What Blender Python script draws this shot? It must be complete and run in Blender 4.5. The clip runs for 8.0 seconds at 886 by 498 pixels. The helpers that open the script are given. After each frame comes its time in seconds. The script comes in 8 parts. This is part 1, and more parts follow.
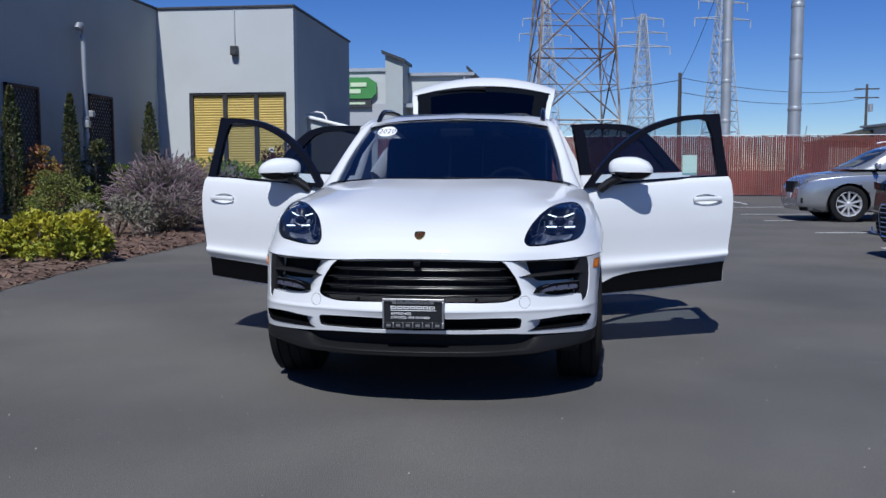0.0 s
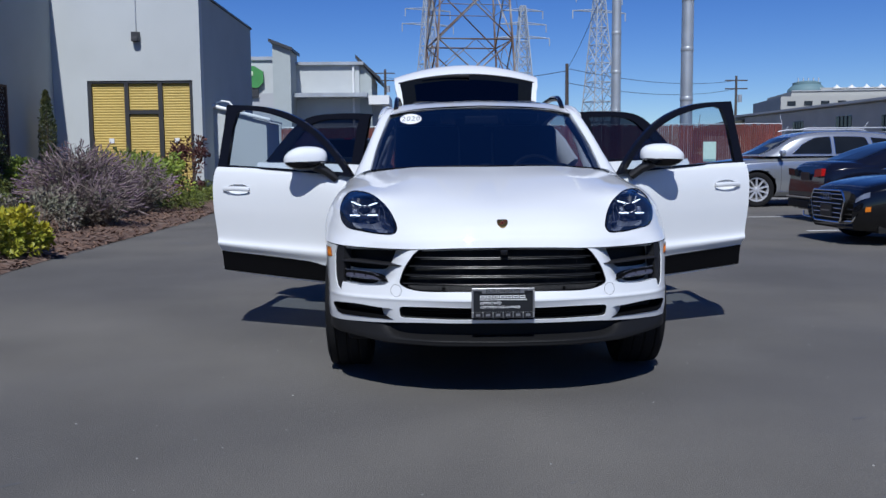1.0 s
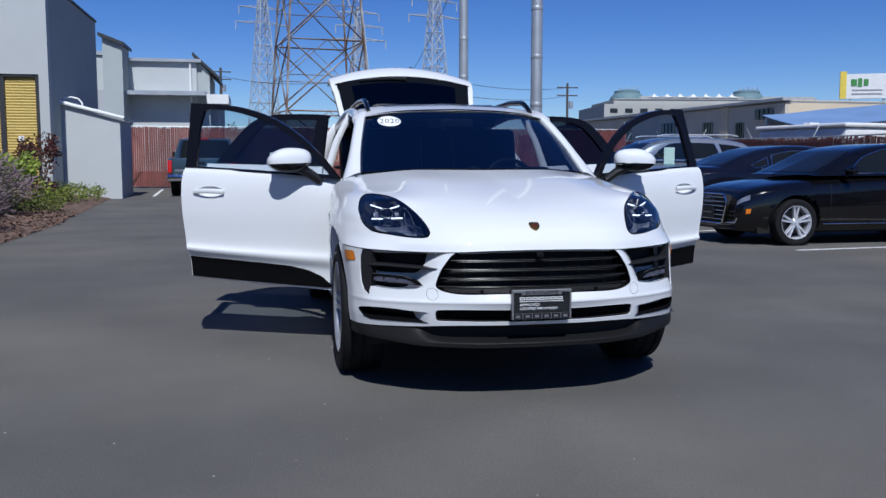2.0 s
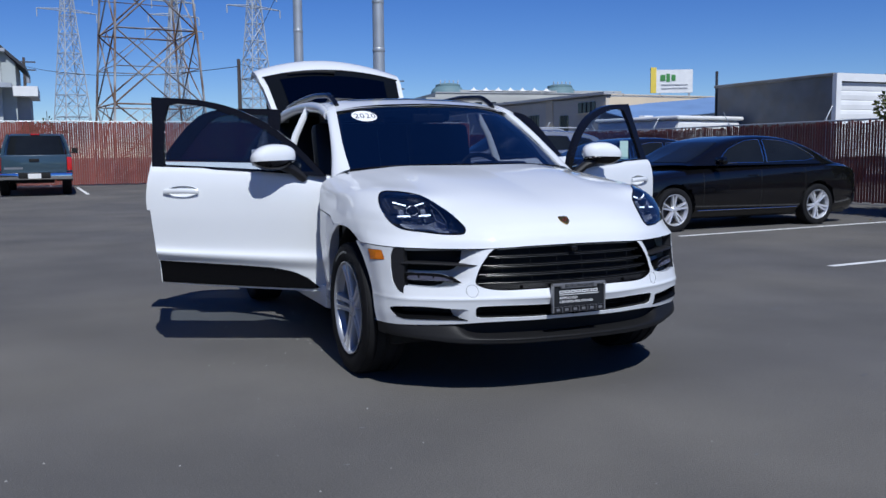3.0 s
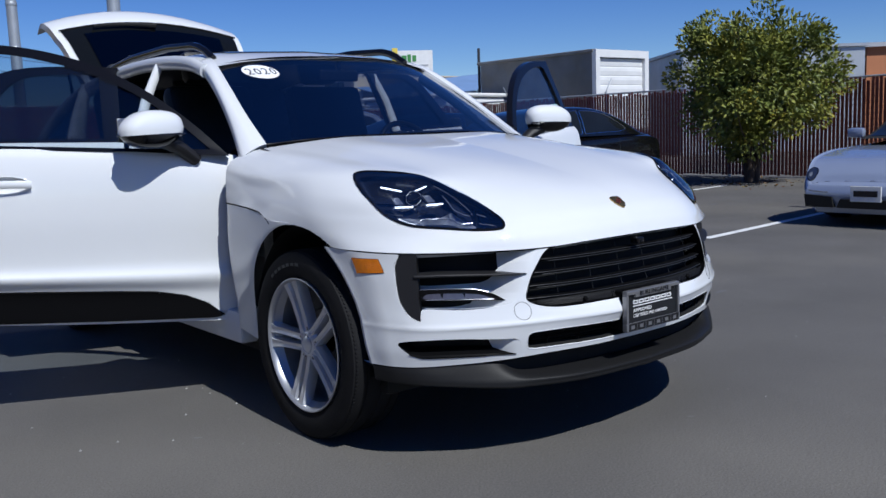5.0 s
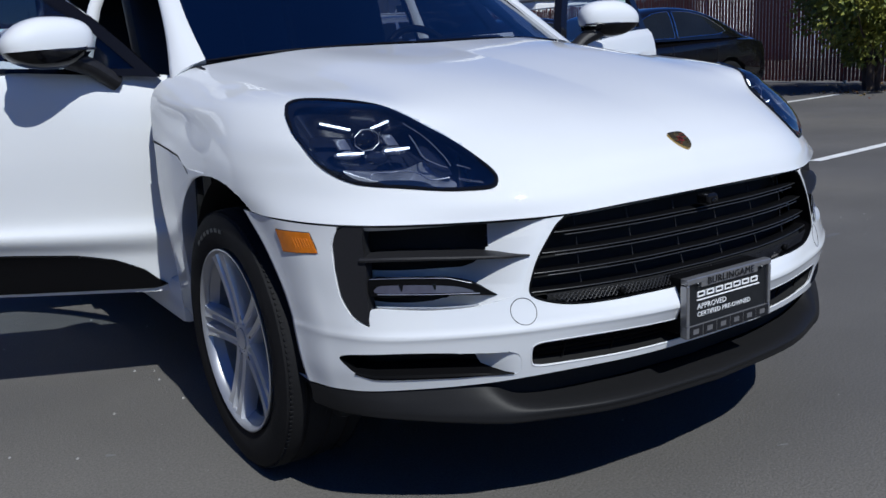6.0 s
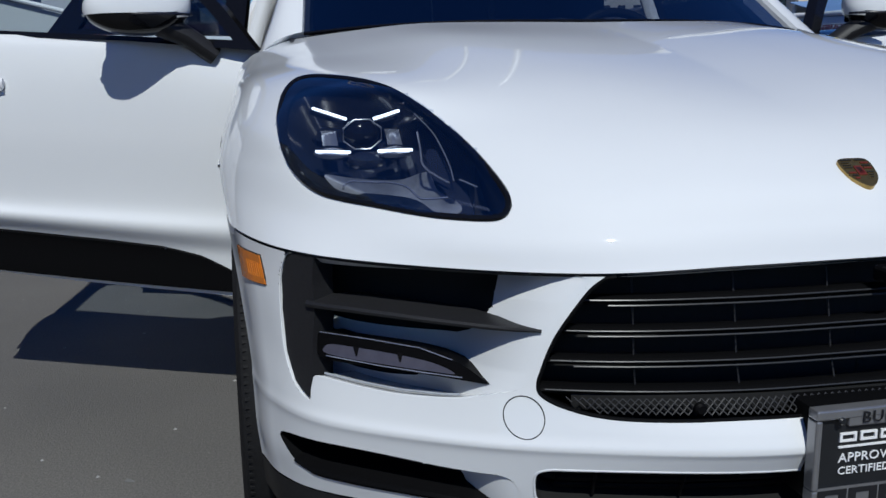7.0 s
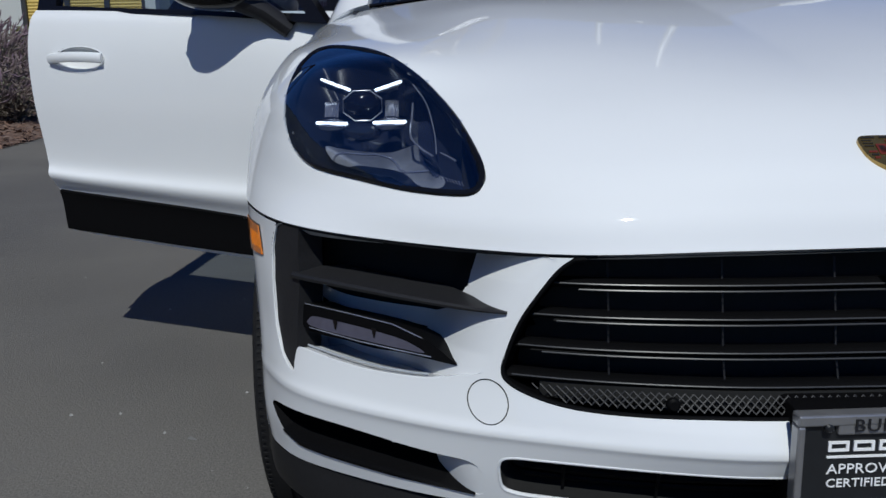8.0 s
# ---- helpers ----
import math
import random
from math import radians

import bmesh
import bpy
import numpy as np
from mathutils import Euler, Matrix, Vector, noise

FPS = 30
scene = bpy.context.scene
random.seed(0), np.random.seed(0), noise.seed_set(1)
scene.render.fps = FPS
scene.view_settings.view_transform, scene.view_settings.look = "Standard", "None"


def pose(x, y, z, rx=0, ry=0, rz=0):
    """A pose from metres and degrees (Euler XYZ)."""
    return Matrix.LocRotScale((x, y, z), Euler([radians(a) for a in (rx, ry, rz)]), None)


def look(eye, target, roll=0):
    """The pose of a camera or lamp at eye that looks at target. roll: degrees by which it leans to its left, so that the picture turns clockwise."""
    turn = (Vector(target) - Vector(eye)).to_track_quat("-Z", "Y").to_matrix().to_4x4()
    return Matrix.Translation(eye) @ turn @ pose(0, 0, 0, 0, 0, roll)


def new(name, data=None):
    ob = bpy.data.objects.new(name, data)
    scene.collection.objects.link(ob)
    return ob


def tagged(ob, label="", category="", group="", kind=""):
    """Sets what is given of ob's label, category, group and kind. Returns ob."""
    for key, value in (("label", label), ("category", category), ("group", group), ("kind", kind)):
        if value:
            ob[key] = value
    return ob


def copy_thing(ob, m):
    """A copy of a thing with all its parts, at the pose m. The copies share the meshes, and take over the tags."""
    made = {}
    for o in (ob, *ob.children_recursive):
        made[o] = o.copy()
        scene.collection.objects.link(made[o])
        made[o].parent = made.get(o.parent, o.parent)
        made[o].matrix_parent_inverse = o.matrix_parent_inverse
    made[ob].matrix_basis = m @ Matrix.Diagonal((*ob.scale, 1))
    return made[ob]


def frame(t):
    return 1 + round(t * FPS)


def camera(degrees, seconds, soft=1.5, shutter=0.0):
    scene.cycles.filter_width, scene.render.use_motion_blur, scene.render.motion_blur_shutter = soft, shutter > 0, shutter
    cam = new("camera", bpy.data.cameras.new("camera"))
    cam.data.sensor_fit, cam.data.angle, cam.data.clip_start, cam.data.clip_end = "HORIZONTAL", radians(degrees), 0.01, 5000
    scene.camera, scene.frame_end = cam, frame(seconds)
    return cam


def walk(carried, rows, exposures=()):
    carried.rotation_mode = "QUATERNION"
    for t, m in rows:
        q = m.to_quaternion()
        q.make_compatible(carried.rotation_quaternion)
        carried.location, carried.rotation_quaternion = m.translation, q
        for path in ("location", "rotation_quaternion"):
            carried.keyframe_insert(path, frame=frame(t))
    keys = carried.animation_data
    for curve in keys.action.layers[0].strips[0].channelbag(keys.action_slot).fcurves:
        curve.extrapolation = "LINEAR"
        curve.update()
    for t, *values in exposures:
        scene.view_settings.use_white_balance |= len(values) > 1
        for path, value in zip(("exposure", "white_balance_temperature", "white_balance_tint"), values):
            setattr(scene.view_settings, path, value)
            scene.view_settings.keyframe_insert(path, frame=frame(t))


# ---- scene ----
cam = camera(52.7, 8.0)
PATH = [
    (0, (0.633, -4.241, 1.174), (0.399, -2.263, 0.998), -0.1),
    (0.5, (0.122, -4.263, 1.178), (0.011, -2.275, 0.985), 0.0),
    (1, (-0.349, -4.215, 1.164), (-0.322, -2.225, 0.965), -0.5),
    (1.5, (-0.83, -4.195, 1.159), (-0.63, -2.215, 0.962), -0.3),
    (1.7, (-1.026, -4.172, 1.175), (-0.756, -2.2, 0.978), -0.1),
    (2.8, (-2.096, -3.867, 1.168), (-1.385, -2.009, 0.964), -0.5),
    (3, (-2.289, -3.773, 1.192), (-1.523, -1.938, 0.979), -0.6),
    (3.5, (-2.644, -3.428, 1.166), (-1.683, -1.693, 0.909), -1.4),
    (4, (-2.842, -2.98, 1.149), (-1.754, -1.323, 0.885), -2.0),
    (4.2, (-2.861, -2.771, 1.171), (-1.698, -1.163, 0.921), -1.9),
    (5.3, (-2.335, -1.753, 1.124), (-1.073, -0.228, 0.842), -2.1),
    (5.5, (-2.168, -1.622, 1.139), (-0.917, -0.095, 0.817), -2.4),
    (6, (-1.681, -1.389, 1.115), (-0.627, 0.25, 0.666), -3.2),
    (6.5, (-1.217, -1.166, 1.047), (-0.508, 0.648, 0.59), -3.3),
    (7, (-0.874, -1.027, 1.018), (-0.466, 0.888, 0.611), -0.8),
    (7.5, (-0.644, -1.016, 1.005), (-0.531, 0.931, 0.563), -0.6),
    (8, (-0.608, -1.021, 1.003), (-0.554, 0.927, 0.552), -1.2),
]
walk(cam, [(t, look(eye, target, roll)) for t, eye, target, roll in PATH],
     [(0, 0.06, 5850, 8), (3.0, 0.04, 5750, 8), (4.2, 0.08, 5900, 8), (5.5, 0.05, 5850, 7), (6.5, -0.12, 5950, 5), (7.0, -0.22, 6000, 4), (8.0, -0.30, 6050, 4)])

# ---- light ----
SUN_DOWN = Vector((0.07, 0.83, -1.0)).normalized()
world = bpy.data.worlds.new("world")
scene.world = world
world.use_nodes = True
wn = world.node_tree
wn.nodes.clear()
sky = wn.nodes.new("ShaderNodeTexSky")
sky.sky_type, sky.sun_disc = "NISHITA", False
sky.sun_elevation = math.asin(-SUN_DOWN.z)
sky.sun_rotation = math.atan2(-SUN_DOWN.x, -SUN_DOWN.y)
sky.altitude = 1200
sky.air_density, sky.dust_density, sky.ozone_density = 0.92, 0.0, 5.0
back = wn.nodes.new("ShaderNodeBackground")
back.inputs["Strength"].default_value = 0.079
wout = wn.nodes.new("ShaderNodeOutputWorld")
rich = wn.nodes.new("ShaderNodeHueSaturation")
rich.inputs["Saturation"].default_value = 1.24
rich.inputs["Hue"].default_value = 0.518
wn.links.new(sky.outputs[0], rich.inputs["Color"])
wn.links.new(rich.outputs[0], back.inputs["Color"])
wn.links.new(back.outputs[0], wout.inputs["Surface"])

sun = new("sun", bpy.data.lights.new("sun", "SUN"))
sun.data.energy, sun.data.angle, sun.data.color = 4.3, radians(0.55), (1.0, 0.955, 0.89)
sun.matrix_world = look((-2, -25, 30), Vector((-2, -25, 30)) + SUN_DOWN)
scene.view_settings.exposure = 0.0

# ---- materials ----
def material(name, color, rough=0.5, metal=0.0, spread=0.0, scale=6.0, fine=0.0, fine_scale=60.0, bump=0.0, bump_scale=80.0, coat=0.0,
             second=None, second_scale=1.5, second_at=(0.5, 0.62), island=0.0, clear=0.0, ior=1.45, emit=0.0, specular=None):
    """A surface with colour variation at two scales, a relief, and a second colour in blotches."""
    m = bpy.data.materials.new(name)
    m.use_nodes = True
    nt = m.node_tree
    b = nt.nodes["Principled BSDF"]
    b.inputs["Roughness"].default_value, b.inputs["Metallic"].default_value = rough, metal
    b.inputs["IOR"].default_value = ior
    if specular is not None:
        b.inputs["Specular IOR Level"].default_value = specular
    if coat:
        b.inputs["Coat Weight"].default_value, b.inputs["Coat Roughness"].default_value = coat, 0.03
    if clear:
        b.inputs["Transmission Weight"].default_value = clear
    rgba = (*color, 1)
    b.inputs["Base Color"].default_value = rgba
    if emit:
        b.inputs["Emission Color"].default_value, b.inputs["Emission Strength"].default_value = rgba, emit
    place = nt.nodes.new("ShaderNodeTexCoord").outputs["Object"]

    def noise_of(size, detail=4.0):
        n = nt.nodes.new("ShaderNodeTexNoise")
        n.inputs["Scale"].default_value, n.inputs["Detail"].default_value = size, detail
        nt.links.new(place, n.inputs["Vector"])
        return n.outputs["Fac"]

    def ramp(fac, lo, hi, a=0.3, z=0.7):
        r = nt.nodes.new("ShaderNodeMapRange")
        r.inputs["From Min"].default_value, r.inputs["From Max"].default_value = a, z
        r.inputs["To Min"].default_value, r.inputs["To Max"].default_value = lo, hi
        nt.links.new(fac, r.inputs["Value"])
        return r.outputs[0]

    col = None
    if second:
        mix = nt.nodes.new("ShaderNodeMix")
        mix.data_type = "RGBA"
        mix.inputs[6].default_value, mix.inputs[7].default_value = rgba, (*second, 1)
        nt.links.new(ramp(noise_of(second_scale, 6.0), 0, 1, *second_at), mix.inputs[0])
        col = mix.outputs[2]
    for amount, size in ((spread, scale), (fine, fine_scale)):
        if amount:
            hsv = nt.nodes.new("ShaderNodeHueSaturation")
            nt.links.new(ramp(noise_of(size), 1 - amount, 1 + amount), hsv.inputs["Value"])
            if col is None:
                hsv.inputs["Color"].default_value = rgba
            else:
                nt.links.new(col, hsv.inputs["Color"])
            col = hsv.outputs[0]
    if island:
        hsv = nt.nodes.new("ShaderNodeHueSaturation")
        g = nt.nodes.new("ShaderNodeNewGeometry")
        o = nt.nodes.new("ShaderNodeObjectInfo")
        add = nt.nodes.new("ShaderNodeMath")
        add.operation = "ADD"
        nt.links.new(g.outputs["Random Per Island"], add.inputs[0])
        nt.links.new(o.outputs["Random"], add.inputs[1])
        nt.links.new(ramp(add.outputs[0], 1 - island, 1 + island, 0, 2), hsv.inputs["Value"])
        if col is None:
            hsv.inputs["Color"].default_value = rgba
        else:
            nt.links.new(col, hsv.inputs["Color"])
        col = hsv.outputs[0]
    if col is not None:
        nt.links.new(col, b.inputs["Base Color"])
    if bump:
        bn = nt.nodes.new("ShaderNodeBump")
        bn.inputs["Strength"].default_value, bn.inputs["Distance"].default_value = bump, 0.01
        nt.links.new(noise_of(bump_scale, 6.0), bn.inputs["Height"])
        nt.links.new(bn.outputs[0], b.inputs["Normal"])
    return m


def tinted_glass(name, tint, rough=0.0, amount=0.88, base=0.065):
    """A thin pane: see-through tint with a mirror-like surface by its angle."""
    m = bpy.data.materials.new(name)
    m.use_nodes = True
    nt = m.node_tree
    nt.nodes.clear()
    out = nt.nodes.new("ShaderNodeOutputMaterial")
    tr = nt.nodes.new("ShaderNodeBsdfTransparent")
    tr.inputs[0].default_value = (*tint, 1)
    gl = nt.nodes.new("ShaderNodeBsdfGlossy")
    gl.inputs["Roughness"].default_value = rough
    gl.inputs["Color"].default_value = (amount, amount, amount, 1)
    lw = nt.nodes.new("ShaderNodeLayerWeight")
    lw.inputs["Blend"].default_value = 0.5
    pw = nt.nodes.new("ShaderNodeMath")
    pw.operation = "POWER"
    pw.inputs[1].default_value = 4.5
    nt.links.new(lw.outputs["Facing"], pw.inputs[0])
    fr = nt.nodes.new("ShaderNodeMath")
    fr.operation = "MULTIPLY_ADD"
    fr.inputs[1].default_value, fr.inputs[2].default_value = 0.92, base
    nt.links.new(pw.outputs[0], fr.inputs[0])
    mix = nt.nodes.new("ShaderNodeMixShader")
    nt.links.new(fr.outputs[0], mix.inputs[0])
    nt.links.new(tr.outputs[0], mix.inputs[1])
    nt.links.new(gl.outputs[0], mix.inputs[2])
    nt.links.new(mix.outputs[0], out.inputs[0])
    return m


ASPHALT = material("asphalt", (0.106, 0.1005, 0.094), 0.86, spread=0.15, scale=0.8, fine=0.22, fine_scale=130, bump=0.5, bump_scale=170,
                   second=(0.134, 0.125, 0.110), second_scale=0.30, second_at=(0.44, 0.64))
LINE_PAINT = material("line_paint", (0.72, 0.72, 0.70), 0.7, spread=0.12, scale=5, fine=0.12, fine_scale=90, bump=0.3, bump_scale=150)
STAIN = material("asphalt_stain", (0.098, 0.098, 0.101), 0.8, spread=0.2, scale=9, fine=0.15, fine_scale=150)
SCUFF = material("chalky_scuff", (0.15, 0.15, 0.15), 0.9, spread=0.2, scale=30, fine=0.2, fine_scale=200)
PEBBLE = material("pale_pebble", (0.27, 0.265, 0.255), 0.85, spread=0.15, scale=20)
WHITE = material("white_car_paint", (0.690, 0.703, 0.715), 0.55, specular=0.2, coat=1.0, spread=0.012, scale=2.5)
SATIN_BLACK = material("satin_black_plastic", (0.004, 0.004, 0.0045), 0.50, specular=0.06, fine=0.15, fine_scale=300, bump=0.05, bump_scale=600)
PLASTIC = material("grained_black_plastic", (0.016, 0.016, 0.018), 0.48, specular=0.30, fine=0.15, fine_scale=300, bump=0.05, bump_scale=600)
# lighter grey for highlights drawn on the louvres; the tyre lettering uses it too
LOUVRE_EDGE = material("louvre_highlight_and_letter_grey", (0.036, 0.037, 0.040), 0.30, specular=0.5, fine=0.12, fine_scale=200)
GUIDE = material("clear_guide_plastic", (0.34, 0.36, 0.39), 0.12, coat=0.6, spread=0.08, scale=40)
GLOSS_BLACK = material("gloss_black_trim", (0.006, 0.006, 0.007), 0.10, specular=0.35)
MATT_BLACK = material("matt_black", (0.006, 0.006, 0.006), 0.8, fine=0.2, fine_scale=120)
LIP_GREY = material("dark_grey_lip", (0.0115, 0.0115, 0.0122), 0.46, specular=0.17, fine=0.12, fine_scale=250, bump=0.04, bump_scale=500)
GAP = material("panel_gap", (0.012, 0.012, 0.012), 0.9, fine=0.1)
RUBBER = material("tyre_rubber", (0.009, 0.009, 0.010), 0.75, specular=0.25, spread=0.2, scale=8, fine=0.15, fine_scale=180, bump=0.1, bump_scale=220)
# ALLOY's silver with the shade inside the wheel put into the colour
BARREL_SHADED = material("shaded_barrel_alloy", (0.36, 0.37, 0.40), 0.35, metal=0.6, spread=0.06, scale=12)
ALLOY = material("silver_alloy", (0.66, 0.67, 0.70), 0.28, metal=0.5, spread=0.03, scale=9, coat=0.4)
CHROME = material("chrome", (0.82, 0.83, 0.85), 0.08, metal=1.0, spread=0.02, scale=12)
DULL_METAL = material("brake_metal", (0.12, 0.12, 0.12), 0.45, metal=0.9, fine=0.1, fine_scale=120)
REFLECTOR = material("headlamp_reflector", (0.40, 0.41, 0.45), 0.20, metal=0.7, spread=0.15, scale=25)
BOWL = material("dull_silver_bowl", (0.33, 0.34, 0.37), 0.34, metal=0.5, spread=0.25, scale=30)
LAMP_DARK = material("headlamp_bezel", (0.012, 0.014, 0.022), 0.25, spread=0.2, scale=20, coat=0.5)
LED = material("led_strip", (0.93, 0.96, 1.0), 0.3, emit=2.6)
FOG_LED = material("fog_strip", (0.07, 0.07, 0.098), 0.20, spread=0.1, scale=40, coat=0.5)
AMBER = material("amber_plastic", (0.60, 0.165, 0.004), 0.20, spread=0.1, scale=60, coat=0.6, bump=0.15, bump_scale=260)
RED_LAMP = material("red_lamp", (0.45, 0.012, 0.012), 0.2, coat=0.7, spread=0.15, scale=40)
GOLD = material("gold_badge", (0.42, 0.29, 0.10), 0.25, metal=0.9, spread=0.15, scale=90)
BADGE_RED = material("badge_red", (0.13, 0.020, 0.014), 0.35, spread=0.1, scale=90)
GLASS = tinted_glass("windscreen_glass", (0.36, 0.40, 0.46), base=0.21)
SIDE_GLASS = tinted_glass("side_glass", (0.66, 0.74, 0.80))
DARK_GLASS = tinted_glass("privacy_glass", (0.055, 0.06, 0.07))
TAIL_GLASS = material("tailgate_black_glass", (0.006, 0.007, 0.008), 0.06, specular=0.2)
LENS = tinted_glass("headlamp_lens", (0.74, 0.79, 0.88), base=0.15)
CABIN = material("black_cabin_trim", (0.012, 0.012, 0.013), 0.6, spread=0.2, scale=6, fine=0.1, bump=0.1, bump_scale=300)
LEATHER = material("black_leather", (0.016, 0.016, 0.017), 0.45, spread=0.2, scale=5, bump=0.15, bump_scale=160)
PLATE_BLACK = material("plate_black", (0.012, 0.013, 0.015), 0.35, spread=0.1, scale=40)
STEEL = material("plate_frame_steel", (0.28, 0.28, 0.29), 0.32, metal=0.65, spread=0.08, scale=40)
INK_WHITE = material("white_print", (0.80, 0.80, 0.80), 0.5, fine=0.03)
INK_BLACK = material("black_print", (0.01, 0.01, 0.012), 0.5, fine=0.1)
STICKER = material("white_sticker", (0.85, 0.85, 0.85), 0.5, fine=0.02)


# ---- building helpers ----
def mesh_of(name, verts, faces, mats, smooth=True, angle=35.0, slots=None):
    me = bpy.data.meshes.new(name)
    me.from_pydata([tuple(map(float, v)) for v in verts], [], [tuple(map(int, f)) for f in faces])
    for m in (mats if isinstance(mats, (list, tuple)) else [mats]):
        me.materials.append(m)
    if slots is not None:
        me.polygons.foreach_set("material_index", slots)
    if smooth:
        me.polygons.foreach_set("use_smooth", [True] * len(me.polygons))
        me.set_sharp_from_angle(angle=radians(angle))
    me.validate()
    me.update()
    return me


def put(name, geo, mat, parent=None, label="", smooth=True, angle=35.0, m=None):
    """Link (verts, faces) as ONE mesh object, as a part when a parent is given."""
    ob = new(name, mesh_of(name, geo[0], geo[1], mat, smooth, angle))
    if parent is not None:
        ob.parent = parent
    if m is not None:
        ob.matrix_basis = m
    if label:
        tagged(ob, label)
    return ob


def thing(name, label, category, m=None, group="", kind=""):
    ob = new(name)
    ob.empty_display_size = 0.2
    if m is not None:
        ob.matrix_basis = m
    return tagged(ob, label, category, group, kind)


def join(*geos):
    verts, faces = [], []
    for v, f in geos:
        k = len(verts)
        verts.extend(map(tuple, v))
        faces.extend([tuple(i + k for i in g) for g in f])
    return verts, faces


def moved(geo, m):
    return [tuple(m @ Vector(v)) for v in geo[0]], geo[1]


def flipped(geo):
    return geo[0], [tuple(reversed(f)) for f in geo[1]]


def mirrored(geo):
    return [(-x, y, z) for x, y, z in geo[0]], [tuple(reversed(f)) for f in geo[1]]


def box(x0, x1, y0, y1, z0, z1, bevel=0.0):
    """A box with chamfered edges."""
    b = min(bevel, (x1 - x0) * 0.45, (y1 - y0) * 0.45, (z1 - z0) * 0.45)
    if b <= 0:
        v = [(x, y, z) for x in (x0, x1) for y in (y0, y1) for z in (z0, z1)]
        return v, [(0, 1, 3, 2), (4, 6, 7, 5), (0, 4, 5, 1), (2, 3, 7, 6), (0, 2, 6, 4), (1, 5, 7, 3)]
    bm = bmesh.new()
    bmesh.ops.create_cube(bm, size=1.0, matrix=Matrix.Translation(((x0 + x1) / 2, (y0 + y1) / 2, (z0 + z1) / 2)) @ Matrix.Diagonal((x1 - x0, y1 - y0, z1 - z0, 1)))
    bmesh.ops.bevel(bm, geom=bm.edges[:], offset=b, segments=2, profile=0.5, affect="EDGES")
    geo = [tuple(v.co) for v in bm.verts], [tuple(v.index for v in f.verts) for f in bm.faces]
    bm.free()
    return geo


def tube(points, radius, sides=10, squash=None, caps=True):
    """A swept tube; radius may vary along it, squash = (wide, high) of the section."""
    p = np.asarray(points, float)
    n = len(p)
    r = np.broadcast_to(np.asarray(radius, float), (n,))
    t = np.gradient(p, axis=0)
    t /= np.maximum(np.linalg.norm(t, axis=1, keepdims=True), 1e-9)
    ref = np.array((0, 0, 1.0)) if abs(t[:, 2]).mean() < 0.85 else np.array((1.0, 0, 0))
    verts, faces = [], []
    wide, high = squash or (1, 1)
    for i in range(n):
        a = np.cross(t[i], ref)
        a /= max(np.linalg.norm(a), 1e-9)
        b = np.cross(a, t[i])
        for k in range(sides):
            w = 2 * math.pi * k / sides
            verts.append(tuple(p[i] + r[i] * (wide * math.cos(w) * a + high * math.sin(w) * b)))
    for i in range(n - 1):
        for k in range(sides):
            j = (k + 1) % sides
            faces.append((i * sides + k, i * sides + j, (i + 1) * sides + j, (i + 1) * sides + k))
    if caps:
        faces.append(tuple(range(sides)))
        faces.append(tuple(reversed(range((n - 1) * sides, n * sides))))
    return verts, flipped((verts, faces))[1]


def turned(profile, sides=32, axis="z", close=False):
    """A lathe: profile rows are (radius, along)."""
    n = len(profile)
    verts, faces = [], []
    for r, h in profile:
        for k in range(sides):
            w = 2 * math.pi * k / sides
            c, s = r * math.cos(w), r * math.sin(w)
            verts.append((c, s, h) if axis == "z" else (h, c, s))
    for i in range(n - 1 + (1 if close else 0)):
        for k in range(sides):
            j = (k + 1) % sides
            i2 = (i + 1) % n
            faces.append((i * sides + k, i * sides + j, i2 * sides + j, i2 * sides + k))
    return verts, faces


def grid_faces(nu, nv):
    return [(i * (nv + 1) + j, (i + 1) * (nv + 1) + j, (i + 1) * (nv + 1) + j + 1, i * (nv + 1) + j + 1) for i in range(nu) for j in range(nv)]


def prism(outline, y0, y1):
    """An outline (x, z) pushed from y0 to y1."""
    n = len(outline)
    v = [(x, y0, z) for x, z in outline] + [(x, y1, z) for x, z in outline]
    f = [tuple(range(n)), tuple(reversed(range(n, 2 * n)))] + [((i + 1) % n, i, i + n, (i + 1) % n + n) for i in range(n)]
    return v, f


def closed_curve(points, n):
    """A smooth closed curve through the points."""
    p = np.asarray(points, float)
    k = len(p)
    s = np.arange(n) * k / n
    i = s.astype(int)
    f = (s - i)[:, None]
    a, b, c, d = p[(i - 1) % k], p[i % k], p[(i + 1) % k], p[(i + 2) % k]
    return 0.5 * (2 * b + (c - a) * f + (2 * a - 5 * b + 4 * c - d) * f ** 2 + (3 * b - a - 3 * c + d) * f ** 3)


def rounded(points, r, steps=4):
    """A polygon with its corners rounded."""
    p = [np.asarray(q, float) for q in points]
    out = []
    for i, q in enumerate(p):
        a, b = p[i - 1] - q, p[(i + 1) % len(p)] - q
        la, lb = np.linalg.norm(a), np.linalg.norm(b)
        d = min(r, la * 0.45, lb * 0.45)
        s, e = q + a / la * d, q + b / lb * d
        for k in range(steps + 1):
            t = k / steps
            out.append((1 - t) ** 2 * s + 2 * t * (1 - t) * q + t ** 2 * e)
    return np.array(out)


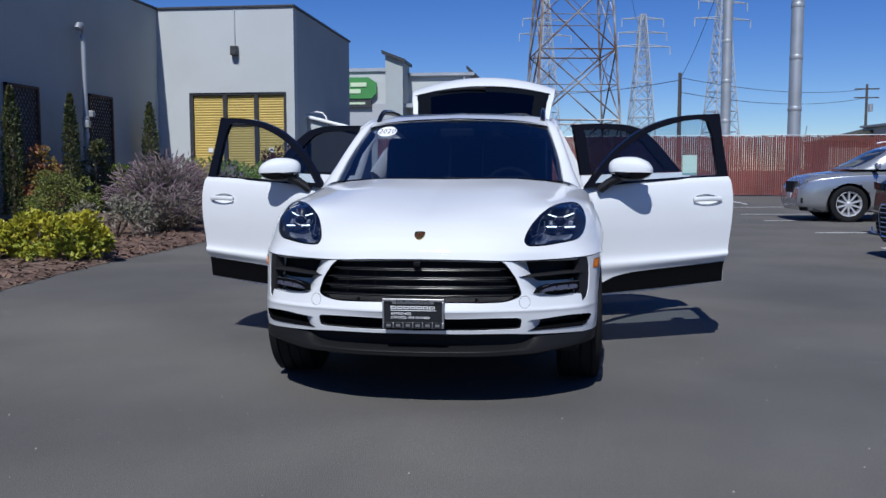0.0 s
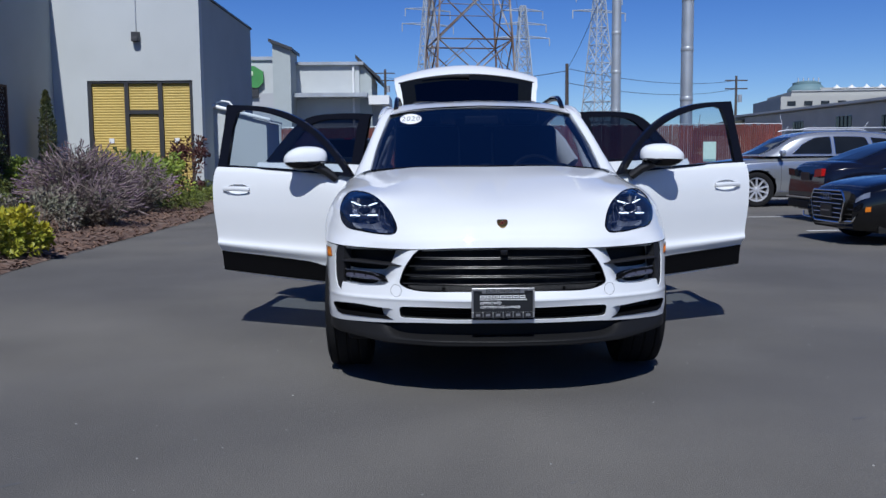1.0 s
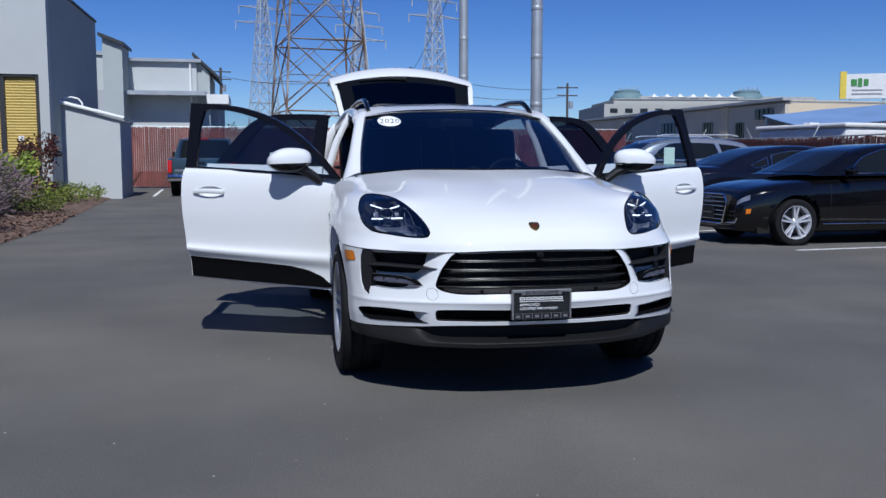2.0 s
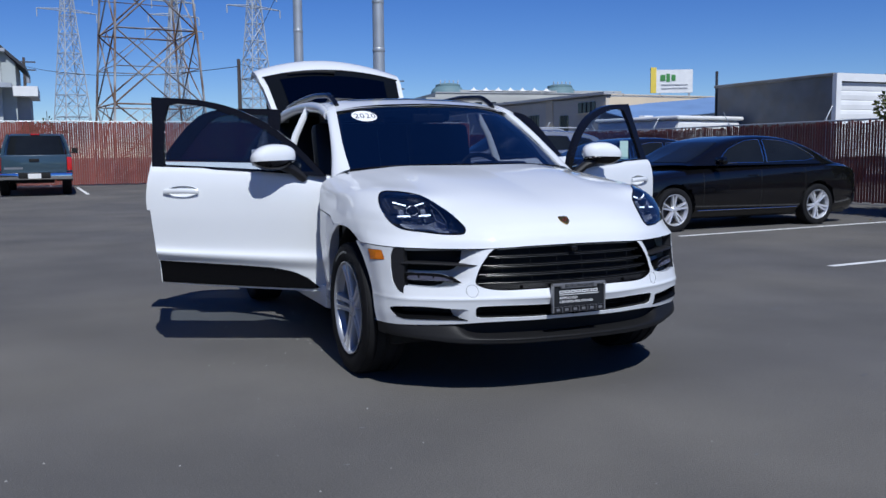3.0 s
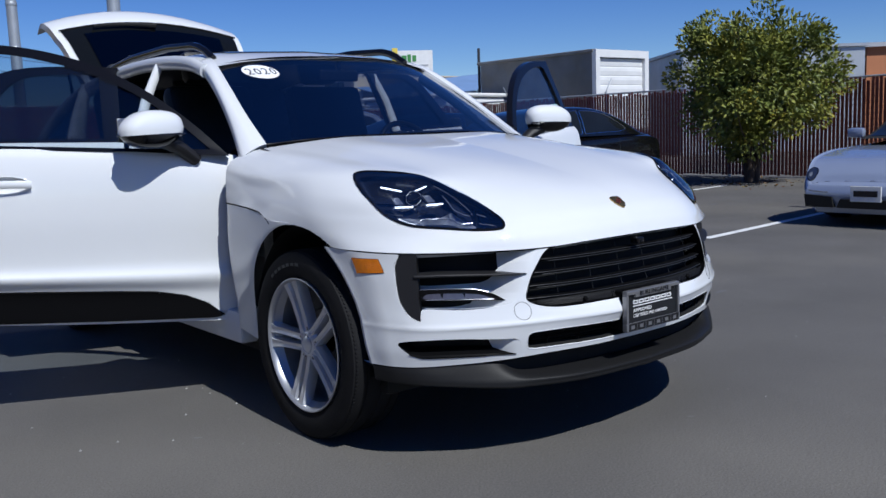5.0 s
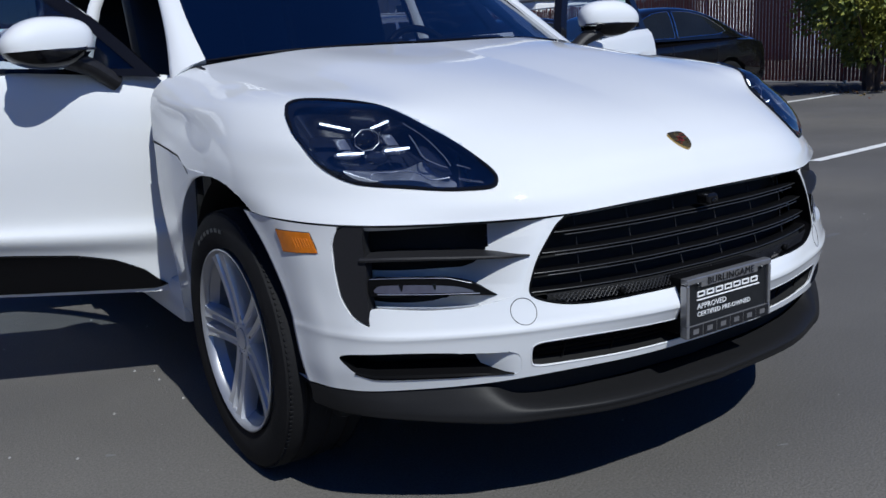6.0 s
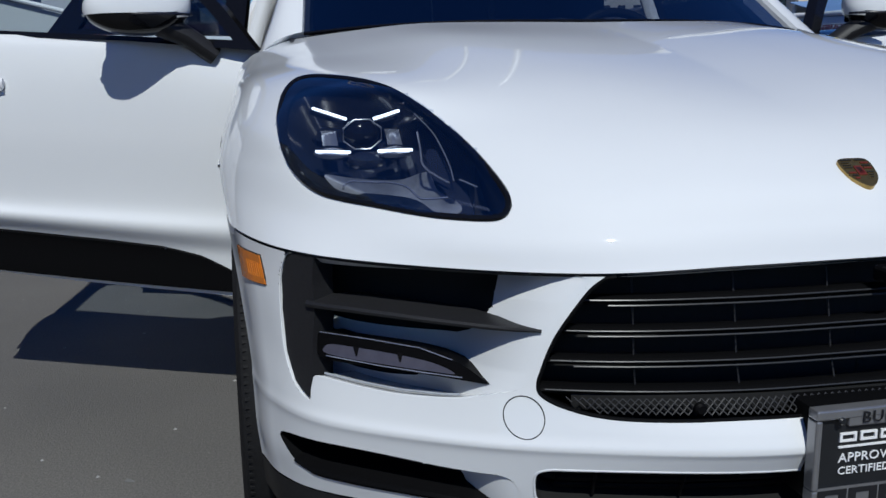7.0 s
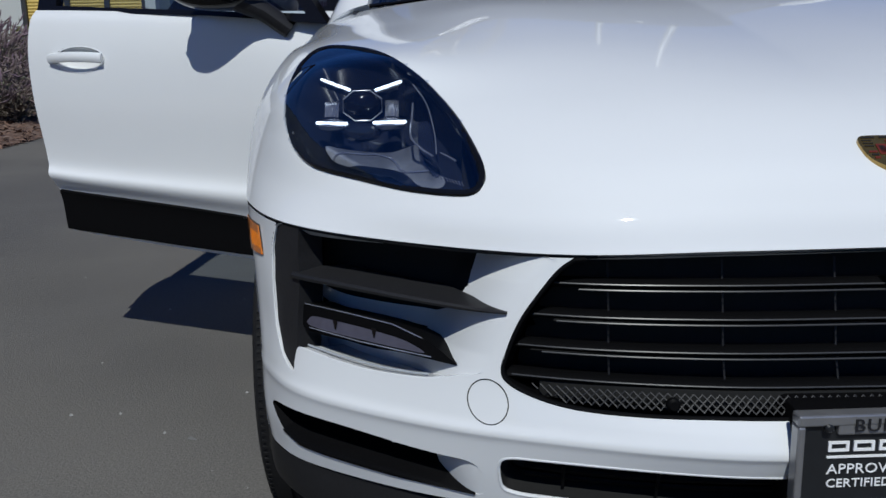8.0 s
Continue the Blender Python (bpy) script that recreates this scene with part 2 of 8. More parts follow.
def text_mesh(words, size, extrude=0.001, spacing=1.0, shear=0.0, align="CENTER"):
    """Lettering as geometry in the x-z plane, facing -y."""
    cu = bpy.data.curves.new("lettering", "FONT")
    cu.body, cu.size, cu.extrude, cu.space_character, cu.shear, cu.resolution_u = words, size, extrude, spacing, shear, 2
    cu.align_x, cu.align_y = align, "CENTER"
    ob = bpy.data.objects.new("lettering", cu)
    me = ob.to_mesh()
    geo = [(v.co.x, -v.co.z, v.co.y) for v in me.vertices], [tuple(p.vertices) for p in me.polygons]
    ob.to_mesh_clear()
    bpy.data.objects.remove(ob)
    bpy.data.curves.remove(cu)
    return geo


# ---- surfaces through rails ----
def spline(points, s):
    """A smooth curve through evenly numbered points, at s from 0 to 1."""
    p = np.asarray(points, float)
    n = len(p) - 1
    q = np.vstack([2 * p[0] - p[1], p, 2 * p[-1] - p[-2]])
    s = np.clip(np.asarray(s, float), 0, 1) * n
    i = np.minimum(s.astype(int), n - 1)
    f = (s - i)[..., None]
    a, b, c, d = q[i], q[i + 1], q[i + 2], q[i + 3]
    return 0.5 * (2 * b + (c - a) * f + (2 * a - 5 * b + 4 * c - d) * f ** 2 + (3 * b - a - 3 * c + d) * f ** 3)


class Skin:
    """A sheet lofted across rails; side is -1 or 1 for the two halves of a car."""

    def __init__(self, rails, side=-1):
        self.rails = [np.asarray(r, float) * (side * -1, 1, 1) for r in rails]
        self.side = side
        gu, gv = np.meshgrid(np.linspace(0, 1, 241), np.linspace(0, 1, 161), indexing="ij")
        self.gu, self.gv, self.table = gu.ravel(), gv.ravel(), self.at(gu.ravel(), gv.ravel())

    def at(self, u, v):
        u, v = np.broadcast_arrays(np.asarray(u, float), np.asarray(v, float))
        rows = np.stack([spline(r, u) for r in self.rails])
        n = len(self.rails) - 1
        s = np.clip(v, 0, 1) * n
        i = np.minimum(s.astype(int), n - 1)
        f = (s - i)[..., None]
        pad = np.concatenate([2 * rows[:1] - rows[1:2], rows, 2 * rows[-1:] - rows[-2:-1]])
        k = np.arange(u.size).reshape(u.shape)
        flat = pad.reshape(n + 3, -1, 3)
        a, b, c, d = (flat[i + j, k] for j in range(4))
        return 0.5 * (2 * b + (c - a) * f + (2 * a - 5 * b + 4 * c - d) * f ** 2 + (3 * b - a - 3 * c + d) * f ** 3)

    def normal(self, u, v):
        e = 1e-3
        du = self.at(np.clip(u + e, 0, 1), v) - self.at(np.clip(u - e, 0, 1), v)
        dv = self.at(u, np.clip(v + e, 0, 1)) - self.at(u, np.clip(v - e, 0, 1))
        n = np.cross(du, dv) * self.side
        return n / np.maximum(np.linalg.norm(n, axis=-1, keepdims=True), 1e-9)

    def find(self, xz):
        """Where on the sheet, in u and v, the points (x, z) of a front view lie."""
        out = []
        for x, z in np.asarray(xz, float):
            d = (self.table[:, 0] - x) ** 2 + (self.table[:, 2] - z) ** 2
            k = d.argmin()
            u, v = self.gu[k], self.gv[k]
            for _ in range(4):
                e = 1e-3
                p = self.at(u, v)
                pu, pv = (self.at(min(u + e, 1), v) - p) / e, (self.at(u, min(v + e, 1)) - p) / e
                m = np.array([[pu[0], pv[0]], [pu[2], pv[2]]])
                if abs(np.linalg.det(m)) < 1e-5:
                    break
                step = np.linalg.solve(m, np.array([x - p[0], z - p[2]]))
                step *= min(1.0, 0.02 / max(np.abs(step).max(), 1e-9))
                u, v = np.clip(u + step[0], 0, 1), np.clip(v + step[1], 0, 1)
            out.append((u, v))
        return np.array(out)


# rails of the front bonnet, from its front edge up to the windscreen, centre to side
BONNET = [
    [(0, .050, .742), (-.22, .058, .740), (-.42, .090, .734), (-.62, .190, .733), (-.80, .322, .737), (-.893, .49, .742), (-.925, .66, .752), (-.943, .96, .808), (-.935, 1.20, .856), (-.91, 1.43, .864)],
    [(0, .072, .792), (-.22, .082, .790), (-.42, .112, .782), (-.61, .205, .778), (-.775, .345, .782), (-.88, .52, .79), (-.928, .70, .80), (-.938, .97, .842), (-.928, 1.20, .876), (-.91, 1.435, .888)],
    [(0, .125, .850), (-.22, .135, .850), (-.42, .170, .845), (-.59, .250, .838), (-.74, .362, .845), (-.845, .505, .85), (-.918, .71, .855), (-.928, .97, .885), (-.920, 1.21, .905), (-.907, 1.44, .925)],
    [(0, .27, .923), (-.22, .28, .925), (-.41, .305, .920), (-.565, .350, .915), (-.70, .425, .918), (-.822, .540, .918), (-.895, .75, .923), (-.910, .99, .93), (-.908, 1.23, .942), (-.905, 1.44, .965)],
    [(0, .52, .990), (-.22, .52, .997), (-.40, .53, .998), (-.55, .505, .987), (-.66, .505, .986), (-.775, .65, .991), (-.855, .83, .985), (-.892, 1.03, .975), (-.90, 1.26, .98), (-.895, 1.45, 1.0)],
    [(0, .88, 1.060), (-.22, .88, 1.068), (-.42, .89, 1.071), (-.56, .895, 1.053), (-.66, .91, 1.041), (-.757, .985, 1.036), (-.832, 1.09, 1.019), (-.870, 1.20, 1.007), (-.88, 1.33, 1.01), (-.882, 1.455, 1.022)],
    [(0, 1.24, 1.117), (-.22, 1.25, 1.119), (-.43, 1.28, 1.118), (-.58, 1.325, 1.105), (-.69, 1.37, 1.092), (-.75, 1.40, 1.083), (-.80, 1.43, 1.07), (-.835, 1.445, 1.055), (-.855, 1.455, 1.045), (-.868, 1.46, 1.035)],
]
# rails of the bumper, from the bonnet's edge down to the lip
BUMPER = [
    [(0, .052, .737), (-.22, .060, .735), (-.42, .092, .729), (-.62, .190, .728), (-.80, .322, .732), (-.893, .49, .737), (-.925, .66, .747)],
    [(0, .035, .665), (-.22, .045, .665), (-.42, .082, .660), (-.60, .165, .657), (-.785, .300, .658), (-.876, .435, .662), (-.912, .585, .668)],
    [(0, .015, .575), (-.22, .028, .574), (-.42, .072, .570), (-.60, .150, .566), (-.785, .282, .570), (-.868, .41, .575), (-.900, .53, .58)],
    [(0, -.018, .515), (-.22, -.004, .515), (-.42, .055, .514), (-.60, .136, .510), (-.785, .264, .510), (-.864, .385, .512), (-.893, .505, .513)],
    [(0, -.027, .494), (-.22, -.012, .494), (-.42, .047, .493), (-.60, .127, .490), (-.785, .254, .489), (-.864, .377, .490), (-.893, .498, .491)],
    [(0, -.020, .478), (-.22, -.005, .478), (-.42, .052, .476), (-.60, .132, .472), (-.785, .258, .470), (-.864, .38, .470), (-.892, .495, .470)],
    [(0, .006, .425), (-.22, .019, .425), (-.42, .068, .422), (-.60, .143, .415), (-.785, .268, .412), (-.862, .375, .410), (-.890, .48, .410)],
    [(0, .022, .379), (-.22, .034, .378), (-.42, .080, .376), (-.60, .158, .366), (-.78, .283, .358), (-.852, .37, .357), (-.884, .465, .357)],
][::-1]


def inside(pts, loop):
    x, y = pts[:, 0], pts[:, 1]
    res = np.zeros(len(pts), bool)
    for a, b in zip(loop, np.roll(loop, -1, axis=0)):
        cross = ((a[1] > y) != (b[1] > y)) & (x < (b[0] - a[0]) * (y - a[1]) / (b[1] - a[1] + 1e-12) + a[0])
        res ^= cross
    return res


def panel(skin, nu, nv, cuts=(), keep=None, lift=0.0, u=(0, 1), v=(0, 1), depth=None):
    """A grid on a skin. cuts: closed loops in (u, v) cut away with clean edges; keep: only what lies within this loop. lift: metres along the normal;
    depth: a function of the points that gives a further lift."""
    iu, iv = np.meshgrid(np.linspace(u[0], u[1], nu + 1), np.linspace(v[0], v[1], nv + 1), indexing="ij")
    uv = np.stack([iu.ravel(), iv.ravel()], 1)
    cell = np.array([(u[1] - u[0]) / nu, (v[1] - v[0]) / nv])
    faces = np.array(grid_faces(nu, nv))
    alive = np.ones(len(faces), bool)
    keeps = [] if keep is None else keep if isinstance(keep, list) else [keep]
    for loop, wanted in [(c, False) for c in cuts] + [(k, True) for k in keeps]:
        g, lp = uv / cell, np.asarray(loop) / cell
        near, best = np.full(len(g), 1e9), np.zeros_like(g)
        for a, b in zip(lp, np.roll(lp, -1, axis=0)):
            ab = b - a
            t = np.clip(((g - a) @ ab) / max(ab @ ab, 1e-12), 0, 1)
            q = a + t[:, None] * ab
            d = np.linalg.norm(g - q, axis=1)
            m = d < near
            near[m], best[m] = d[m], q[m]
        within = inside(g, lp)
        snap = near < 0.56
        g[snap] = best[snap]
        uv = g * cell
        sign = np.where(snap, 0, np.where(within, 1, -1))
        total = sign[faces].sum(1)
        mid = inside(g[faces].mean(1), lp)
        isin = (total > 0) | ((total == 0) & mid)
        alive &= isin if wanted else ~isin
    p = skin.at(uv[:, 0], uv[:, 1])
    if lift or depth is not None:
        off = np.full(len(p), float(lift))
        if depth is not None:
            off = off + depth(p)
        p = p + skin.normal(uv[:, 0], uv[:, 1]) * off[:, None]
    faces = faces[alive]
    used = np.unique(faces)
    back = np.full(len(p), -1)
    back[used] = np.arange(len(used))
    faces = back[faces]
    if skin.side < 0:
        faces = faces[:, ::-1]
    out = []
    pp = p[used]
    for f in faces:
        ring = [int(f[0])]
        for k in f[1:]:
            if np.linalg.norm(pp[k] - pp[ring[-1]]) > 1e-5:
                ring.append(int(k))
        if len(ring) > 2 and np.linalg.norm(pp[ring[0]] - pp[ring[-1]]) < 1e-5:
            ring.pop()
        if len(ring) > 2:
            out.append(tuple(ring))
    return list(map(tuple, pp)), out


def flange(skin, loop, deep, shrink=0.0, lift=0.0):
    """A wall along a loop, going into the body by deep metres."""
    loop = np.asarray(loop)
    c = loop.mean(0)
    p = skin.at(loop[:, 0], loop[:, 1])
    n = skin.normal(loop[:, 0], loop[:, 1])
    q = skin.at(*(c + (loop - c) * (1 - shrink)).T)
    d = deep(p)[:, None] if callable(deep) else deep
    k = len(loop)
    v = list(map(tuple, p + n * lift)) + list(map(tuple, q - n * d))
    f = [(i, (i + 1) % k, (i + 1) % k + k, i + k) for i in range(k)]
    return v, f


def bead(skin, loop, radius, lift=0.0, sides=6, open_ended=False):
    """A thin seal along a loop on a skin."""
    loop = np.asarray(loop)
    p = skin.at(loop[:, 0], loop[:, 1]) + skin.normal(loop[:, 0], loop[:, 1]) * lift
    if not open_ended:
        p = np.vstack([p, p[:2]])
    return tube(p, radius, sides, caps=open_ended)


def shell(geo_grid, nu, nv, deep):
    """A grid of (nu+1) x (nv+1) points, thickened by deep (a vector or an array)."""
    p = np.asarray(geo_grid, float)
    n = len(p)
    verts = list(map(tuple, p)) + list(map(tuple, p + deep))
    top = grid_faces(nu, nv)
    faces = top + [tuple(i + n for i in reversed(f)) for f in top]
    w = nv + 1
    edge = [i * w for i in range(nu + 1)] + [nu * w + j for j in range(1, nv + 1)] + [i * w + nv for i in range(nu - 1, -1, -1)] + [j for j in range(nv - 1, 0, -1)]
    for a, b in zip(edge, edge[1:] + edge[:1]):
        faces.append((b, a, a + n, b + n))
    return verts, faces


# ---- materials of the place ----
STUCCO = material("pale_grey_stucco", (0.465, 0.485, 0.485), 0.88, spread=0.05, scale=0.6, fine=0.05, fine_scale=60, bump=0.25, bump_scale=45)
# STUCCO's paint, shade of the side walls put into the colour; also the piers
STUCCO_DARK = material("shaded_wall_and_pier_stucco", (0.365, 0.395, 0.39), 0.88, spread=0.06, scale=0.6, fine=0.05, fine_scale=60, bump=0.25, bump_scale=45)
STUCCO_MID = material("grey_block_wall", (0.38, 0.39, 0.41), 0.88, spread=0.05, scale=0.7, fine=0.06, fine_scale=40, bump=0.2, bump_scale=30)
TRIM_DARK = material("dark_trim", (0.035, 0.036, 0.040), 0.5, spread=0.1, scale=3)
YELLOW = material("yellow_shutter", (0.52, 0.38, 0.10), 0.55, spread=0.06, scale=1.2, fine=0.04, fine_scale=30)
GALV = material("galvanised_steel", (0.42, 0.44, 0.46), 0.48, metal=0.55, spread=0.10, scale=1.3, fine=0.05, fine_scale=40)
TOWER = material("weathered_tower_steel", (0.40, 0.38, 0.36), 0.6, metal=0.25, spread=0.25, scale=0.6, island=0.75, second=(0.16, 0.10, 0.065), second_scale=0.45, second_at=(.42, .56))
FAR_STEEL = material("far_tower_steel", (0.40, 0.43, 0.47), 0.7, metal=0.2, spread=0.08, scale=0.2)
SLAT = material("red_brown_slats", (0.25, 0.066, 0.048), 0.55, spread=0.14, scale=0.8, island=0.26, second=(0.17, 0.045, 0.036), second_scale=0.5)
LINK = material("red_brown_wire", (0.15, 0.055, 0.045), 0.5, metal=0.2, fine=0.1)
WOOD_POLE = material("weathered_pole_wood", (0.075, 0.062, 0.054), 0.9, spread=0.2, scale=2, bump=0.3, bump_scale=20)
LATTICE = material("brown_lattice", (0.085, 0.050, 0.032), 0.75, spread=0.15, scale=6, bump=0.15)
MULCH = material("bark_mulch", (0.115, 0.070, 0.050), 0.95, spread=0.35, scale=7, fine=0.35, fine_scale=45, bump=0.9, bump_scale=28, second=(0.19, 0.135, 0.105), second_scale=9)
CHIP = material("bark_chip", (0.15, 0.092, 0.066), 0.9, island=0.5, fine=0.2)
CONCRETE = material("pale_concrete", (0.44, 0.42, 0.39), 0.9, spread=0.08, scale=2, fine=0.06, fine_scale=60, bump=0.2)
BEIGE = material("beige_render", (0.54, 0.48, 0.40), 0.9, spread=0.08, scale=0.5, fine=0.05, fine_scale=20, bump=0.15, bump_scale=20)
CREAM = material("cream_render", (0.62, 0.52, 0.38), 0.9, spread=0.05, scale=0.5, fine=0.04)
BOX_GREY = material("grey_trailer_side", (0.205, 0.205, 0.195), 0.6, spread=0.14, scale=1.4, fine=0.08, bump=0.1, bump_scale=10, second=(0.21, 0.195, 0.165), second_scale=1.1)
BOX_WHITE = material("white_trailer_end", (0.72, 0.72, 0.71), 0.55, spread=0.05, scale=2.0, fine=0.03)
BLUE_ROOF = material("blue_tarp", (0.17, 0.27, 0.46), 0.6, spread=0.10, scale=0.8, bump=0.2, bump_scale=4)
PATINA = material("grey_green_dome", (0.13, 0.21, 0.23), 0.6, spread=0.08, scale=0.1)
FAR_WALL = material("far_pale_wall", (0.38, 0.38, 0.36), 0.9, spread=0.08, scale=0.1)
WINDOW_DARK = material("dark_window", (0.018, 0.020, 0.024), 0.12, spread=0.2, scale=1.0)
ROOF_FELT = material("dark_olive_roofing", (0.060, 0.062, 0.048), 0.9, spread=0.2, scale=1.5, fine=0.1)
ORANGE = material("rust_orange_wall", (0.42, 0.17, 0.08), 0.85, spread=0.08, scale=1.0, fine=0.05)
SIGN_GREEN = material("green_sign", (0.065, 0.24, 0.065), 0.45, spread=0.05, scale=2.0, fine=0.02)
SIGN_PALE = material("pale_sign_print", (0.55, 0.66, 0.45), 0.5, fine=0.03)
SIGN_YELLOW = material("yellow_sign", (0.72, 0.55, 0.08), 0.5, spread=0.05, scale=2.0)
WIRE = material("dark_cable", (0.03, 0.03, 0.032), 0.6, fine=0.1)


def rise(y):
    """The ground's height: level round the car, climbing slowly towards the back fence."""
    return 0.013 * (min(max(y, 18.0), 31.0) - 18.0)


# ---- ground ----
xs = [-900, -300, -120, -60, -30, -20, -12, -6, -3, 0, 3, 6, 12, 20, 30, 60, 120, 300, 900]
ys = [-900, -200, -60, -20, -10, -5, 0, 5, 10, 15, 18, 20, 22, 24, 26, 29, 31, 35, 60, 120, 300, 900]
ground = put("ground", ([(x, y, rise(y)) for x in xs for y in ys], grid_faces(len(xs) - 1, len(ys) - 1)), ASPHALT)
tagged(ground, "dark grey worn asphalt of a car park, dusty in patches", "ground", kind="structure")


def blob(cx, cy, rx, ry, z, n=22, rough=0.35, turn=0.0):
    pts = []
    for k in range(n):
        w = 2 * math.pi * k / n
        r = 1 + rough * (noise.noise((cx * 3 + math.cos(w) * 1.3, cy * 3 + math.sin(w) * 1.3, 0.7)) + 0.5 * noise.noise((cx + 4 * math.cos(w), cy + 4 * math.sin(w), 9)))
        a, b = rx * r * math.cos(w), ry * r * math.sin(w)
        pts.append((cx + a * math.cos(turn) - b * math.sin(turn), cy + a * math.sin(turn) + b * math.cos(turn)))
    return [(x, y, z) for x, y in pts], [tuple(range(n))]


rng = random.Random(4)
spots = []
for cx, cy, rx, ry, turn in ((-1.9, -1.05, .05, .012, 0.6), (1.55, -0.35, .04, .014, 0.2), (2.6, 1.4, .07, .02, 0.1), (7.1, 5.0, .16, .04, 0.1), (8.0, 5.1, .12, .03, 0.0), (-3.9, 8.6, .22, .08, 0.1)):
    spots.append(blob(cx, cy, rx, ry, 0.0012, turn=turn, rough=0.8))
stains = put("asphalt_stains", join(*spots), STAIN, smooth=False)
tagged(stains, "dark oily stains and tar drips on the asphalt", "stain", kind="stuff")
spots = []
for k in range(46):
    cx, cy = rng.uniform(-3.2, 3.4), rng.uniform(-3.0, 1.6)
    spots.append(blob(cx, cy, rng.uniform(.006, .022), rng.uniform(.003, .007), 0.0012, n=9, rough=0.9, turn=rng.uniform(0, 3)))
scuffs = put("asphalt_scuffs", join(*spots), SCUFF, smooth=False)
tagged(scuffs, "pale chalky scuffs on the asphalt", "scuff", kind="stuff")
bits = []
for k in range(240):
    x, y, s = rng.uniform(-4.0, 4.5), rng.uniform(-3.2, 3.4), rng.uniform(.002, .0065)
    bits.append(([(x + s, y, 0), (x, y + s, 0), (x - s, y, 0), (x, y - s * .8, 0), (x, y, s * 1.1)], [(0, 1, 4), (1, 2, 4), (2, 3, 4), (3, 0, 4)]))
grit = put("grit", join(*bits), PEBBLE, smooth=False)
tagged(grit, "pale grit scattered over the asphalt", "grit", kind="stuff")


def ground_strip(points, width, lift):
    """A painted strip that follows the ground along points (x, y)."""
    p = np.asarray(points, float)
    d = np.gradient(p, axis=0)
    d /= np.linalg.norm(d, axis=1, keepdims=True)
    s = np.stack([-d[:, 1], d[:, 0]], 1) * width / 2
    v = [(x, y, rise(y) + lift) for x, y in p + s] + [(x, y, rise(y) + lift) for x, y in p - s]
    n = len(p)
    return v, [(i + n, i + n + 1, i + 1, i) for i in range(n - 1)]


for k, y in enumerate((-6.5, -3.2, 0.1, 3.40, 6.70, 9.95, 13.25, 17.25, 19.8, 23.1)):
    line = put("parking_line", ground_strip([(5.55 + 0.7 * i, y + 0.075 * (i - 4) * .9) for i in range(-1 if k == 3 else 0, 9)], 0.10, 0.005), LINE_PAINT, smooth=False)
    tagged(line, "worn white painted line between parking bays", "road marking", "parking lines", "structure")
for x in (-4.6, -1.75, 1.15, 4.0, 6.8):
    line = put("parking_line", ground_strip([(x - 0.05 * i, 24.6 + i) for i in range(6)], 0.10, 0.005), LINE_PAINT, smooth=False)
    tagged(line, "worn white painted line before the back fence", "road marking", "fence bay lines", "structure")

# ---- planting bed ----
EDGE = [(-4.55, -6), (-4.60, 0), (-4.70, 3.9), (-4.90, 5.5), (-4.97, 7.2), (-4.98, 10), (-5.05, 13.6), (-5.33, 16.7), (-5.55, 21), (-5.72, 24.9)]


def bed_height(x, y):
    e = np.interp(y, [q[1] for q in EDGE], [q[0] for q in EDGE])
    d = min(max((e - x) / 0.8, 0), 1)
    return rise(y) + 0.012 + 0.10 * d * (2 - d) + 0.03 * noise.noise((x * 1.7, y * 1.7, 0)) * d


rows = []
for i in range(63):
    y = -6 + i * 0.4985
    e = float(np.interp(y, [q[1] for q in EDGE], [q[0] for q in EDGE]))
    rows += [(x, y, bed_height(x, y) if j else rise(y) + 0.006) for j, x in enumerate(np.concatenate([[e + 0.03 * noise.noise((y * 2, 3, 1))], np.linspace(e - 0.1, -11.2, 19)]))]
bed = put("planting_bed", (rows, grid_faces(62, 19)), MULCH)
tagged(bed, "planting bed of brown bark mulch along the building", "planting bed", kind="structure")
chips = []
for k in range(2600):
    y = rng.uniform(3.0, 17)
    e = float(np.interp(y, [q[1] for q in EDGE], [q[0] for q in EDGE]))
    x = e - rng.uniform(-0.04, 1.7)
    w, l, a = rng.uniform(.010, .022), rng.uniform(.02, .06), rng.uniform(0, 6.3)
    c, s = math.cos(a), math.sin(a)
    z = bed_height(min(x, e), y) + 0.006
    tilt = rng.uniform(-.02, .02)
    chips.append(([(x + c * l - s * w, y + s * l + c * w, z + tilt), (x + c * l + s * w, y + s * l - c * w, z + tilt + .006), (x - c * l + s * w, y - s * l - c * w, z - tilt), (x - c * l - s * w, y - s * l + c * w, z - tilt + .008)], [(0, 1, 2, 3)]))
chip_ob = put("bark_chips", join(*chips), CHIP, smooth=False)
tagged(chip_ob, "loose bark chips on the planting bed", "mulch", kind="stuff")
path = put("concrete_path", box(-11.15, -9.1, 11.3, 12.5, 0.05, 0.135, 0.02), CONCRETE, smooth=False)
tagged(path, "pale concrete path crossing the planting bed", "path", kind="structure")

# ---- warehouse ----
warehouse = thing("warehouse", "pale grey stucco warehouse with dark parapet trim and a yellow shutter", "building")


